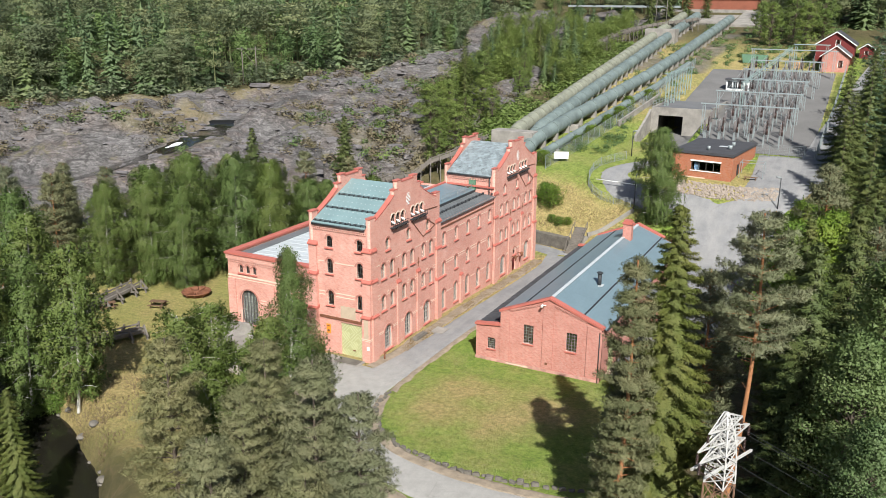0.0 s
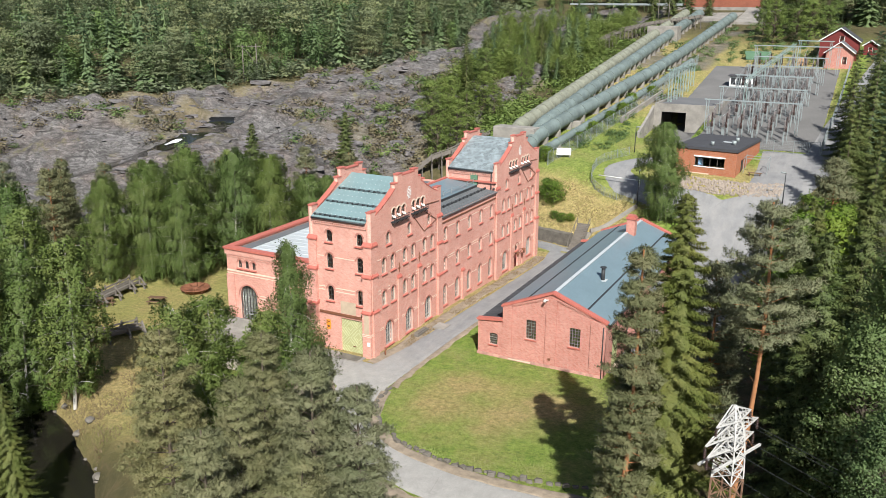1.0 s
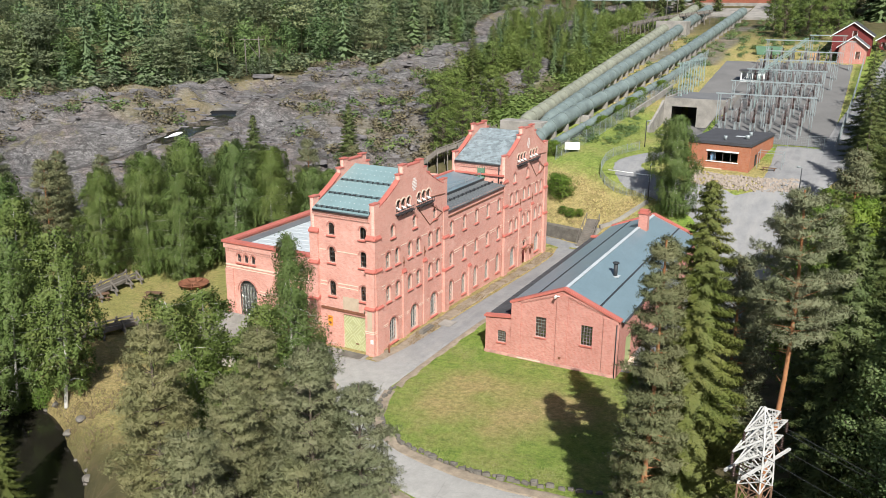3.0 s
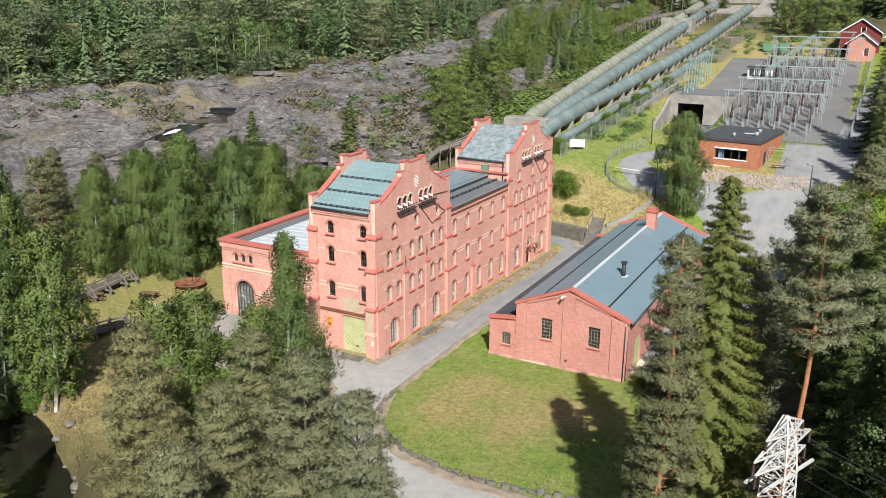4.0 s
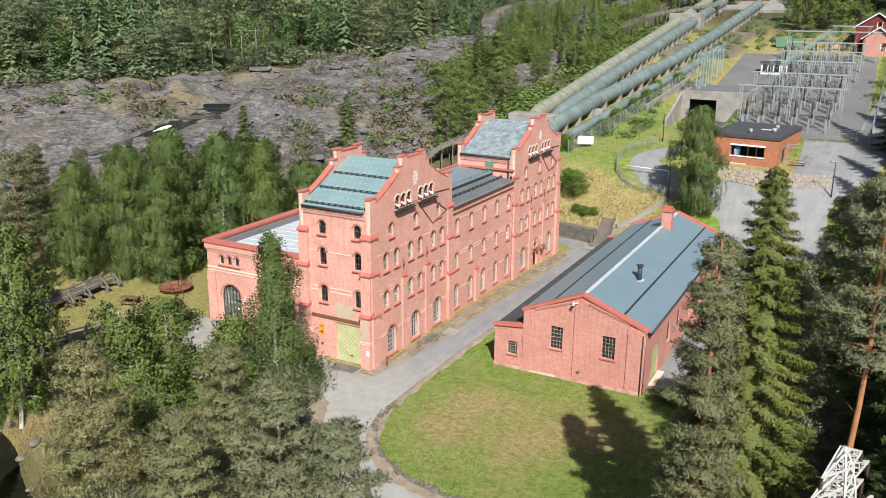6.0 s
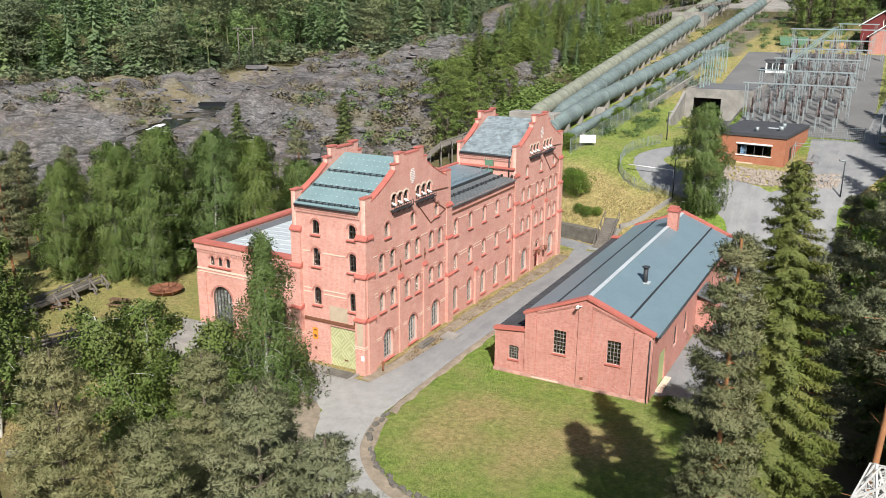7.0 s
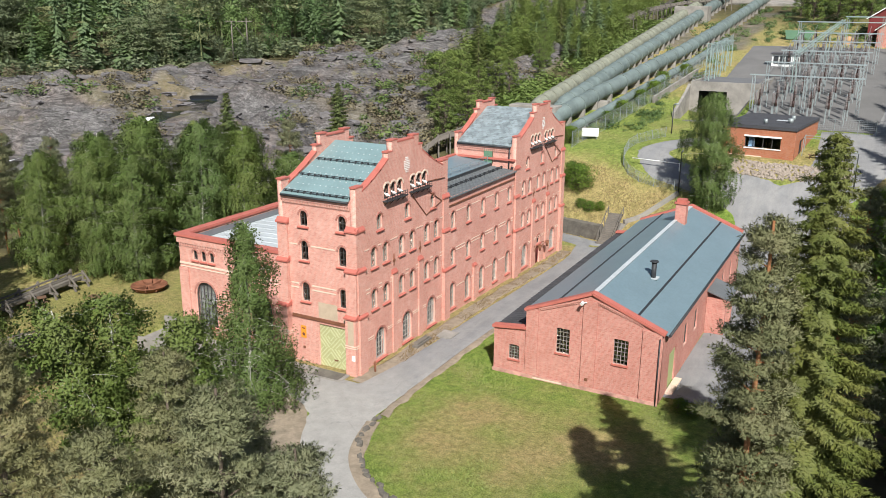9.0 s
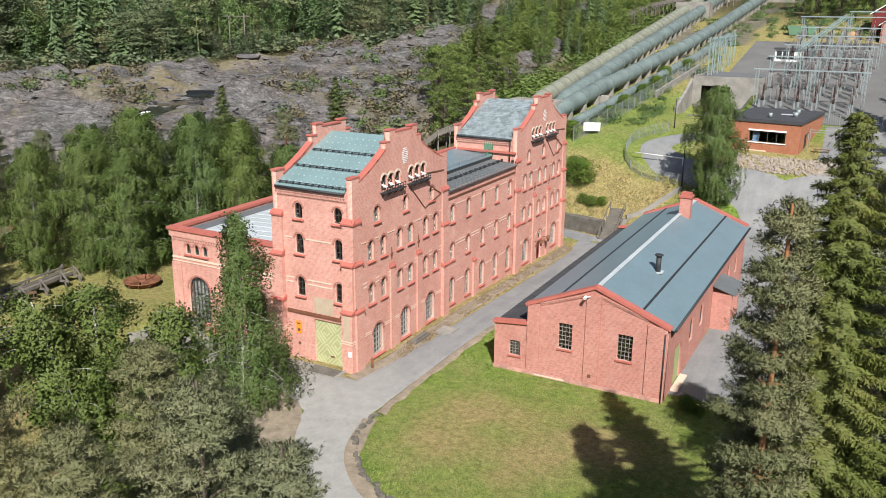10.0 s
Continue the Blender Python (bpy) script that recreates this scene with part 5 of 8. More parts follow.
def spruce_parts(seed, h, wide=2.6, dense=1.0, bare=0.06, blade=2, fine=0.62):
    """A Norway spruce: drooping branches in whorls, hung with twigs."""
    rng = np.random.default_rng(seed)
    bm = stem([(0, 0, h * f) for f in np.linspace(0, 1, 6)], [0.016 * h * (1 - f) + 0.015 for f in np.linspace(0, 1, 6)], 8)
    at, way, size = [], [], []
    count = int(150 * dense)
    for i in range(count):
        f = bare + (1 - bare) * (i + rng.uniform(0, 1)) / count
        reach = (wide * (1 - f) ** 0.72 + 0.12) * rng.uniform(0.7, 1.12)
        a = i * 2.4 + rng.uniform(-0.4, 0.4)
        out = np.array([math.cos(a), math.sin(a), 0])
        n = max(4, int(reach * 7))
        s = np.linspace(0.12, 1, n)
        droop = -0.34 * reach * (s ** 1.3) + 0.14 * reach * s ** 4 + 0.10 * reach * s * (2 * f - 0.4)
        p = np.array([0, 0, h * f]) + out * (s * reach)[:, None] + np.stack([0 * s, 0 * s, droop], 1)
        across = np.array([-out[1], out[0], 0])
        for side in (-1, 1):
            w = unit(out * 0.55 + across * side * 0.8 + np.array([0, 0, -0.28]))
            at.append(p + rng.normal(0, 0.03, p.shape))
            way.append(np.tile(w, (n, 1)))
            size.append((0.30 + 0.30 * reach * (1 - s) * 0.7) * np.ones(n))
        at.append(p), way.append(np.tile(unit(out + np.array([0, 0, -0.5])), (n, 1))), size.append(0.34 * np.ones(n))
        at.append(p), way.append(np.tile(np.array([0, 0, -1.0]), (n, 1))), size.append(0.30 * np.ones(n))
    at, way, size = np.concatenate(at), np.concatenate(way), np.concatenate(size)
    at = np.concatenate([at, at + way * (size * 0.45)[:, None]])
    return bm, blades(rng, at, np.concatenate([way, way]), fine * np.concatenate([size, size]), blade, 0.15, 0.42, around(at, 0.7), 0.3)


def birch_parts(seed, h, wide=2.4, bare=0.25, dense=1.0, size=0.17, weep=1.0, stems=1, cone=False):
    """A birch: white stem, rising limbs that arch over, hanging twigs of small leaves."""
    rng = np.random.default_rng(seed)
    bm = bmesh.new()
    at, out = [], []
    for t in range(stems):
        lean = rng.normal(0, 0.05 + 0.05 * (stems > 1), 2)
        def axis(f):
            return np.array([lean[0] * h * f + 0.18 * math.sin(5 * f + t), lean[1] * h * f + 0.18 * math.cos(4 * f), h * f])
        fs = np.linspace(0, 0.97, 8)
        for f0, f1 in zip(fs, fs[1:]):
            rod(bm, axis(f0), axis(f1), 0.0095 * h * (1 - 0.9 * f0) + 0.012, 0.0095 * h * (1 - 0.9 * f1) + 0.012, 8, caps=False)
        limbs = int(52 * dense / stems) + 6
        for i in range(limbs):
            f = bare + (0.97 - bare) * ((i + rng.uniform(0, 1)) / limbs) ** (1.2 if cone else 0.95)
            g = (f - bare) / (1 - bare)
            if cone:
                reach = wide * (1.03 - g) ** 0.8 * rng.uniform(0.35, 1.0) * (1 + 0.25 * math.sin(9 * g + i * 0.9))
            else:
                reach = 0.95 * wide * math.sin(math.pi * (0.14 + 0.84 * g)) ** 0.6 * rng.uniform(0.35, 1.0) + 0.12
            a = i * 2.4 + rng.uniform(-0.5, 0.5)
            d = np.array([math.cos(a), math.sin(a), 0.0])
            rise = rng.uniform(0.35, 0.8)
            base = axis(f)
            def limb(s):
                return base + d * (reach * s) + np.array([0, 0, reach * (rise * s - 0.45 * s * s)])
            for s0, s1 in ((0, 0.4), (0.4, 0.75), (0.75, 1.0)):
                w = 0.02 * (1 - g) + 0.01
                rod(bm, limb(s0), limb(s1), w * (1 - 0.7 * s0), w * (1 - 0.7 * s1), 4, caps=False)
            for k in range(int(6 * dense + 2 * reach) + 2):
                s = rng.uniform(0.2, 1.08) ** 0.8
                side = np.array([-d[1], d[0], 0]) * rng.normal(0, 0.16 * reach + 0.12)
                p = limb(s) + side + rng.normal(0, 0.14, 3)
                length = rng.uniform(0.4, 1.5) * weep * (0.55 + 0.45 * s)
                m = int(10 + length * 13)
                q = np.zeros((m, 3))
                q[:, 2] = -np.linspace(0, length, m) + rng.normal(0, 0.05, m)
                q[:, :2] = rng.normal(0, 0.13, (m, 2)) * (1.1 - 0.5 * np.linspace(0, 1, m))[:, None] + np.linspace(0, 1, m)[:, None] * rng.normal(0, 0.15, 2)
                at.append(p + q)
                out.append(np.tile(unit(d * 0.8 + unit(side + 1e-6) * 0.3 + np.array([0, 0, 0.55])), (m, 1)) + q * np.array([1.6, 1.6, 0.25]))
    return bm, leaves(rng, np.concatenate(at), size, 0.5, unit(np.concatenate(out)))


def broad_parts(seed, h, wide=3.0, bare=0.2, dense=1.0, size=0.24):
    """A round-crowned broadleaf: limbs that end in clumps of leaves."""
    rng = np.random.default_rng(seed)
    bm = stem([(0.15 * math.sin(5 * f), 0.15 * math.cos(4 * f), h * f) for f in np.linspace(0, 0.9, 7)], [0.016 * h * (1 - 0.9 * f) + 0.02 for f in np.linspace(0, 0.9, 7)], 8)
    at, out = [], []
    for i in range(int(170 * dense)):
        f = bare + (1 - bare) * rng.uniform(0, 1) ** 0.85
        g = (f - bare) / (1 - bare)
        reach = wide * math.sin(math.pi * (0.16 + 0.8 * g)) ** 0.7 * rng.uniform(0.35, 1.05)
        a = rng.uniform(0, math.tau)
        d = np.array([math.cos(a), math.sin(a), rng.uniform(0.05, 0.5)])
        end = np.array([0, 0, h * f * 0.94]) + d * reach
        rod(bm, (0, 0, h * f * 0.86), end, 0.04, 0.01, 5, caps=False)
        k = int(rng.integers(35, 65) * dense)
        q = rng.normal(0, 0.5, (k, 3)) * np.array([0.8, 0.8, 0.5]) * rng.uniform(0.6, 1.25) * min(1.0, wide / 2.4)
        at.append(end + q)
        out.append(unit(unit(q) + unit(d) * 0.6 + np.array([0, 0, 0.4])))
    return bm, leaves(rng, np.concatenate(at), size, 0.8, np.concatenate(out))


def tree(name, made, bark, green, label):
    """A tree of trunk and crown, standing at the origin."""
    top = thing(name, label=label, category="tree")
    bm, (v, f, nor) = made
    part("trunk", bm, bark, top)
    part("crown", sheet("crown", v, f, nor), green, top)
    return top


def plant(proto, spots, group, label=""):
    """Copies of a tree at (x, y, height wanted / height built, turn)."""
    for x, y, s, turn in spots:
        z = float(height(x, y)) - 0.15
        ob = copy_thing(proto, pose(x, y, z, 0, 0, turn))
        ob.scale = (s, s, s)
        ob["group"] = group
        if label:
            ob["label"] = label


PINE_A = tree("pine_tree", pine_parts(1, 16, 3.2, 0.2, 1.2, 0.11, 11), BARK, PINE_GREEN, "bushy grey-green pine at the river bank")
PINE_B = tree("pine_tree", pine_parts(2, 16, 2.9, 0.22, 1.15, 0.11, 11), BARK, PINE_GREEN, "bushy grey-green pine at the river bank")
PINE_C = tree("pine_tree", pine_parts(3, 20, 2.7, 0.6, 1.15), BARK_PINE, PINE_GREEN, "tall pine with a long bare orange trunk")
PINE_E = tree("pine_tree", pine_parts(15, 20, 2.0, 0.14, 1.45), BARK_PINE, PINE_BROWN, "tall pine with brownish needles beside the lawn")
PINE_D = tree("pine_tree", pine_parts(13, 14, 2.5, 0.22, 0.85, 0.19, 4), BARK_PINE, PINE_DULL, "grey-green pine behind the lawn")
SPRUCE_A = tree("spruce_tree", spruce_parts(4, 22, 4.6, 2.2, 0.05, 7, 0.4), BARK, SPRUCE_LIGHT, "tall dark green spruce with drooping branches")
SPRUCE_B = tree("spruce_tree", spruce_parts(5, 20, 4.0, 1.25, 0.05, 3), BARK, SPRUCE_GREEN, "dark green spruce among the trees")
SPRUCE_D = tree("spruce_tree", spruce_parts(16, 20, 4.0, 0.9, 0.05, 2), BARK, SPRUCE_GREEN, "dark green spruce on the slope")
BIRCH_A = tree("birch_tree", birch_parts(6, 14, 4.9, 0.03, 1.75, 0.125, 1.7, 1, True), BARK_BIRCH, BIRCH_GREEN, "slender weeping birch beside the brick wall")
BIRCH_B = tree("birch_tree", birch_parts(7, 17, 4.9, 0.05, 2.4, 0.14, 1.25), BARK_BIRCH, BIRCH_GREEN, "leafy green birch with a white stem")
BIRCH_S = tree("birch_tree", birch_parts(14, 16, 3.6, 0.12, 1.5, 0.16, 1.0), BARK_BIRCH, BIRCH_GREEN, "slim green birch with a white stem")
BIRCH_C = tree("birch_tree", birch_parts(8, 13, 3.0, 0.1, 3.2, 0.12, 0.75, 3), BARK_BIRCH, BIRCH_GREEN, "open birch with several pale stems")
ASPEN = tree("aspen_tree", broad_parts(9, 17, 2.7, 0.1, 1.9, 0.15), BARK, ASPEN_GREEN, "silvery green aspen in the wood")
BROAD = tree("broadleaf_tree", broad_parts(10, 15, 2.9, 0.10, 1.5, 0.2), BARK, SHRUB_GREEN, "bright green broadleaf tree")
BROAD_D = tree("broadleaf_tree", broad_parts(17, 15, 3.9, 0.04, 1.1, 0.23), BARK, HILL_GREEN, "bright green broadleaf tree on the slope")
BUSH = tree("bush", broad_parts(12, 3.2, 1.9, 0.0, 0.75, 0.13), BARK, SHRUB_GREEN, "bright green leafy bush")

# pines on the near bank
plant(PINE_A, [(12.5, -32.5, 0.90, 10), (20.6, -37.5, 0.93, 250)], "pines on the near bank")
plant(PINE_B, [(16.0, -30.6, 1.02, 30), (9.3, -26.3, 0.90, 300), (15.5, -38.0, 0.95, 170), (6.6, -31.6, 1.0, 220), (23.2, -42.0, 0.98, 100), (13.5, -26.6, 0.78, 20)], "pines on the near bank")
plant(PINE_B, [(18.6, -30.2, 0.92, 200)], "pines on the near bank", "slim young pine beside the lane")
plant(BIRCH_A, [(-3.9, -7.7, 0.97, 40)], "birches by the station")
plant(BIRCH_C, [(2.7, -22.5, 1.07, 0)], "birches by the station")
plant(BIRCH_S, [(-18.5, -18.8, 1.0, 80), (-24.5, -19.0, 0.95, 180), (-28.0, -15.5, 0.9, 20), (-27.5, -22.5, 1.0, 90), (-31.5, -13.5, 1.08, 140), (-35.0, -10.5, 1.0, 250), (-33.0, -19.0, 1.05, 310)], "birches by the river")
plant(SPRUCE_A, [(-9.5, -31.0, 0.47, 30)], "spruces by the river", "young sunlit spruce at the river bank")
plant(SPRUCE_B, [(-17.5, -28.5, 0.6, 80), (-24, -25, 0.6, 100)], "spruces by the river")
plant(SPRUCE_A, [(31.0, -14.3, 1.03, 0)], "trees beside the lawn")
plant(PINE_C, [(34.8, -12.0, 1.13, 60)], "trees beside the lawn")
plant(PINE_E, [(29.3, -18.0, 1.02, 200)], "trees beside the lawn")
plant(SPRUCE_B, [(38.5, -9.0, 1.0, 50), (40.5, -1.0, 1.05, 150), (37.2, 4.5, 0.92, 250), (41.5, 15, 1.0, 300), (36.0, 20, 0.8, 120)], "spruces in the wood")
plant(ASPEN, [(41.6, -13.5, 1.0, 0), (43.0, -8.0, 1.18, 100), (42.8, -17.5, 0.8, 200)], "aspens in the wood")
plant(BROAD, [(35.6, 10.0, 1.15, 0), (38.5, 26, 1.0, 90), (37.6, 15.5, 1.1, 40)], "broadleaf trees in the wood")
plant(PINE_D, [(36.5, 30, 1.35, 10), (43, 22, 1.5, 60), (30.9, -4.0, 1.16, 30), (42.0, 11.0, 1.22, 140)], "pines in the wood")
plant(SPRUCE_D, [(37.5, 54, 0.9, 200), (41, 48, 0.95, 30), (39.5, 86, 0.85, 0), (44, 74, 0.9, 80), (36.5, 78, 0.85, 50), (39.5, 70, 0.95, 20), (38.0, 62.0, 0.8, 150), (42.5, 82, 0.9, 260), (41, 92, 0.8, 0), (44, 60, 0.9, 10)], "spruces by the road")
plant(BROAD_D, [(13, 178, 0.8, 0), (18, 186, 0.95, 60), (22, 176, 0.8, 120), (9, 190, 0.7, 200), (25, 190, 0.9, 300)], "trees by the barn")
plant(SPRUCE_D, [(-18, 219, 0.75, 0), (-24, 222, 0.8, 40), (-12, 222, 0.6, 80), (-28, 214, 0.7, 10), (16, 196, 0.8, 0), (24, 200, 0.85, 90), (45, 185, 0.8, 30), (50, 178, 0.8, 10)], "spruces by the barn")
plant(BIRCH_B, [(14.4, 54.8, 0.86, 0)], "birches by the station", "weeping birch at the end of the annex")
plant(BIRCH_B, [(-33.6, 12.0, 0.97, 0), (-36.5, 7.5, 0.80, 80), (-30.5, 16.5, 0.92, 160), (-27.5, 19.5, 0.9, 240), (-39.5, 11, 0.86, 300), (-24.5, 24, 0.72, 40), (-34, 20, 0.9, 120), (-32, 8.5, 0.78, 210), (-37.5, 15.5, 0.85, 30), (-31.5, 24.5, 0.8, 330), (-41.0, 5.0, 0.78, 190), (-28.2, 28, 0.66, 100)], "birches behind the lawn")
plant(SPRUCE_B, [(-37.1, 28.0, 0.82, 0), (-31.8, 43.3, 0.74, 60), (-44, 8, 0.5, 70)], "spruces behind the lawn")
plant(PINE_D, [(-50, -3, 1.10, 0), (-55, 2, 1.04, 40), (-60, -6, 1.10, 80), (-48, -14, 1.10, 120), (-54, -12, 1.16, 160), (-45, -20, 1.10, 200), (-62, 6, 0.98, 240), (-57, 13, 0.92, 280), (-50, 14, 0.92, 320), (-46, 2, 1.04, 10), (-43.5, 12, 0.98, 90), (-52, 8, 0.92, 20), (-38, 22, 0.92, 250), (-30.5, 31, 0.98, 20), (-27.5, 37, 0.92, 130), (-41, -10, 0.98, 60)], "pines behind the lawn")
plant(BIRCH_B, [(-28, 33, 0.62, 20), (-25.5, 41, 0.6, 200)], "birches behind the lawn")
plant(BROAD_D, [(-25.5, 61.5, 0.6, 0), (-29.3, 66.5, 0.68, 90), (-25.5, 69, 0.6, 180), (-31.5, 74, 0.7, 270), (-28, 78, 0.6, 30), (-33.5, 82, 0.62, 120), (-26.5, 87, 0.5, 10), (-31, 92, 0.6, 200), (-34, 99, 0.55, 80), (-27, 102, 0.5, 310), (-30, 112, 0.5, 20), (-26.5, 122, 0.45, 140), (-33, 120, 0.5, 0), (-24, 52, 0.42, 60)], "broadleaf trees by the pipes")
plant(SPRUCE_D, [(-33.0, 88, 0.62, 0), (-36, 94, 0.6, 60), (-37, 106, 0.6, 120), (-33.5, 130, 0.6, 10)], "spruces by the pipes")
plant(BUSH, [(-20.5, -21.0, 0.7, 50), (-22.6, -18.0, 0.6, 90), (-2.4, 56.3, 1.1, 0), (0.3, 52.6, 0.45, 80), (1.6, 53.0, 0.4, 10), (-1.0, 53.2, 0.4, 200), (-3.9, 57.4, 0.9, 140), (22.6, 6.4, 0.35, 0), (23.4, 6.0, 0.3, 90), (-7.6, 66, 0.8, 20), (-5.8, 78, 0.6, 100), (-5.2, 84, 0.7, 0), (-4.6, 92, 0.7, 60), (-4.0, 98, 0.75, 20), (-12.0, 96, 0.6, 10), (-11.2, 108, 0.6, 90), (-4.8, 107, 0.7, 30), (-2.4, 114, 0.7, 30), (-9, 120, 0.6, 0)], "bushes on the banks")
# grey dead trees by the lawn
for x, y, h, seed in ((-44.5, -3.5, 9, 61), (-42.0, -8.5, 7.5, 62)):
    top = thing("dead_tree", (x, y, float(height(x, y)) - 0.2), 0, "bare grey dead tree with brittle branches", "tree", "dead trees")
    part("trunk", birch_parts(seed, h, 2.6, 0.2, 1.2)[0], plain("grey dead wood", (0.33, 0.31, 0.28), 0.9, 0.25, 1, 6, 0.3), top)
plant(PINE_D, [(31.5, 36, 0.85, 40), (33.5, 42, 0.8, 110)], "pines in the wood")
plant(BROAD, [(35.0, 37, 0.9, 10), (37.0, 44, 0.85, 200)], "broadleaf trees in the wood")
for proto in (BROAD_D, PINE_E, SPRUCE_D, BIRCH_S, PINE_A, PINE_B, PINE_C, PINE_D, SPRUCE_A, SPRUCE_B, BIRCH_A, BIRCH_B, BIRCH_C, ASPEN, BROAD, BUSH):
    for o in [*proto.children_recursive, proto]:
        bpy.data.objects.remove(o)


# ---- far woods ----
def lathe(rng, prof, n):
    """A lumpy closed body round an upright axis; prof: (height, radius)."""
    rows = []
    for z, r in prof:
        a = np.arange(n) * math.tau / n + rng.uniform(0, 1)
        k = r * rng.uniform(0.75, 1.15, n)
        rows.append(np.stack([np.cos(a) * k, np.sin(a) * k, z + 0.02 * rng.normal(0, 1, n)], 1))
    v = np.concatenate(rows)
    f = []
    for i in range(len(prof) - 1):
        for j in range(n):
            a, b = i * n + j, i * n + (j + 1) % n
            f += [(a, b, b + n), (a, b + n, a + n)]
    return v, np.array(f), around(v, 0.25)


def gathered(*pieces):
    """One mesh of several (verts, triangles, normals)."""
    base, vs, fs, ns = 0, [], [], []
    for v, f, nor in pieces:
        vs.append(v), fs.append(f + base), ns.append(nor)
        base += len(v)
    return np.concatenate(vs), np.concatenate(fs), np.concatenate(ns)


def far_kind(seed, kind, fine=1.0):
    """A light tree of unit height for woods far off."""
    rng = np.random.default_rng(seed)
    trunk = (np.array([[-0.009, 0, 0], [0.009, 0, 0], [0, 0, 0.9], [0, -0.009, 0], [0, 0.009, 0], [0, 0, 0.9]]), np.array([[0, 1, 2], [3, 4, 5]]), np.tile([0.5, -0.8, 0.3], (6, 1)))
    rich = fine > 0.5
    if kind == "spruce":
        # whorls of drooping fans round a dark core
        tiers, fans = (18, 12) if rich else (12, 9)
        low = 0.05 if rich else 0.3
        n = tiers * fans
        g = np.repeat(np.arange(tiers) / tiers, fans)
        z = low + (0.99 - low) * (g + rng.uniform(-0.02, 0.02, n))
        a = rng.uniform(0, math.tau, n)
        reach = (0.15 * (1 - z) ** 0.78 + 0.008) * rng.uniform(0.7, 1.12, n)
        d = np.stack([np.cos(a), np.sin(a), 0 * a], 1)
        e = np.stack([-np.sin(a), np.cos(a), 0 * a], 1)
        up = np.array([0, 0, 1.0])
        root = d * (0.15 * reach)[:, None] + up * (z + 0.1 * reach)[:, None]
        mid = d * (0.62 * reach)[:, None] + up * (z - 0.14 * reach)[:, None]
        tip = d * reach[:, None] + up * (z - 0.5 * reach)[:, None]
        half = e * (0.22 * reach)[:, None]
        drop = up * (0.16 * reach)[:, None]
        tri = np.concatenate([np.stack([root, mid + half - drop, tip], 1), np.stack([root, tip, mid - half - drop], 1)])
        fan = faced(rng, tri, np.tile(unit(d + np.array([0, 0, 0.75])), (2, 1)))
        m = int(420 * fine)
        k = rng.integers(0, n, m)
        s = rng.uniform(0.35, 1.0, m)
        at = d[k] * (s * reach[k])[:, None] + e[k] * (rng.normal(0, 0.2, m) * reach[k])[:, None] + up * (z[k] - 0.5 * reach[k] * s ** 1.5)[:, None]
        fuzz = blades(rng, at, unit(d[k] + np.array([0, 0, -0.7])), 0.03, 1, 0.3, 0.4, around(at, 0.7))
        core = lathe(rng, ((low, 0.03), (0.4, 0.028), (0.7, 0.014), (0.9, 0.002)), 5)
        return gathered(fan, fuzz, core)
    if kind == "pine":
        k = 52 if rich else 30
        z = rng.uniform(0.32 if rich else 0.45, 0.97, k)
        a = rng.uniform(0, math.tau, k)
        r = 0.15 * np.sin(np.pi * np.clip(1.1 - z, 0, 1)) ** 0.6 * rng.uniform(0.2, 1, k)
        c = np.stack([np.cos(a) * r, np.sin(a) * r, z], 1)
        m = int(27 * fine) if rich else 15
        q = rng.normal(0, 1, (k * m, 3)) * np.array([0.036, 0.036, 0.012])
        at = np.repeat(c, m, 0) + q
        out = unit(unit(q * np.array([1, 1, 3.0])) * 0.35 + around(np.repeat(c, m, 0), 0.7))
        return gathered(blades(rng, at, unit(q + np.array([0, 0, 0.02])), 0.021 if rich else 0.028, 1, 0.36, 0.5, out), trunk)
    if kind == "shrub":
        q = rng.normal(0, 1, (130, 3)) * np.array([0.2, 0.2, 0.17])
        return leaves(rng, q + np.array([0, 0, 0.34]), 0.09, 0.5, unit(q + np.array([0, 0, 0.15])))
    k, m = (48, int(27 * fine)) if rich else (30, 15)
    z = rng.uniform(0.14 if rich else 0.3, 0.96, k)
    a = rng.uniform(0, math.tau, k)
    r = 0.15 * np.sin(np.pi * np.clip(z, 0, 1)) ** 0.6 * rng.uniform(0.2, 1, k)
    c = np.stack([np.cos(a) * r, np.sin(a) * r, z], 1)
    q = rng.normal(0, 1, (k * m, 3)) * np.array([0.028, 0.028, 0.042])
    at = np.repeat(c, m, 0) + q
    return gathered(leaves(rng, at, 0.021 if rich else 0.03, 0.5, unit(unit(q) * 0.3 + around(at, 0.55))), trunk)


def woods(name, kinds, spots, green, label, wide=1.0):
    """Many far trees in one mesh; spots: x, y, height."""
    rng = np.random.default_rng(77)
    vs, fs, ns, tint, base = [], [], [], [], 0
    for x, y, h in spots:
        near = x > -54 and y < 215 or -0.477 * x + 0.879 * y < float(wood_edge(x, y)) + 20
        v, f, nor = kinds[0 if near else 1][int(rng.integers(len(kinds[0])))]
        a = rng.uniform(0, math.tau)
        turn = np.array([[math.cos(a), math.sin(a), 0], [-math.sin(a), math.cos(a), 0], [0, 0, 1]])
        w = h * rng.uniform(1.15, 1.9) * wide
        vs.append(v @ turn * np.array([w, w, h]) + np.array([x, y, float(height(x, y)) - 0.2]))
        ns.append(nor @ turn), fs.append(f + base), tint.append(np.full(len(v), rng.uniform(0, 1)))
        base += len(v)
    me = sheet(name, np.concatenate(vs), np.concatenate(fs), np.concatenate(ns))
    me.attributes.new("tint", "FLOAT", "POINT").data.foreach_set("value", np.concatenate(tint).astype(np.float32))
    solid(name, me, green, label, "woods", kind="stuff")


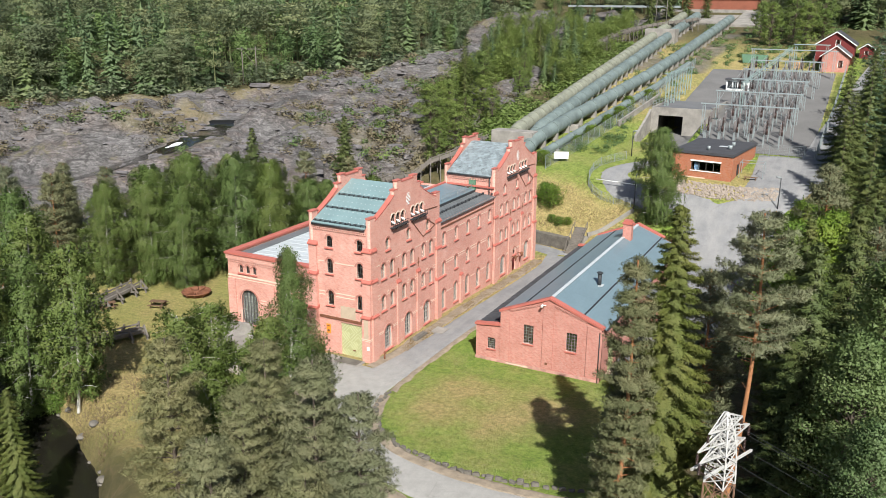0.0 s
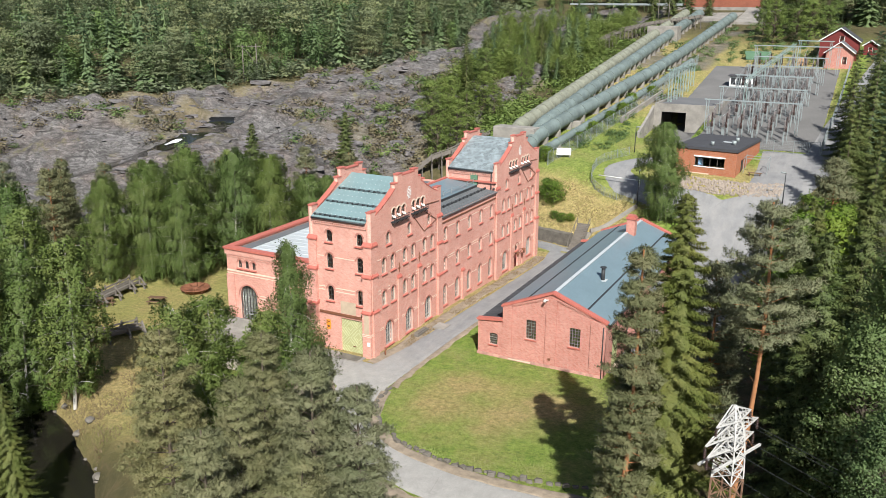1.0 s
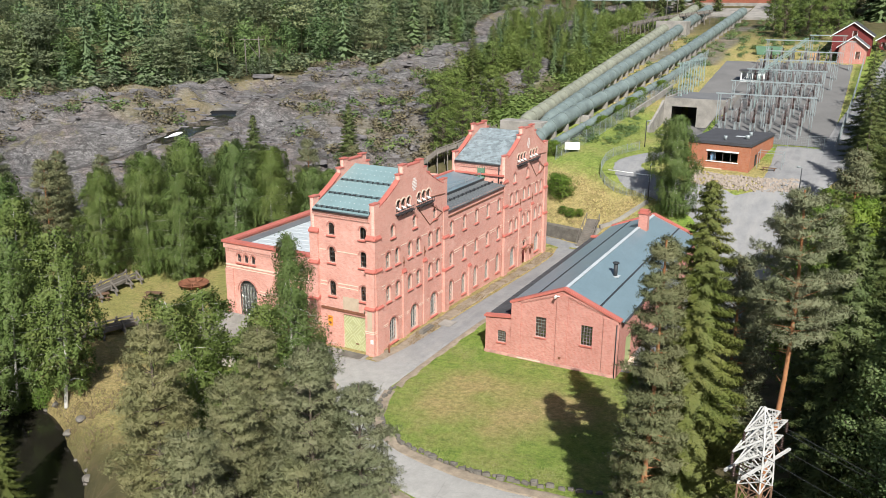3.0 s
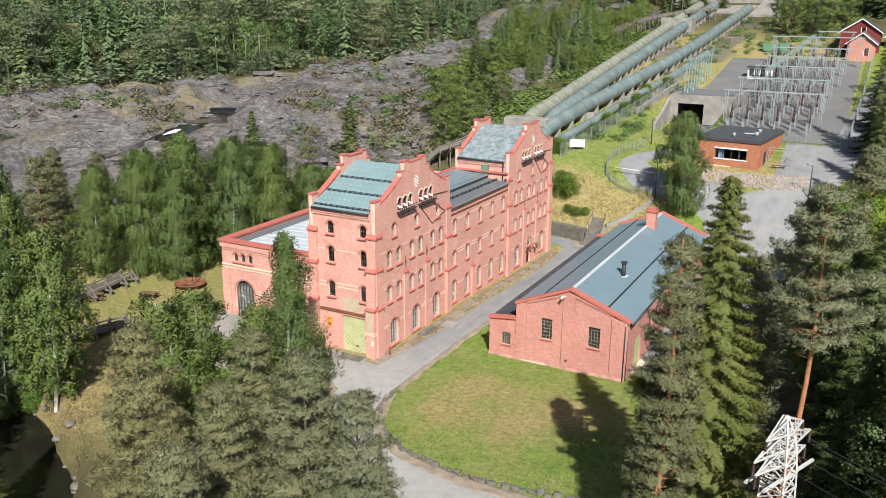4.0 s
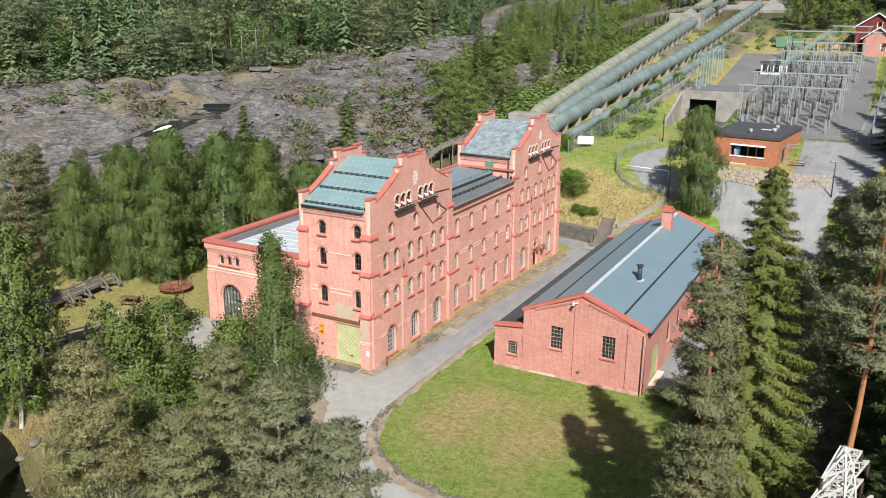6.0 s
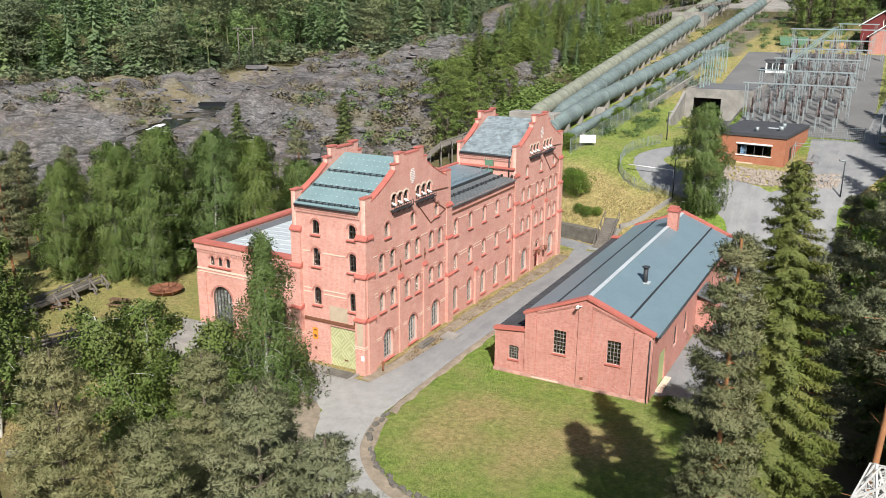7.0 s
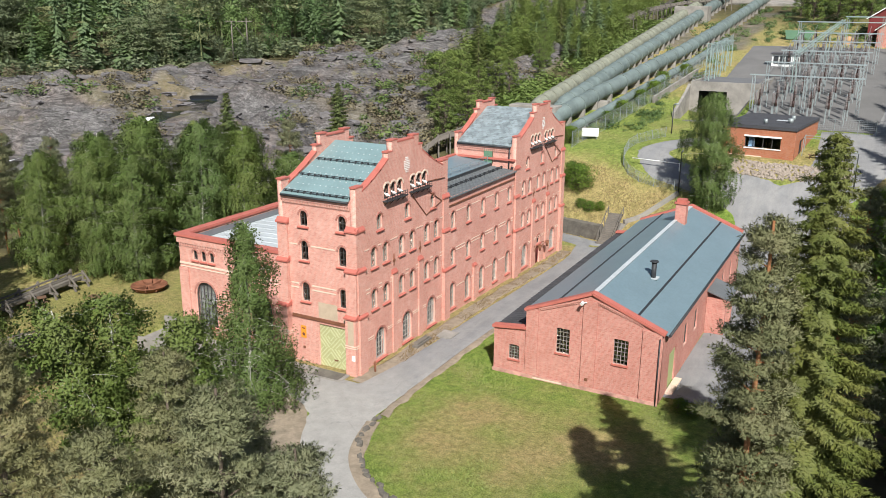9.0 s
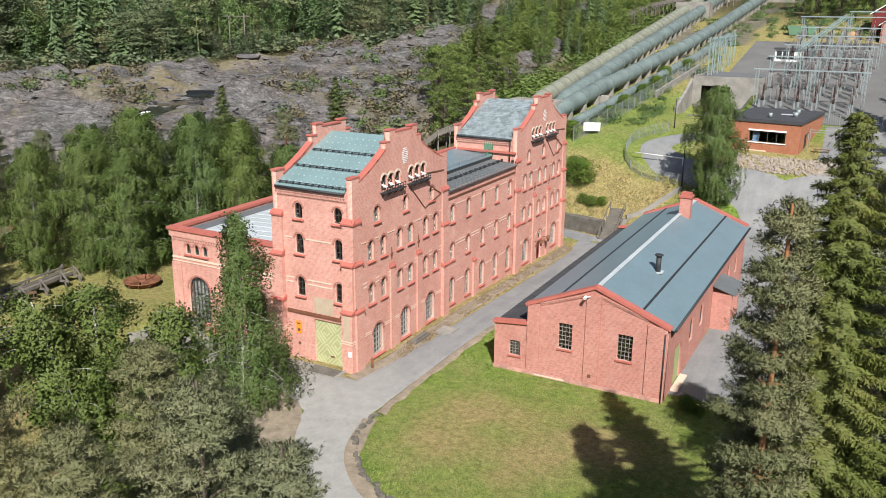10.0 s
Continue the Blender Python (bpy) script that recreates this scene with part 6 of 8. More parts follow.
def scatter(seed, count, u0, u1, s0, s1, keep, h0, h1):
    """Places spread over the land by the slope's own axes, where keep allows."""
    rng = np.random.default_rng(seed)
    out = []
    while len(out) < count:
        u, s = rng.uniform(u0, u1), s0 + (s1 - s0) * rng.uniform(0, 1) ** 1.4
        x, y = u * 0.879 - 0.477 * s, u * 0.477 + 0.879 * s
        if keep(x, y, rng):
            out.append((x, y, rng.uniform(h0, h1)))
    return out


def grove(x, y):
    """Where birches stand together among the conifers."""
    return float(lumps(x, y, 24, 51)) + 0.4 * float(lumps(x, y, 9, 52))


def in_woods(x, y, rng):
    s = -0.477 * x + 0.879 * y
    edge = float(wood_edge(x, y)) + 5
    if x > 8 and y > 206 and x < 60:
        return True
    return s > edge and (x < -34 or y > 243)


SP, PI, BI = [([far_kind(i + k, kind) for i in range(5)], [far_kind(i + k, kind, 0.5) for i in range(5)]) for k, kind in ((0, "spruce"), (10, "pine"), (20, "birch"))]
SH = ([far_kind(i + 30, "shrub") for i in range(5)],) * 2
MIXED = ([far_kind(i + 40, ("spruce", "pine")[i % 2], 0.6) for i in range(6)],) * 2
BANK = (PI[0] + BI[0], PI[1] + BI[1])
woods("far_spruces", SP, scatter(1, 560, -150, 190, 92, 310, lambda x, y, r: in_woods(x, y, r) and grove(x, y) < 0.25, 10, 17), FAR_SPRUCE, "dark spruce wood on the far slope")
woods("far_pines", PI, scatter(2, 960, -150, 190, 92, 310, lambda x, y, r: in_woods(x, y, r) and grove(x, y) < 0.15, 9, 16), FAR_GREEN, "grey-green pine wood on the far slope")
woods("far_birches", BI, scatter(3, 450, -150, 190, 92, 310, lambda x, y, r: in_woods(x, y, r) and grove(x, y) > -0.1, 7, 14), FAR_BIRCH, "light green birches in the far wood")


def crags(count):
    """Loose angular rocks on the bare slope, as one mesh."""
    rng = np.random.default_rng(6)
    bm = slab(-0.8, 0.8, -0.8, 0.8, -0.8, 0.8)
    bmesh.ops.bevel(bm, geom=bm.verts[:], offset=0.55, affect="VERTICES")
    bmesh.ops.triangulate(bm, faces=bm.faces[:])
    bm.verts.ensure_lookup_table()
    bm.verts.index_update()
    v0 = np.array([v.co[:] for v in bm.verts])
    f0 = np.array([[v.index for v in f.verts] for f in bm.faces])
    bm.free()
    vs, fs, base = [], [], 0
    while len(vs) < count:
        u, s = rng.uniform(-80, 75), rng.uniform(44, 170)
        x, y = u * 0.879 - 0.477 * s, u * 0.477 + 0.879 * s
        if float(rockiness(x, y)) < 0.35 or float(lumps(x, y, 10, 41)) < rng.uniform(-0.6, 0.5):
            continue
        r = 0.22 + 0.8 * rng.uniform() ** 3
        v = v0 * (1 + rng.normal(0, 0.14, (len(v0), 1))) * np.array([r * rng.uniform(1.0, 2.6), r * rng.uniform(0.7, 1.3), r * rng.uniform(0.3, 0.6)])
        a = rng.normal(0.4, 0.5)
        c, k = math.cos(a), math.sin(a)
        v = np.stack([v[:, 0] * c - v[:, 1] * k + x, v[:, 0] * k + v[:, 1] * c + y, v[:, 2] + float(height(x, y)) - 0.1 * r], 1)
        vs.append(v), fs.append(f0 + base)
        base += len(v0)
    me = sheet("rock_rubble", np.concatenate(vs), np.concatenate(fs))
    me.polygons.foreach_set("use_smooth", np.zeros(len(me.polygons), bool))
    solid("rock_rubble", me, CRAG, "angular grey rocks on the bare slope", "rocks", kind="stuff")


CRAG = plain("dark grey crag", (0.13, 0.12, 0.12), 0.95, 0.5, 0.5, 4, 0.6)
crags(1700)


def on_rock(x, y, rng):
    if x > -46 and 46 < y < 95 and x < -26:
        return True
    return float(rockiness(x, y)) > 0.4 and float(lumps(x, y, 14, 31)) > 0.1 and rng.uniform() < 0.7


woods("rock_scrub", SH, scatter(4, 170, -70, 70, 44, 160, on_rock, 1.2, 3.2), FAR_BIRCH, "low green scrub on the rocks")
woods("dry_brush", SH, scatter(5, 480, -70, 75, 44, 165, on_rock, 0.9, 3.0), DRY_TWIG, "dry brown brush on the rocks")


def wood_fringe(x, y, rng):
    s = -0.477 * x + 0.879 * y
    return x < -36 and float(wood_edge(x, y)) + 3 < s < float(wood_edge(x, y)) + 17


woods("wood_fringe", (SH[0] + BI[1],) * 2, scatter(12, 300, -130, 40, 88, 260, wood_fringe, 2.2, 5.5), FAR_GREEN, "low shrubs and young trees at the wood's edge", 1.4)


def by_pipes(x, y, rng):
    return -37 - 0.34 * max(0.0, y - 90) < x < -23 - 0.12 * max(0.0, y - 140) and 84 < y < 215 and float(lumps(x, y, 11, 33)) > -0.25


woods("slope_birches", BI, scatter(6, 250, -30, 120, 75, 215, by_pipes, 3.5, 7.5), HILL_GREEN, "young birches beside the pipe line", 1.5)
def beside_pipes(x, y, rng):
    return -27 < x < -19.9 and 74 < y < 205 and float(lumps(x, y, 6, 35)) > -0.5


woods("pipe_scrub", SH, scatter(14, 260, 0, 130, 70, 200, beside_pipes, 1.4, 3.4), HILL_GREEN, "light green scrub along the upper side of the pipes", 1.3)
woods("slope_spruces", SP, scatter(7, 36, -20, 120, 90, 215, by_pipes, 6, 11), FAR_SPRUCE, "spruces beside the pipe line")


def east(x, y, rng):
    return 39 + max(0.0, (y - 118) * 0.1) < x < 110 and 42 < y < 215


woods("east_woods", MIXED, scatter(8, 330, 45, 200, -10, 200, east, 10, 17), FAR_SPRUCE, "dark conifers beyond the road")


def bank(x, y, rng):
    s = -0.477 * x + 0.879 * y
    return -40 < x < -16 and -60 < y < -34


woods("river_woods", BANK, scatter(9, 60, -90, 20, -50, 75, bank, 8, 14), FAR_GREEN, "mixed wood along the river bank")


def rough(x, y, rng):
    return (-20 < x < -8 and 76 < y < 175 and min(abs(x + 17.4), abs(x + 13.8), abs(x + 10 - 0.06 * (y - 75))) > 1.6) or (-9 < x < 1.5 and 74 < y < 212 and min(abs(x + 8.5 - 0.05 * (y - 90)), 9) > 1.2) or (3 < x < 30 and 150 < y < 212)


woods("rough_scrub", SH, scatter(10, 430, 15, 160, 60, 215, rough, 0.7, 2.2), FAR_BIRCH, "low green scrub beside the pipes and the yard")

# ---- pipes, switchyard, other buildings ----
def penstock(points, radius, material, label, step):
    top = thing("penstock", label=label, category="pipe", group="penstocks on the slope")
    line = [Vector((x, y, float(height(x, y)) + up)) for x, y, up in points]
    for a, b in zip(line, line[1:]):
        part("pipe", rod(bmesh.new(), a, b + (b - a).normalized() * 0.3, radius, radius, 20, caps=False), material, top)
    for a, b in zip(line, line[1:]):
        n = max(2, int((b - a).length / step))
        d = (b - a).normalized()
        for i in range(n):
            p = a + (b - a) * ((i + 0.5) / n)
            part("flange", rod(bmesh.new(), p - d * 0.09, p + d * 0.09, radius + 0.1, radius + 0.1, 20), material, top)
            if i % 2 == 0 or step > 4:
                z = float(height(p.x, p.y)) - 0.4
                bm = slab(-radius * 0.9, radius * 0.9, -0.35, 0.35, z - p.z, -radius * 0.55)
                bm.transform(Matrix.Translation(p))
                part("saddle", bm, CONCRETE, top)
    return top


penstock([(-16.4, 50, 2.6), (-17.2, 78, 2.0), (-17.4, 110, 2.0), (-17.5, 145, 2.0), (-17.8, 178, 2.0), (-17.9, 215, 2.0)], 1.3, PIPE_OLD, "old grey-green timber-stave penstock with iron hoops", 3.2)
penstock([(-12.6, 50, 2.6), (-13.6, 80, 2.0), (-13.9, 110, 2.0), (-13.8, 145, 2.0), (-13.8, 178, 2.0), (-13.6, 215, 2.0)], 1.3, PIPE, "green painted steel penstock on concrete saddles", 4.2)
penstock([(-12.4, 55, 2.2), (-11.9, 72.3, 2.0), (-10.8, 88, 2.0), (-9.2, 100.2, 2.0), (-7.8, 114, 2.0), (-6.2, 128, 2.0), (-4.6, 154, 2.0), (-4.1, 168.5, 2.0), (-3.4, 186.6, 2.0), (-2.6, 210, 2.0)], 1.25, PIPE, "green painted steel penstock on concrete saddles", 4.2)
penstock([(-9.4, 64, 1.0), (-8.7, 70, 1.0), (-7.1, 83.2, 1.0), (-5.8, 97.2, 1.0), (-4.4, 108.3, 1.0), (-2.9, 121.3, 1.0), (-1.2, 146, 1.0)], 0.7, PIPE, "narrow green steel pipe beside the penstocks", 8.0)


def block(name, x0, x1, y0, y1, rise, mat, label, category="concrete block"):
    z = [float(height(x, y)) for x in (x0, x1) for y in (y0, y1)]
    bm = slab(x0, x1, y0, y1, min(z) - 1, max(z) + rise)
    bmesh.ops.bevel(bm, geom=bm.edges[:], offset=0.06, segments=1, affect="EDGES")
    return solid(name, bm, mat, label, category)


block("anchor_block", -19.2, -11.6, 70.5, 73.5, 3.4, CONCRETE, "stained concrete anchor block round the pipes")
block("anchor_block", -20.2, -11.8, 177, 182, 3.4, CONCRETE, "stained concrete anchor block at the top of the pipes")
block("anchor_block", -12.0, -8.6, 86.5, 88, 1.0, CONCRETE, "low concrete pier under the pipe")


def mesh_fence(points, tall, label, group):
    """A wire fence: posts, rails and a net of wires."""
    top = thing("wire_fence", label=label, category="fence", group=group)
    line = spline(points, 2.5)
    ps = [Vector((x, y, float(height(x, y)) - 0.1)) for x, y in line]
    for p in ps:
        part("fence_post", rod(bmesh.new(), p, p + Vector((0, 0, tall + 0.1)), 0.045, n=6), STEEL, top)
    bm = bmesh.new()
    for a, b in zip(ps, ps[1:]):
        for k in range(9):
            z = 0.15 + (tall - 0.15) * k / 8
            w = 0.03 if k in (0, 8) else 0.016
            beam(bm, a + Vector((0, 0, z)), b + Vector((0, 0, z)), w, w)
        for k in range(9):
            q = a + (b - a) * (k / 9)
            beam(bm, q + Vector((0, 0, 0.15)), q + Vector((0, 0, tall)), 0.014, 0.014)
    part("wire_net", bm, STEEL, top)


mesh_fence([(-6.6, 64.5), (-4.55, 77), (-3.3, 89.6), (-1.75, 103.6), (-1.2, 115), (0, 148)], 2.3, "galvanised wire mesh fence along the pipes", "wire fences")
mesh_fence([(12, 57.2), (7.0, 58.0), (3.0, 59.8), (1.4, 63.0), (1.6, 68.5), (4.5, 73)], 1.4, "low wire fence along the bend of the road", "wire fences")
mesh_fence([(23.5, 80), (29, 80.5), (32.8, 81)], 2.2, "green wire gate fence of the switchyard", "wire fences")
mesh_fence([(33, 81), (33.4, 110), (33.4, 146)], 2.2, "wire fence along the switchyard", "wire fences")

bm = bmesh.new()
for k in range(9):
    xa, ya, xb, yb = -2.9 + k * 0.22, 92.0 + k * 2.6, -2.9 + (k + 1) * 0.22, 92.0 + (k + 1) * 2.6
    beam(bm, (xa + 0.5, ya, float(height(xa, ya)) - 0.2), (xb + 0.5, yb, float(height(xb, yb)) - 0.2), 0.35, 2.6)
solid("retaining_wall", bm, CONCRETE, "pale concrete wall below the pipe fence", "wall", kind="structure")

DECK_GREY = plain("dark deck asphalt", (0.125, 0.125, 0.128), 0.95, 0.2, 0.25, 8, 0.3)
STEEL_PALE = plain("bright galvanised steel", (0.27, 0.31, 0.315), 0.5, 0.12, 1, 8, 0.05, 0.2)
# concrete bunker with a flat deck
BUNKER = thing("concrete_bunker", label="weathered concrete bunker with a dark opening and a flat deck", category="building")
bz = 12.45
me = pierced([(2.2, bz - 4.5), (13.4, bz - 4.5), (13.4, bz + 2.9), (2.2, bz + 2.9)], [[(3.6, bz - 2.3), (8.2, bz - 2.3), (8.2, bz + 1.35), (3.6, bz + 1.35)]], 0.5)
me.transform(facing_s(98, 0.5))
part("front_wall", me, CONCRETE, BUNKER)
part("side_wall", slab(2.2, 2.7, 98.5, 126, bz - 4, bz + 2.9), CONCRETE, BUNKER)
part("side_wall", slab(12.9, 13.4, 98.5, 116, bz - 1.5, bz + 2.9), CONCRETE, BUNKER)
part("deck", slab(2.7, 12.9, 98.5, 124, bz + 2.3, bz + 2.6), DECK_GREY, BUNKER, "grey asphalt deck")
part("wing_wall", prism(bmesh.new(), [(88, bz - 4), (98, bz - 4), (98, bz + 2.4), (95.5, bz + 1.2), (88, bz - 1.4)], "x", 1.75, 2.2), CONCRETE, BUNKER)
part("bunker_floor", slab(2.7, 12.9, 98.5, 112, bz - 2.9, bz - 2.6), DECK_GREY, BUNKER)
part("back_wall", slab(2.7, 12.9, 111.6, 112, bz - 2.6, bz + 2.3), CONCRETE, BUNKER)
bm = bmesh.new()
for i in range(12):
    beam(bm, (2.4, 98.2 + i * 2.4, bz + 2.9), (2.4, 98.2 + i * 2.4, bz + 3.9), 0.05, 0.05)
for z in (3.4, 3.9):
    beam(bm, (2.4, 98.2, bz + z), (2.4, 125, bz + z), 0.05, 0.05)
part("railing", bm, STEEL, BUNKER)


def lattice_post(bm, x, y, z0, z1, w, b=0.07):
    n = max(2, int((z1 - z0) / (w * 1.8)))
    cs = [(x + sx * w / 2, y + sy * w / 2) for sx, sy in ((-1, -1), (1, -1), (1, 1), (-1, 1))]
    for cx, cy in cs:
        beam(bm, (cx, cy, z0), (cx, cy, z1), b, b)
    for i in range(n):
        za, zb = z0 + (z1 - z0) * i / n, z0 + (z1 - z0) * (i + 1) / n
        for k in range(4):
            a, c = cs[k], cs[(k + 1) % 4]
            if i % 2:
                a, c = c, a
            beam(bm, (*a, za), (*c, zb), b * 0.6, b * 0.6)
    return bm


def gantry(x0, x1, y, h, material, label, posts=2):
    """Lattice posts that carry a beam across the yard."""
    z = float(height((x0 + x1) / 2, y))
    if 98 < y < 124 and x1 < 13:
        z = bz + 2.6
    top = thing("gantry", (0, 0, 0), label=label, category="gantry", group="switchyard gantries")
    for i in range(posts):
        x = x0 + (x1 - x0) * i / (posts - 1)
        part("post", lattice_post(bmesh.new(), x, y, z - 0.5, z + h, 0.42, 0.055), material, top)
    bm = beam(bmesh.new(), (x0 - 0.6, y, z + h + 0.02), (x1 + 0.6, y, z + h + 0.02), 0.2, 0.2)
    part("beam", bm, material, top)
    return top


for x0, x1, y, h, n in ((13.2, 28.2, 91, 5.5, 3), (13.8, 27.8, 101.3, 5.5, 3), (14.9, 28.0, 112, 5.5, 3), (15.5, 28.8, 121.6, 5.5, 3), (15.5, 29.0, 131, 5.5, 3), (14.0, 31.0, 141, 6.0, 3)):
    gantry(x0, x1, y, h, STEEL_PALE, "galvanised lattice gantry of the switchyard", n)


def long_beam(x, x1, y0, y1, up):
    """A lattice beam that runs the length of the yard on its own posts."""
    top = thing("gantry", label="pale green lattice beam along the switchyard", category="gantry", group="switchyard gantries")
    a, b = Vector((x, y0, float(height(x, y0)) + up)), Vector((x1, y1, float(height(x1, y1)) + up))
    bm = bmesh.new()
    for dx in (-0.3, 0.3):
        for dz in (0, 0.6):
            beam(bm, a + Vector((dx, 0, dz)), b + Vector((dx, 0, dz)), 0.055, 0.055)
    n = int((y1 - y0) / 1.0)
    for i in range(n):
        p, q = a.lerp(b, i / n), a.lerp(b, (i + 1) / n)
        for dx in (-0.3, 0.3):
            beam(bm, p + Vector((dx, 0, 0)), q + Vector((dx, 0, 0.6)), 0.035, 0.035)
        beam(bm, p + Vector((-0.3, 0, 0.6)), q + Vector((0.3, 0, 0.6)), 0.035, 0.035)
    part("beam", bm, PALE_GREEN, top)
    for i in range(4):
        p = a.lerp(b, i / 3)
        part("post", lattice_post(bmesh.new(), p.x, p.y, p.z - up - 0.5, p.z, 0.5, 0.06), PALE_GREEN, top)


long_beam(17.6, 22.0, 104, 141, 6.0)
gantry(22.5, 29.0, 147, 6.2, PALE_GREEN, "tall pale green lattice gantry behind the switchyard", 2)
for i in range(5):
    x, y = 3.6, 104 + i * 5.2
    top = thing("lattice_mast", label="slim pale green lattice mast on the concrete deck", category="mast", group="lattice masts")
    part("mast", lattice_post(bmesh.new(), x, y, bz + 2.3, bz + 9.0, 0.6), PALE_GREEN, top)
    part("crossarm", beam(bmesh.new(), (x - 0.8, y, bz + 8.8), (x + 0.8, y, bz + 8.8), 0.1, 0.1), PALE_GREEN, top)
bm = bmesh.new()
for z in (8.6, 8.9):
    beam(bm, (3.6, 103.5, bz + z), (3.6, 125.5, bz + z), 0.08, 0.08)
solid("mast_beam", bm, PALE_GREEN, "pale green beam across the lattice masts", "beam")


PORCELAIN_GREY = plain("grey porcelain", (0.16, 0.14, 0.135), 0.4, 0.2)


def switch_unit():
    """A switch on a steel stand: two brown insulator stacks and a head."""
    top = thing("switch_unit", label="switchgear unit with brown insulators on a steel stand", category="switchgear", group="switchgear units")
    bm = bmesh.new()
    for sx in (-0.45, 0.45):
        beam(bm, (sx, 0, -0.4), (sx, 0, 2.2), 0.12, 0.12)
    beam(bm, (-0.7, 0, 2.2), (0.7, 0, 2.2), 0.14, 0.14)
    part("stand", bm, STEEL, top)
    for sx in (-0.5, 0.5):
        bm = bmesh.new()
        rod(bm, (sx, 0, 2.25), (sx, 0, 4.1), 0.11, 0.09, 8)
        for i in range(7):
            rod(bm, (sx, 0, 2.4 + i * 0.24), (sx, 0, 2.47 + i * 0.24), 0.17, 0.1, 8)
        part("insulator", bm, PORCELAIN_GREY, top)
    bm = beam(bmesh.new(), (-0.7, 0, 4.15), (0.9, 0, 4.35), 0.08, 0.08)
    part("contact_arm", bm, STEEL, top)
    return top


def breaker_unit():
    top = thing("circuit_breaker", label="dark circuit breaker tank with tall brown bushing", category="switchgear", group="circuit breakers")
    bm = bmesh.new()
    for sx, sy in ((-0.3, -0.25), (0.3, -0.25), (0.3, 0.25), (-0.3, 0.25)):
        beam(bm, (sx, sy, -0.4), (sx, sy, 1.5), 0.08, 0.08)
    part("stand", bm, STEEL, top)
    part("tank", rod(bmesh.new(), (0, 0, 1.5), (0, 0, 2.5), 0.22, 0.2, 10), PORCELAIN, top, "dark red-brown tank")
    bm = rod(bmesh.new(), (0, 0, 2.5), (0, 0, 4.0), 0.12, 0.09, 8)
    for i in range(6):
        rod(bm, (0, 0, 2.6 + i * 0.22), (0, 0, 2.67 + i * 0.22), 0.2, 0.12, 8)
    part("bushing", bm, PORCELAIN, top)
    return top


unit_a, unit_b = switch_unit(), breaker_unit()
rng = random.Random(4)
for r in range(22):
    y = 85.5 + r * 2.75
    for i in range(6):
        x = 14.6 + i * 2.45 + rng.uniform(-0.1, 0.1)
        if (r + i // 3) % 5 == 4 or x < 15 and 96 < y < 120:
            continue
        src = unit_b if r % 4 == 1 else unit_a
        copy_thing(src, pose(x, y, float(height(x, y)), 0, 0, 0 if r % 2 else 90))
for p in (unit_a, unit_b):
    drop(p)
bm = bmesh.new()
for i in range(6):
    x = 14.8 + i * 2.45
    for (ya, yb) in ((91, 101.3), (101.3, 112), (112, 121.6), (121.6, 131), (131, 141)):
        za, zb = float(height(x, ya)) + 5.4, float(height(x, yb)) + 5.4
        for k in range(6):
            f, g = k / 6, (k + 1) / 6
            beam(bm, (x, ya + (yb - ya) * f, za + (zb - za) * f - 1.2 * f * (1 - f)), (x, ya + (yb - ya) * g, za + (zb - za) * g - 1.2 * g * (1 - g)), 0.04, 0.04)
solid("busbar_wires", bm, STEEL, "sagging conductors between the gantries", "wire", kind="stuff")

# kiosk, skip and sand behind the deck
kz0 = float(height(13, 126))
KIOSK = thing("kiosk", label="small white kiosk with a dark flat roof on the yard", category="kiosk")
part("body", slab(11.2, 16.0, 125.6, 128.4, kz0 - 1.0, kz0 + 2.2), WHITE, KIOSK)
part("roof", slab(10.9, 16.2, 125.2, 128.7, kz0 + 2.202, kz0 + 2.45), ROOF_DARK, KIOSK, "dark flat roof")
for x in (11.5, 12.6, 13.7):
    part("window", slab(x, x + 0.9, 125.56, 125.598, kz0 + 0.5, kz0 + 1.9), DARK, KIOSK)
SKIP = thing("skip_container", (12.6, 156, float(height(12.6, 156))), 5, "dark green steel container behind the yard", "container")
part("body", prism(bmesh.new(), [(-2.6, 0.0), (2.6, 0.0), (3.0, 1.9), (-3.0, 1.9)], "y", -1.2, 1.2), GREEN_DOOR, SKIP)
for x in (-2.2, -0.8, 0.8, 2.2):
    part("rib", slab(x - 0.06, x + 0.06, -1.27, -1.203, 0.1, 1.85), GREEN_DOOR, SKIP)
bm = bmesh.new()
bmesh.ops.create_cone(bm, cap_ends=True, segments=20, radius1=2.6, radius2=0.25, depth=1.6)
bmesh.ops.subdivide_edges(bm, edges=bm.edges[:], cuts=2, use_grid_fill=True)
for v in bm.verts:
    v.co += Vector((1, 1, 0.6)) * 0.22 * noise.noise(v.co * 0.9)
ob = solid("sand_heap", bm, plain("orange sand", (0.36, 0.22, 0.12), 0.95, 0.3, 1, 9, 0.3), "heap of orange sand behind the yard", "sand heap")
ob.location = (22.7, 153.5, float(height(22.7, 153.5)) + 0.55)

# control house
CONTROL = thing("control_house", label="flat-roofed orange brick control house with a dark fascia", category="building")
kx0, kx1, ky0, ky1, kz = 13.3, 22.4, 66.5, 80.6, 8.35
_corner = Matrix.Translation((kx1, ky0, 0))
CONTROL.matrix_basis = _corner @ Matrix.Rotation(radians(-6), 4, "Z") @ _corner.inverted()
me = pierced([(kx0, kz - 1.5), (kx1, kz - 1.5), (kx1, kz + 3.75), (kx0, kz + 3.75)], [[(kx0 + 2.9, kz + 1.25), (kx1 - 1.7, kz + 1.25), (kx1 - 1.7, kz + 2.65), (kx0 + 2.9, kz + 2.65)]], 0.35)
me.transform(facing_s(ky0, 0.35))
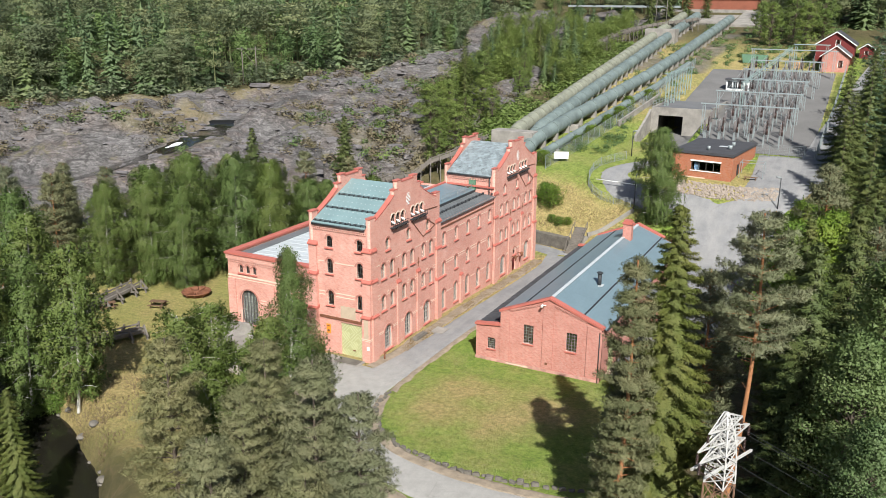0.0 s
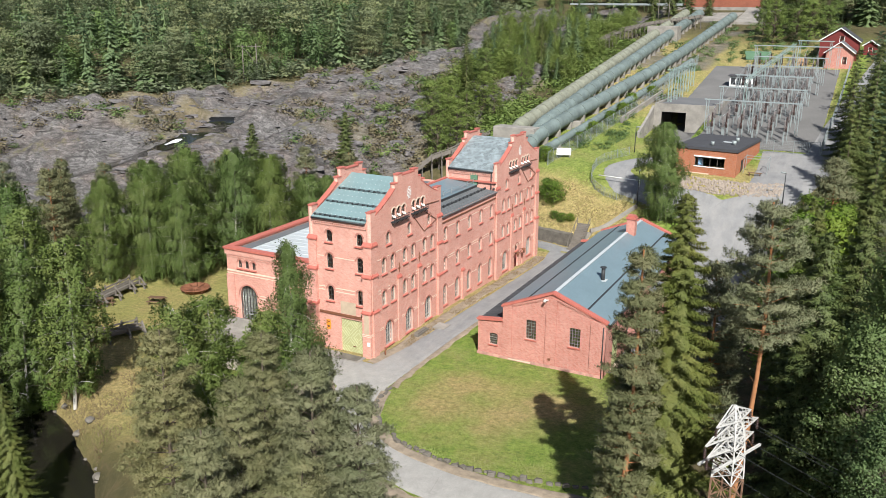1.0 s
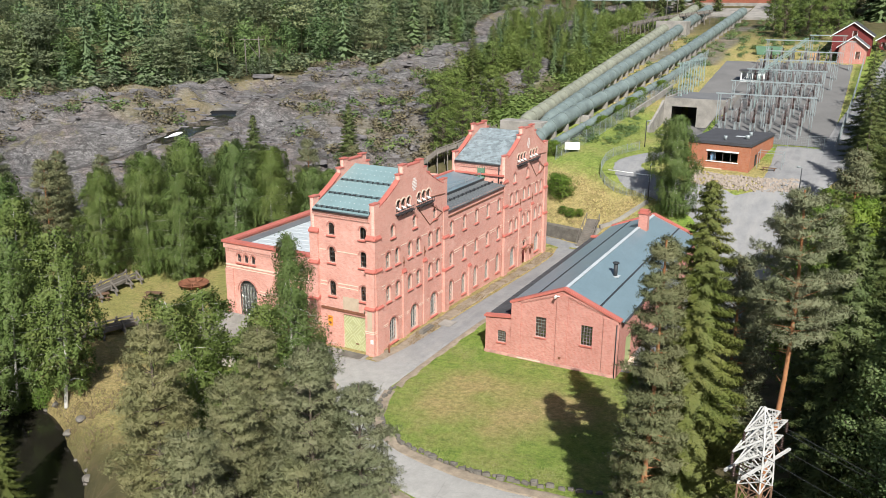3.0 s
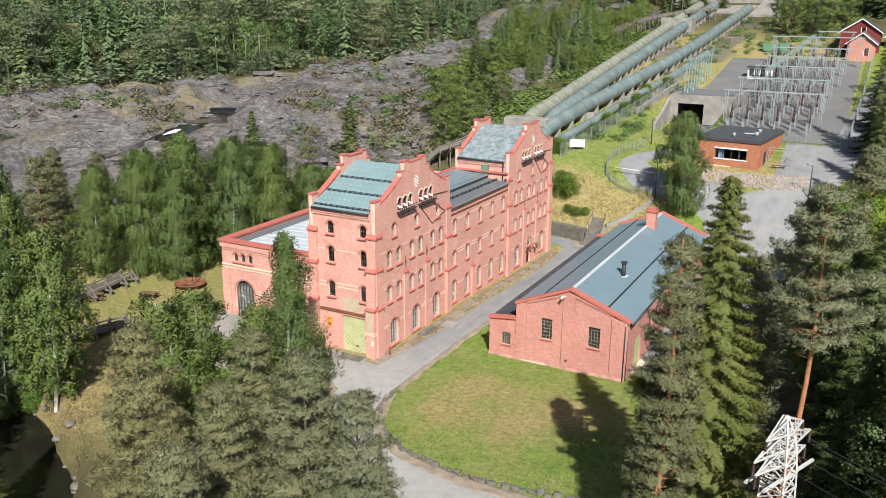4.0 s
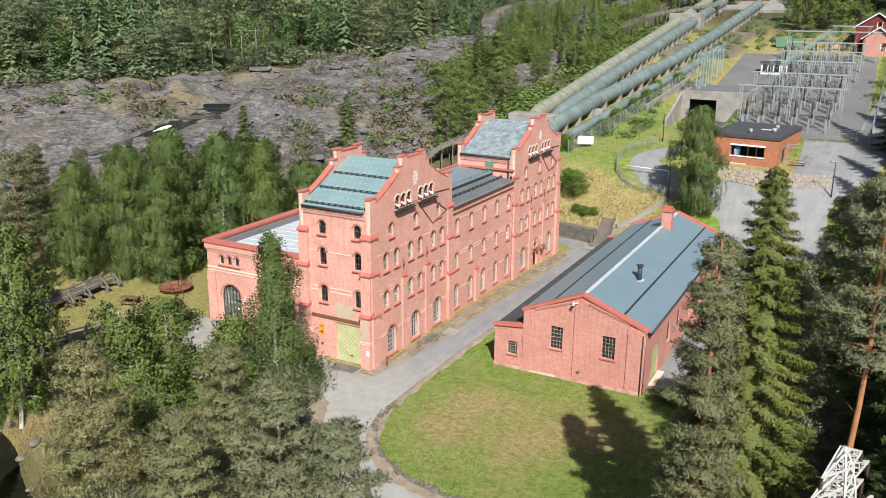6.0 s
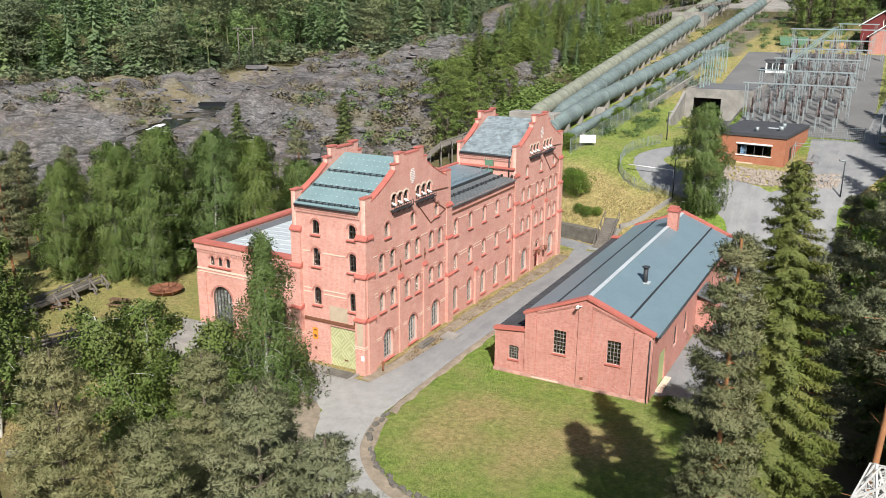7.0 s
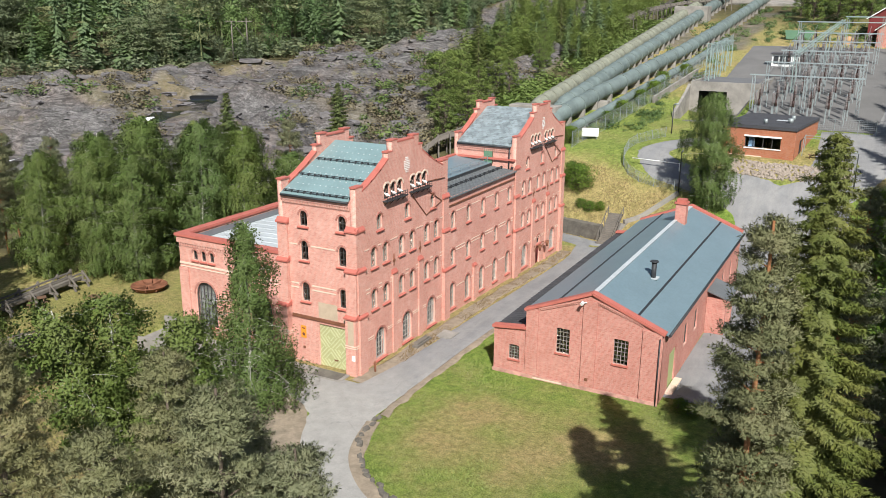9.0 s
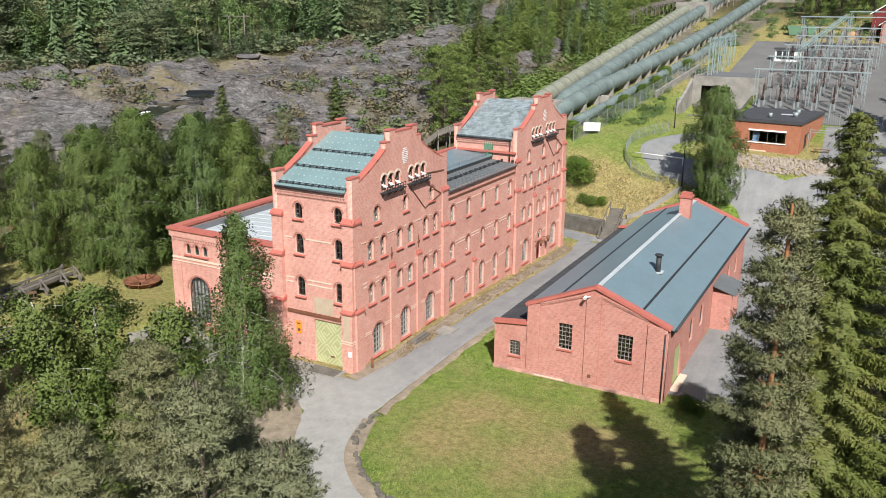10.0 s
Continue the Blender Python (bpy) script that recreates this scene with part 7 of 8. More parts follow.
part("front_wall", me, BRICK_ORANGE, CONTROL)
for i in range(4):
    w = (kx1 - kx0 - 4.6) / 4
    x = kx0 + 2.9 + i * w
    ob = part("window", slab(x, x + w, ky0 + 0.2, ky0 + 0.22, kz + 1.25, kz + 2.65), GLASS, CONTROL)
    ob.visible_shadow = False
    part("window_frame", box(slab(x, x + 0.08, ky0 + 0.12, ky0 + 0.19, kz + 1.25, kz + 2.65), x + 0.081, x + w, ky0 + 0.12, ky0 + 0.19, kz + 2.5, kz + 2.65), FRAME, ob)
part("window_sill", slab(kx0 + 2.8, kx1 - 1.6, ky0 - 0.1, ky0 - 0.002, kz + 1.12, kz + 1.24), WHITE, CONTROL)
part("window_sill", slab(kx0 + 2.8, kx1 - 1.6, ky0 - 0.14, ky0 - 0.002, kz + 2.66, kz + 2.85), WHITE, CONTROL, "white awning box above the windows")
part("blind", slab(kx0 + 3.3, kx0 + 4.1, ky0 + 0.4, ky0 + 0.42, kz + 1.2, kz + 2.65), plain("blue curtain", (0.10, 0.16, 0.24), 0.9, 0.1), CONTROL)
part("side_wall", slab(kx1 - 0.35, kx1, ky0 + 0.35, ky1, kz - 1.5, kz + 3.75), BRICK_ORANGE, CONTROL)
part("side_wall", slab(kx0, kx0 + 0.35, ky0 + 0.35, ky1, kz - 1.5, kz + 3.75), BRICK_ORANGE, CONTROL)
part("back_wall", slab(kx0 + 0.35, kx1 - 0.35, ky1 - 0.35, ky1, kz - 1.5, kz + 3.75), BRICK_ORANGE, CONTROL)
part("roof", slab(kx0 - 0.15, kx1 + 0.15, ky0 - 0.15, ky1 + 0.15, kz + 3.752, kz + 4.15), ROOF_DARK, CONTROL, "flat black felt roof")
part("plinth", slab(kx0 + 0.9, kx0 + 5.2, ky0 - 0.06, ky0 - 0.003, kz - 1.5, kz + 0.2), CREAM, CONTROL, "whitewashed plinth")
part("hatch", slab(kx1, kx1 + 0.03, ky0 + 3, ky0 + 4.0, kz + 0.1, kz + 2.2), DARK, CONTROL)
for x, y, r in ((18.0, 69, 0.22), (20.6, 71.5, 0.3), (20.2, 75, 0.25)):
    part("roof_vent", rod(bmesh.new(), (x, y, kz + 4.14), (x, y, kz + 4.75), r, r * 1.2, 10), STEEL, CONTROL)
bm = slab(18.4, 20.2, 73.2, 74.0, kz + 4.151, kz + 4.2)
part("roof_patch", bm, ROOF_PALE, CONTROL)
# open steel frame of a shelter, and a bench, beside it
SHELTER = thing("bike_rack", label="open steel shelter frame beside the control house", category="bike rack")
for x, y in ((23.2, 69), (26.6, 69), (23.2, 71.5), (26.6, 71.5)):
    z = float(height(x, y))
    part("post", beam(bmesh.new(), (x, y, z - 0.2), (x, y, z + 2.2), 0.08, 0.08), STEEL, SHELTER)
z = float(height(25, 70)) + 2.2
for a, b in (((23.2, 69), (26.6, 69)), ((23.2, 71.5), (26.6, 71.5)), ((23.2, 69), (23.2, 71.5)), ((26.6, 69), (26.6, 71.5))):
    part("rail", beam(bmesh.new(), (*a, z), (*b, z), 0.07, 0.07), STEEL, SHELTER)
bm = bmesh.new()
z = float(height(25, 68.3))
box(bm, 24, 26, 68.0, 68.5, z + 0.4, z + 0.47)
for x in (24.2, 25.7):
    box(bm, x, x + 0.1, 68.0, 68.5, z - 0.1, z + 0.4)
solid("bench", bm, TIMBER_BROWN, "brown bench beside the control house", "bench")

# cobbled bank below the control house
rng2 = np.random.default_rng(8)
bm = bmesh.new()
for i in range(900):
    x, y = rng2.uniform(15.0, 29.5), rng2.uniform(61.0, 64.8)
    y += 0.012 * (x - 22) ** 2
    z = float(height(x, y))
    r = rng2.uniform(0.14, 0.30)
    m = Matrix.Translation((x, y, z + 0.05)) @ Euler(rng2.uniform(0, 3, 3)).to_matrix().to_4x4() @ Matrix.Diagonal((r, r * 0.8, r * 0.7, 1))
    bmesh.ops.create_icosphere(bm, subdivisions=1, radius=1.0, matrix=m)
solid("cobble_bank", bm, plain("pale cobbles", (0.27, 0.225, 0.185), 0.9, 0.35, 1.5, 6, 0.3), "bank of pale rounded cobbles", "stones", kind="stuff")


def street_lamp(x, y, h, turn):
    top = thing("street_lamp", (x, y, float(height(x, y))), turn, "slim dark street lamp post", "street lamp", "street lamps")
    part("pole", rod(bmesh.new(), (0, 0, -0.3), (0, 0, h), 0.09, 0.06, 8), DARK, top)
    part("lamp_head", rod(bmesh.new(), (0, 0, h), (0.7, 0, h + 0.12), 0.09, 0.13, 8), STEEL, top)


street_lamp(10.4, 57.0, 5.2, 90)
street_lamp(30.0, 60.2, 4.5, 200)
street_lamp(4.9, 74.8, 4.2, 0)

# barrier beam over the ring road
bm = rod(bmesh.new(), (3.0, 61.5, float(height(3, 61.5)) + 1.0), (9.5, 60.8, float(height(9.5, 60.8)) + 1.0), 0.07)
rod(bm, (9.5, 60.8, float(height(9.5, 60.8)) - 0.2), (9.5, 60.8, float(height(9.5, 60.8)) + 1.1), 0.12)
solid("road_barrier", bm, WHITE, "white road barrier beam", "barrier")
# white board by the pipes
sg = thing("white_board", (-5.3, 68.4, float(height(-5.3, 68.4))), 25, "white sign board standing on the grass", "sign")
part("board", slab(-1.2, 1.2, -0.06, 0.06, 0.5, 1.7), WHITE, sg)
for x in (-1.0, 1.0):
    part("post", rod(bmesh.new(), (x, 0.1, -0.3), (x, 0.1, 1.6), 0.05, n=6), STEEL, sg)

# stairs and retaining walls at the end of the lane
ST = thing("stone_stairs", label="weathered timber steps up the grassy bank", category="stairs")
for i in range(16):
    y = 48.3 + i * 0.27
    z = -0.8 + i * 0.18
    part("step", slab(3.0, 4.7, y, y + 0.34, z - 0.5, z + 0.17), TIMBER, ST)
bm = bmesh.new()
for x in (2.9, 4.8):
    beam(bm, (x, 48.2, 0.1), (x, 52.6, 3.0), 0.07, 0.07)
    for i in range(4):
        beam(bm, (x, 48.3 + i * 1.4, -0.9 + i * 0.92), (x, 48.3 + i * 1.4, 0.15 + i * 0.92), 0.07, 0.07)
part("handrail", bm, TIMBER, ST)
bm = bmesh.new()
for a, b, z0, z1 in (((-9, 53.3), (2.8, 50.4), -1.8, 0.95),):
    d = Vector((b[0] - a[0], b[1] - a[1], 0))
    m = Matrix.Translation((a[0], a[1], 0)) @ Matrix.Rotation(math.atan2(d.y, d.x), 4, "Z")
    box(bm, 0, d.length, -0.85, 0.3, z0, z1, m=m)
solid("retaining_wall", bm, STONE, "low grey stone retaining wall at the lane's end", "wall", kind="structure")
bm = bmesh.new()
for k in range(10):
    xa, ya, xb, yb = 5.0 + k * 0.55, 49.8 + k * 0.7, 5.0 + (k + 1) * 0.55, 49.8 + (k + 1) * 0.7
    beam(bm, (xa, ya, float(height(xa, ya)) - 0.1), (xb, yb, float(height(xb, yb)) - 0.1), 0.35, 1.1)
solid("retaining_wall", bm, CONCRETE, "sloping concrete kerb wall beside the stairs", "wall", kind="structure")

# the red barn and shed
def gabled_house(name, x0, x1, y0, y1, h, ridge, wall, roof, label, windows=()):
    z = float(height((x0 + x1) / 2, y0))
    top = thing(name, label=label, category="building")
    c = (x0 + x1) / 2
    me = pierced([(x0, z - 1.5), (x1, z - 1.5), (x1, z + h), (c, z + ridge), (x0, z + h)], [[(a, z + b), (a + w, z + b), (a + w, z + b + t), (a, z + b + t)] for a, b, w, t in windows], 0.3)
    me.transform(facing_s(y0, 0.3))
    part("gable_wall", me, wall, top)
    for a, b, w, t in windows:
        ob = part("window", slab(a, a + w, y0 + 0.15, y0 + 0.17, z + b, z + b + t), GLASS, top)
        part("window_frame", box(slab(a, a + 0.1, y0 + 0.05, y0 + 0.14, z + b, z + b + t), a + w - 0.1, a + w, y0 + 0.05, y0 + 0.14, z + b, z + b + t), WHITE, ob)
    part("body", prism(bmesh.new(), [(x0 + 0.02, z - 1.5), (x1 - 0.02, z - 1.5), (x1 - 0.02, z + h), (c, z + ridge - 0.02), (x0 + 0.02, z + h)], "y", y0 + 0.32, y1), wall, top)
    k = (ridge - h) / (c - x0)
    part("roof", prism(bmesh.new(), [(x0 - 0.5, z + h - 0.5 * k + 0.05), (c, z + ridge + 0.05), (x1 + 0.5, z + h - 0.5 * k + 0.05), (x1 + 0.5, z + h - 0.5 * k + 0.3), (c, z + ridge + 0.3), (x0 - 0.5, z + h - 0.5 * k + 0.3)], "y", y0 - 0.5, y1 + 0.3), roof, top)
    bm = bmesh.new()
    beam(bm, (x0 - 0.5, y0 - 0.52, z + h - 0.5 * k + 0.15), (c, y0 - 0.52, z + ridge + 0.15), 0.06, 0.18)
    beam(bm, (x1 + 0.5, y0 - 0.52, z + h - 0.5 * k + 0.15), (c, y0 - 0.52, z + ridge + 0.15), 0.06, 0.18)
    part("bargeboard", bm, WHITE, top)
    return top


gabled_house("red_barn", 25.9, 34.2, 157.5, 172, 4.5, 7.3, RED_PAINT, ROOF_DARK, "dark red wooden barn with a black roof", ((30.0, 4.3, 1.1, 1.3),))
gabled_house("brick_shed", 28.0, 33.6, 148.6, 157.2, 3.6, 5.7, BRICK_ANNEX, ROOF_GREY, "small salmon brick shed with a grey roof", ((31.4, 1.0, 1.1, 1.6),))
gabled_house("red_shed", 35.2, 38.2, 165.5, 170, 2.3, 3.3, RED_PAINT, ROOF_DARK, "small red wooden shed", ((36.2, 0.9, 0.9, 0.9),))

# the dam with its gatehouse
DAM = thing("dam", label="concrete dam with a long rust-red gatehouse", category="dam")
part("dam_wall", slab(-30, 16, 236, 240, 20, 33.2), CONCRETE, DAM)
for i in range(9):
    x = -18 + i * 3.6
    part("pier", prism(bmesh.new(), [(228, 26), (236, 31.0), (236, 24), (228, 24)], "x", x, x + 0.8), CONCRETE, DAM)
part("apron", prism(bmesh.new(), [(214, 29.6), (236, 32.0), (236, 24), (214, 24)], "x", -20.0, -3.0), CONCRETE, DAM, "stained concrete apron")
part("spillway", prism(bmesh.new(), [(208, 28.9), (236, 33.0), (236, 24), (208, 24)], "x", -2.0, 7.0), CONCRETE, DAM, "stained concrete spillway chute")
part("gatehouse", slab(-23, 1.5, 236.2, 242, 33.203, 36.7), plain("rust-red boards", (0.22, 0.075, 0.045), 0.8, 0.25, 0.5, 4), DAM, "rust-red gatehouse")
bm = bmesh.new()
prism(bm, [(235.6, 36.7), (239.1, 38.8), (242.6, 36.7)], "x", -23.5, 2.0)
part("gatehouse_roof", bm, ROOF_GREY, DAM)
part("bridge", slab(-64, -23.6, 237, 239, 33.6, 34.3), STEEL, DAM, "pale steel footbridge")


# timber flume
def flume(points, label, leg=True):
    top = thing("timber_flume", label=label, category="flume", group="timber flume")
    line = [Vector(p) for p in spline(points, 1.9)]
    for a, b in zip(line, line[1:]):
        d = (b - a).normalized()
        s = Vector((d.y, -d.x, 0)).normalized()
        part("trough_floor", beam(bmesh.new(), a, b, 1.1, 0.12), TIMBER, top)
        for k in (-1, 1):
            part("rail", beam(bmesh.new(), a + s * 0.62 * k + Vector((0, 0, 0.62)), b + s * 0.62 * k + Vector((0, 0, 0.62)), 0.08, 0.16), TIMBER, top)
            part("side_board", beam(bmesh.new(), a + s * 0.6 * k + Vector((0, 0, 0.2)), b + s * 0.6 * k + Vector((0, 0, 0.2)), 0.06, 0.3), TIMBER, top)
        part("crossbeam", beam(bmesh.new(), a - s * 1.6 - Vector((0, 0, 0.1)), a + s * 1.6 - Vector((0, 0, 0.1)), 0.16, 0.18), TIMBER, top)
        for k in (-1, 1):
            part("brace", beam(bmesh.new(), a + s * 1.5 * k - Vector((0, 0, 0.1)), a + s * 0.7 * k + Vector((0, 0, 0.85)), 0.13, 0.13), TIMBER, top)
            part("upright", beam(bmesh.new(), a + s * 0.7 * k, a + s * 0.7 * k + Vector((0, 0, 0.9)), 0.12, 0.12), TIMBER, top)
        if leg:
            for k in (-1, 1):
                f = a + s * 1.1 * k
                g = f + s * 0.3 * k
                g.z = float(height(g.x, g.y)) - 0.2
                if f.z > g.z + 0.1:
                    part("leg", beam(bmesh.new(), f, g, 0.16, 0.16), TIMBER, top)


def along(pts, up):
    return [(x, y, float(height(x, y)) + u) for (x, y), u in zip(pts, up)]


flume(along([(-33.7, 24), (-33.0, 34), (-30.8, 46.2), (-29.4, 52.8), (-27.6, 57.0), (-25.0, 58.6), (-22.5, 60.4), (-20.2, 63.6), (-19.4, 68.5)], (2.6, 2.8, 3, 3, 3, 3, 3, 3, 3)), "grey weathered timber log flume on trestles")
flume(along([(-28.6, 148), (-28.4, 156.3), (-27.6, 165), (-26.2, 172), (-24.2, 181), (-20.2, 189), (-15.0, 195), (-10, 201)], (3,) * 8), "grey weathered timber log flume high on the slope")
flume([(-36.2, 4.4, 0.7), (-35.2, -2.0, 0.7), (-34.9, -6.5, 0.6)], "old timber flume section lying by the lawn")
flume([(-24.9, -5.4, 0.55), (-26.2, -8.8, 0.55), (-27.6, -12.6, 0.5)], "old timber flume section at the lawn's edge")

# high voltage poles on the far side
def h_pole(x, y, h):
    top = thing("power_pole", (x, y, float(height(x, y))), 20, "pair of wooden power poles with a crossarm", "power pole", "power poles")
    for d in (-1.6, 1.6):
        part("pole", rod(bmesh.new(), (d, 0, -0.5), (d, 0, h), 0.15, 0.11, 8), TIMBER, top)
    part("crossarm", beam(bmesh.new(), (-2.8, 0, h - 0.6), (2.8, 0, h - 0.6), 0.16, 0.16), TIMBER, top)
    part("brace", beam(bmesh.new(), (-1.6, 0, h - 0.6), (1.6, 0, h - 4.5), 0.1, 0.1), TIMBER, top)


h_pole(-86.5, 86.5, 8.6)
h_pole(-22.5, 205, 10)

# ---- smaller things ----
# steel lattice pylon in the wood
PX, PY = 35.3, -18.2
PYLON = thing("lattice_pylon", (PX, PY, float(height(PX, PY))), 67, "white-grey galvanised steel lattice pylon on rusty legs", "pylon")
LEVELS = [(0, 1.05), (2.4, 0.88), (4.4, 0.74), (6.2, 0.62), (7.4, 0.62), (8.1, 0.6), (8.8, 0.57), (9.5, 0.52), (10.1, 0.46), (10.7, 0.36), (11.3, 0.22), (11.9, 0.03)]


def lattice_tower(levels, leg, brace, material, label=""):
    """Each leg and each brace between the levels as a part of the pylon."""
    for (z0, w0), (z1, w1) in zip(levels, levels[1:]):
        c0 = [(sx * w0, sy * w0, z0) for sx, sy in ((-1, -1), (1, -1), (1, 1), (-1, 1))]
        c1 = [(sx * w1, sy * w1, z1) for sx, sy in ((-1, -1), (1, -1), (1, 1), (-1, 1))]
        for k in range(4):
            j = (k + 1) % 4
            part("leg", beam(bmesh.new(), c0[k], c1[k], leg, leg), material, PYLON, label)
            for a, b in ((c0[k], c1[j]), (c0[j], c1[k]), (c1[k], c1[j])):
                part("brace", beam(bmesh.new(), a, b, brace, brace), material, PYLON, label)


lattice_tower(LEVELS[:5], 0.08, 0.04, plain("rusty steel", (0.22, 0.13, 0.085), 0.8, 0.3), "rust-brown steel member")
lattice_tower(LEVELS[4:], 0.075, 0.05, GALVANISED)
for z, r in ((9.5, 2.3), (10.3, 2.6), (11.1, 1.7)):
    bm = bmesh.new()
    for s in (-1, 1):
        tip = (s * r, 0, z)
        for sy in (-0.38, 0.38):
            beam(bm, (0, sy, z), tip, 0.07, 0.07)
            beam(bm, (0, sy * 0.5, min(z + 0.85, 11.85)), tip, 0.055, 0.055)
            for f in (0.28, 0.52, 0.76):
                a, w = s * r * f, sy * (1 - f)
                beam(bm, (a, w, z), (a, w * 0.6, z + 0.78 * (1 - f)), 0.035, 0.035)
                beam(bm, (a, w, z), (a - s * 0.5, -w, z), 0.035, 0.035)
    part("crossarm", bm, GALVANISED, PYLON)
    for s in (-1, 1):
        ins = rod(bmesh.new(), (s * r, 0, z), (s * r, 0, z - 0.75), 0.02, n=6)
        for k in range(6):
            rod(ins, (s * r, 0, z - 0.12 - k * 0.1), (s * r, 0, z - 0.17 - k * 0.1), 0.04, 0.1, 8)
        part("insulator", ins, PORCELAIN, PYLON)
for sy in (-0.48, 0.48):
    part("rail", beam(bmesh.new(), (-2.3, sy, 8.9), (2.3, sy, 8.9), 0.13, 0.13), GALVANISED, PYLON, "white steel rail")
bm = bmesh.new()
for i in range(9):
    x = -2.1 + i * 0.52
    beam(bm, (x, -0.45, 8.86), (x + 0.3 * (i % 2), 0.45, 8.86), 0.05, 0.05)
part("rail_bracing", bm, PORCELAIN, PYLON)
LINES = thing("power_lines", (0, 0, 0), 0, "thin dark power lines from the pylon", "wire")
for s, z, r in ((-1, 10.3, 2.6), (1, 10.3, 2.6), (-1, 11.1, 1.7), (1, 11.1, 1.7), (1, 9.5, 2.3)):
    a = Vector((PX + s * r * 0.39, PY + s * r * 0.92, z - 0.75))
    b = a + Vector((46, -14, -4))
    bm = cable([a.lerp(b, k / 16) - Vector((0, 0, 6 * k / 16 * (1 - k / 16))) for k in range(17)], 0.011)
    part("wire", bm, DARK, LINES)

# stones that edge the lawn
EDGE = thing("stone_edging", label="row of low dark stones edging the lawn", category="edging", kind="structure")
line = spline([(4.9, -4.5), (5.2, -7.2), (7.0, -9.9), (9.8, -12.0), (13.3, -13.0), (17.6, -13.25), (21.5, -12.6), (25.5, -11.6)], 0.55)
stones = []
rng3 = np.random.default_rng(3)
for k in range(5):
    bm = slab(-0.3, 0.3, -0.17, 0.17, -0.25, 0.25)
    bmesh.ops.bevel(bm, geom=bm.edges[:], offset=0.06, segments=1, affect="EDGES")
    for v in bm.verts:
        v.co += Vector(rng3.normal(0, 0.035, 3))
    me = to_mesh("stone", bm)
    me.materials.append(STONE)
    stones.append(me)
for i in range(len(line) - 1):
    d = line[i + 1] - line[i]
    k = rng3.uniform(0.6, 1.05)
    part("stone", stones[int(rng3.integers(5))], STONE, EDGE, m=pose(line[i][0] + rng3.normal(0, 0.08), line[i][1] + rng3.normal(0, 0.08), 0.02 + rng3.normal(0, 0.05), rng3.normal(0, 6), rng3.normal(0, 6), math.degrees(math.atan2(d[1], d[0])) + rng3.normal(0, 12)) @ Matrix.Diagonal((k, k * 1.15, k, 1)))

# rusty iron ring on the lawn
RING = thing("iron_ring", (-28.9, 6.8, 0), 0, "large rusty iron wheel lying on the lawn as a planter", "iron wheel")
bm = bmesh.new()
n = 24
prof = [(1.2, 0.05), (1.75, 0.55), (1.68, 0.62), (1.55, 0.55), (1.05, 0.15)]
rings = [[bm.verts.new((r * math.cos(i * math.tau / n), r * math.sin(i * math.tau / n), z)) for i in range(n)] for r, z in prof]
for a, b in zip(rings, rings[1:]):
    for i in range(n):
        bm.faces.new((a[i], a[(i + 1) % n], b[(i + 1) % n], b[i]))
part("rim", bm, RUST, RING)
part("hub", rod(bmesh.new(), (0, 0, 0), (0, 0, 0.65), 0.45, 0.35, 12), RUST, RING)
for i in range(10):
    a = i * math.tau / 10
    part("vane", beam(bmesh.new(), (0.35 * math.cos(a), 0.35 * math.sin(a), 0.3), (1.6 * math.cos(a + 0.3), 1.6 * math.sin(a + 0.3), 0.45), 0.08, 0.4), RUST, RING)


def picnic_table(x, y, turn):
    top = thing("picnic_table", (x, y, float(height(x, y))), turn, "brown wooden picnic table with benches", "table", "picnic tables")
    for i in range(5):
        part("tabletop_board", slab(-0.9, 0.9, -0.4 + i * 0.16, -0.26 + i * 0.16, 0.72, 0.76), TIMBER_BROWN, top)
    for y0 in (-0.85, 0.6):
        part("seat", slab(-0.9, 0.9, y0, y0 + 0.26, 0.42, 0.46), TIMBER_BROWN, top)
    for x0 in (-0.65, 0.6):
        bm = bmesh.new()
        beam(bm, (x0, -0.75, 0), (x0, -0.25, 0.72), 0.06, 0.1)
        beam(bm, (x0, 0.75, 0), (x0, 0.25, 0.72), 0.06, 0.1)
        beam(bm, (x0, -0.85, 0.39), (x0, 0.85, 0.39), 0.06, 0.1)
        part("leg", bm, TIMBER_BROWN, top)


picnic_table(-29.9, 1.7, 20)
picnic_table(-34.5, -1.5, 60)

# concrete outlet beside the wing
OUT = thing("concrete_outlet", label="weathered concrete outlet deck with a parapet below the wing", category="concrete deck")
part("deck", slab(-20.4, -9.5, -2.2, 0.6, -0.5, -0.12), CONCRETE, OUT)
part("fascia", slab(-20.4, -9.5, -2.5, -2.203, -1.05, 0.1), CONCRETE, OUT)
part("parapet", slab(-20.4, -15.2, 0.603, 0.85, -0.6, 0.95), CONCRETE, OUT)
for x in (-20.3, -15.6, -11.0):
    part("pier", slab(x, x + 0.6, -2.1, 0.5, -4, -0.503), CONCRETE, OUT)
solid("gravel_bed", ribbon("gravel_bed", [(-19.5, -3.6), (-14, -3.8), (-9.6, -4.2)], 3.6, 0.05, ragged=0.5), plain("pale gravel", (0.36, 0.32, 0.26), 0.95, 0.3, 1.0, 9, 0.5), "pale gravel below the concrete outlet", "ground", kind="structure")
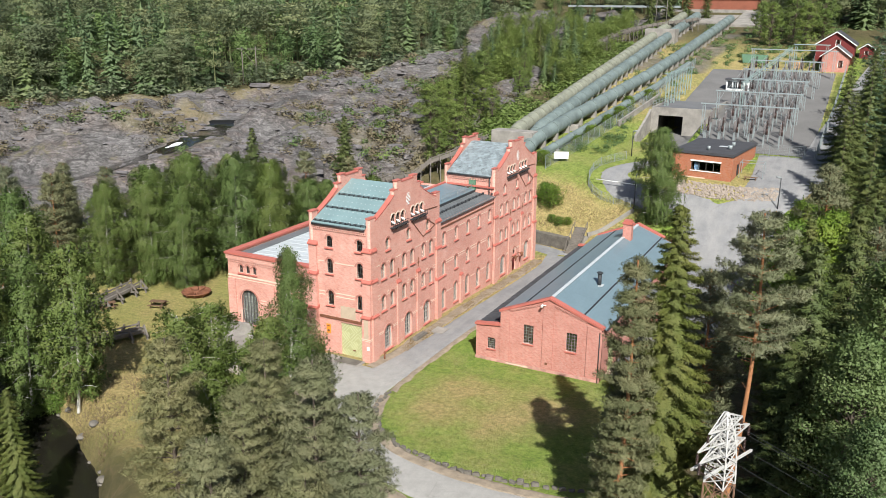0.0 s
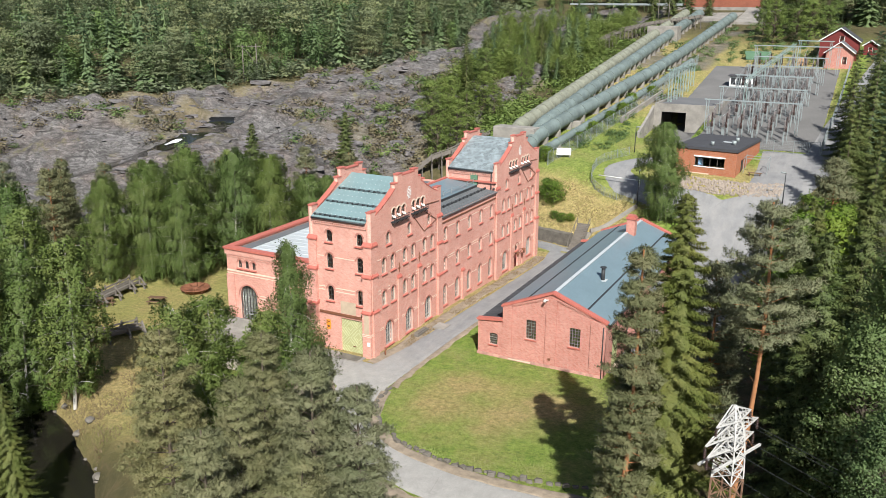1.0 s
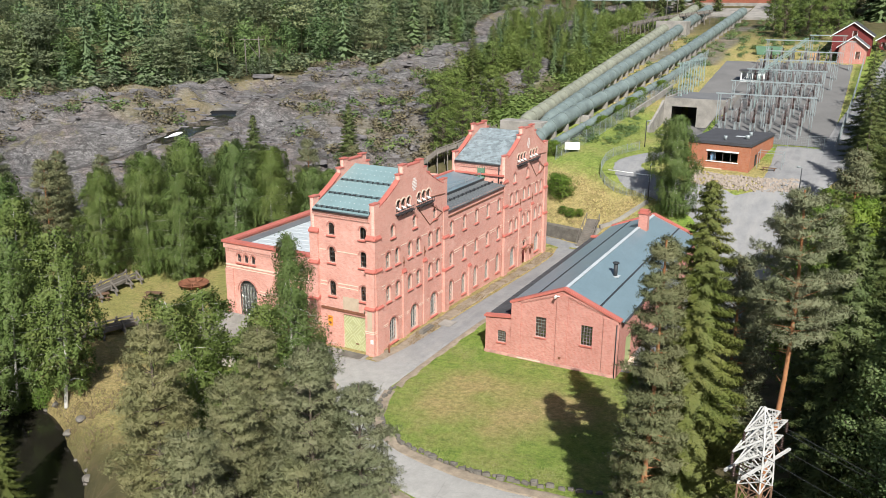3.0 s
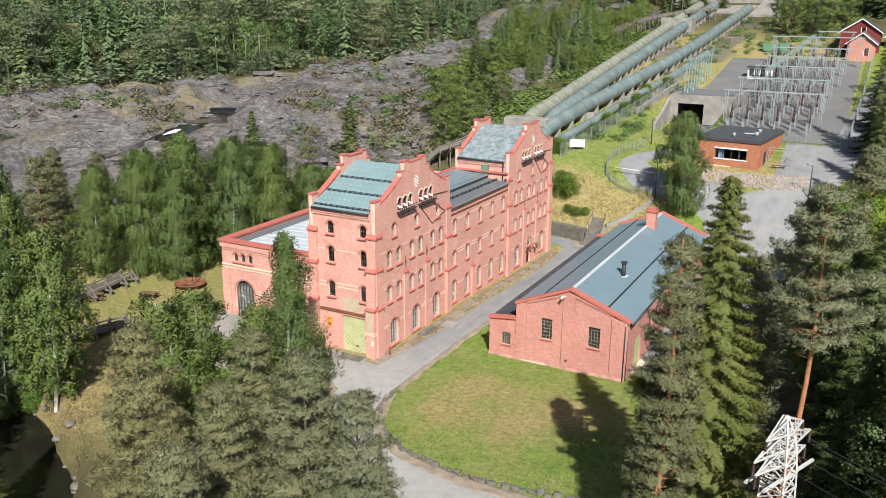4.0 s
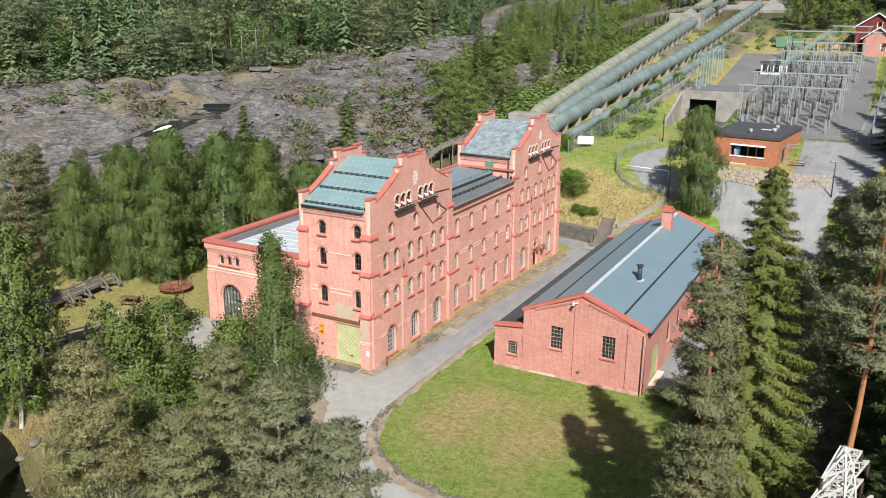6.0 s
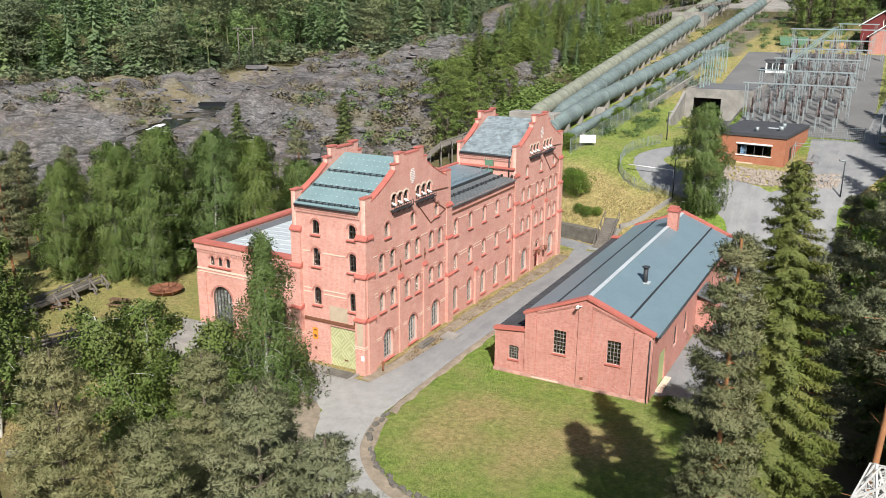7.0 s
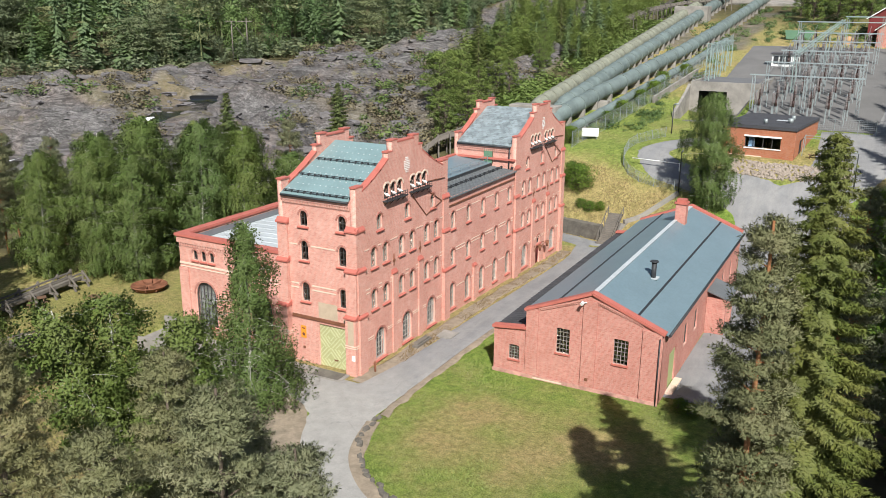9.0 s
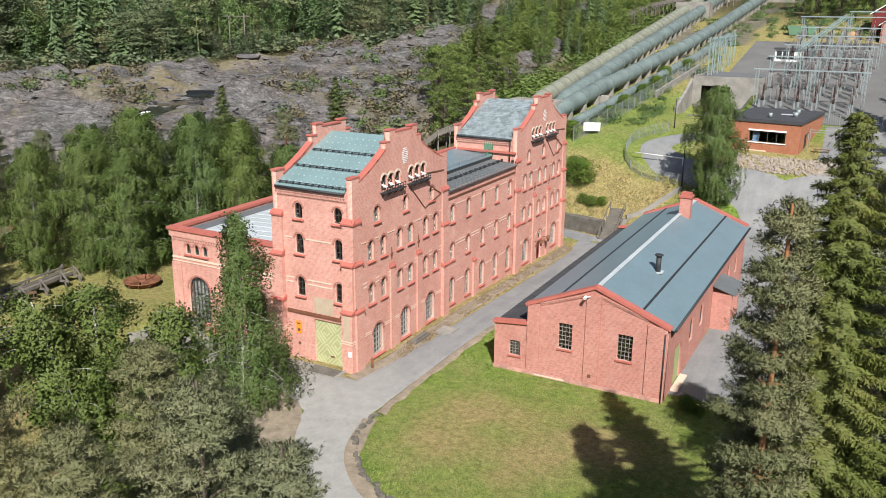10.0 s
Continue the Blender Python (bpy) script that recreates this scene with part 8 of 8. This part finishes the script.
# slab and plates before the garage door
solid("concrete_apron", slab(-7.2, -0.6, -1.4, 0.0, -0.3, 0.09), CONCRETE, "pale concrete apron before the garage door", "concrete slab", kind="structure")
solid("steel_plate", slab(-3.3, -0.9, -1.2, -0.1, 0.09, 0.13), STONE, "dark steel ramp plate at the garage door", "plate")
solid("timber_stack", box(slab(0.75, 1.25, 7.0, 9.4, 0, 0.22), 0.8, 1.15, 7.2, 9.1, 0.22, 0.38), TIMBER, "low stack of grey planks along the wall", "planks")
solid("inspection_cover", slab(1.3, 2.7, 10.0, 11.6, 0.0, 0.12), CONCRETE, "concrete inspection cover beside the lane", "cover")
bm = rod(bmesh.new(), (0.65, 1.6, -0.1), (0.65, 1.6, 0.85), 0.08, n=8)
rod(bm, (0.5, 1.6, 0.65), (0.8, 1.6, 0.65), 0.05, n=6)
solid("hydrant", bm, RUST, "small rusty hydrant at the building corner", "hydrant")
for x, y, s in ((-20.5, -24.5, 0.7), (-17.5, -23.0, 0.5), (-22.5, -22.5, 0.6), (-14.0, -21.0, 0.4)):
    bm = bmesh.new()
    bmesh.ops.create_icosphere(bm, subdivisions=2, radius=s)
    for v in bm.verts:
        v.co *= 1 + 0.3 * noise.noise(v.co * 1.7 + Vector((x, y, 0)))
        v.co.z *= 0.6
    ob = solid("boulder", bm, STONE, "grey weathered boulder on the bank", "boulder", "boulders")
    ob.location = (x, y, float(height(x, y)) + 0.15 * s)

# stones along the river's edge
bank_rocks = np.random.default_rng(31)
count = 0
while count < 34:
    x, y = bank_rocks.uniform(-34, -2), bank_rocks.uniform(-30, -8)
    if not -2.75 < float(height(x, y)) < -1.6:
        continue
    count += 1
    r = bank_rocks.uniform(0.18, 0.5)
    bm = bmesh.new()
    bmesh.ops.create_icosphere(bm, subdivisions=2, radius=r)
    for v in bm.verts:
        v.co *= 1 + 0.35 * noise.noise(v.co * 1.9 / r + Vector((x, y, 0)))
        v.co.z *= 0.65
    ob = solid("boulder", bm, STONE, "grey weathered boulder at the water's edge", "boulder", "boulders")
    ob.location = (x, y, float(height(x, y)) + 0.1 * r)

# rapids on the rocks
def stream(name, points, material, label, up):
    """A level-sided strip of water along (x, y, z, width)."""
    line = spline(points, 0.7)
    d = np.gradient(line[:, :2], axis=0)
    d /= np.linalg.norm(d, axis=1)[:, None]
    side = np.stack([-d[:, 1], d[:, 0]], 1)
    u = np.linspace(-0.5, 0.5, 9)
    xy = line[:, None, :2] + side[:, None, :] * (u[None, :, None] * line[:, None, 3:4] * (1 + 0.35 * lumps(line[:, 0], line[:, 1], 1.5, 23))[:, None, None])
    z = line[:, None, 2] + up + 0.12 * lumps(xy[..., 0], xy[..., 1], 0.9, 24) * (material is FOAM)
    v = np.concatenate([xy, z[..., None]], 2).reshape(-1, 3)
    n = len(line)
    i, j = np.meshgrid(np.arange(n - 1), np.arange(8), indexing="ij")
    a = (i * 9 + j).ravel()
    solid(name, sheet(name, v, np.stack([a, a + 9, a + 10, a + 1], 1)[:, ::-1]), material, label, "water", kind="structure")


stream("rapids_water", [(-70.4, 59, 12.0, 4), (-69.3, 57, 11.3, 6), (-66.5, 51, 11.05, 8), (-63.6, 44.5, 11.0, 7), (-64.6, 37, 9.6, 4), (-70, 31, 7.2, 5), (-78, 26, 4.6, 5)], WATER, "dark river water among the rocks", 0.22)
stream("white_water", [(-63.9, 41.5, 10.55, 0.7), (-64.2, 40.0, 10.25, 1.5), (-64.6, 38.4, 9.9, 0.8)], FOAM, "white foaming rapid between rocks", 0.38)
stream("white_water", [(-75.5, 27.5, 5.4, 0.6), (-77.8, 26.1, 4.7, 1.2)], FOAM, "white water far down the rapids", 0.42)


# rough grass
def grass_stuff(name, seed, count, x0, x1, y0, y1, keep, tall, label, material=None):
    rng = np.random.default_rng(seed)
    x, y = rng.uniform(x0, x1, count), rng.uniform(y0, y1, count)
    ok = keep(x, y)
    x, y = x[ok], y[ok]
    at = np.stack([x, y, height(x, y) - 0.01], 1)
    way = np.tile([0, 0, 1.0], (len(x), 1))
    v, f = blades(rng, at, way, tall * (1 + 0.5 * lumps(x, y, 2.2, 61)), 1, 0.16, 0.55)
    solid(name, sheet(name, v, f), material or GRASS, label, "grass", kind="stuff")


grass_stuff("lawn_grass", 1, 90000, 4.6, 22.5, -13, 34,
            lambda x, y: (x > 5.35 - 0.03 * (y - 12) * (y > 12)) & ((y < 6.3) | (x < 8.2)) & (x > 5.3 + 0.62 * np.maximum(-6 - y, 0) + 0.10 * np.maximum(-9.5 - y, 0) ** 2) & (y > -12.6) & (np.random.default_rng(5).uniform(0, 1, len(x)) < 1.0 - 1.35 * lawn_dry(x, y)), 0.12, "patchy green and straw-coloured lawn grass")
grass_stuff("west_grass", 2, 45000, -40, -19, -16, 16, lambda x, y: np.hypot(x + 28.9, y - 6.8) > 2.0, 0.12, "short yellow-green lawn grass", GRASS_STRAW)
grass_stuff("bank_grass", 3, 26000, -8, 14, 50, 92, lambda x, y: (y + 0.25 * x + 2.5 * lumps(x, y, 4, 68) < 61) & (np.hypot(x - 7.5, y - 65.5) > 6.2) & ((x < 4) | (y > 73) | (y < 57)) & ((x < 2) | (y < 88)) & ((x < 2.4) | (x > 5.3) | (y > 53.4)), 0.2, "long dry grass on the bank", GRASS_DRY)
grass_stuff("slope_grass", 6, 13000, -8, 14, 50, 92, lambda x, y: (y + 0.25 * x + 2.5 * lumps(x, y, 4, 68) >= 61) & (np.hypot(x - 7.5, y - 65.5) > 6.2) & ((x < 4) | (y > 73) | (y < 57)) & ((x < 2) | (y < 88)) & ((x < 2.4) | (x > 5.3) | (y > 53.4)), 0.16, "green and yellow grass on the upper bank", GRASS)
grass_stuff("river_grass", 5, 9000, -30, 2, -26, -13, lambda x, y: (height(x, y) > -2.2) & (lumps(x, y, 4, 67) > -0.3), 0.3, "rough dry grass on the river bank", GRASS_DRY)
grass_stuff("verge_grass", 4, 3500, 0.35, 1.7, 2.0, 44, lambda x, y: lumps(x, y, 1.2, 63) > -0.2, 0.2, "dry weeds along the wall", GRASS_DRY)
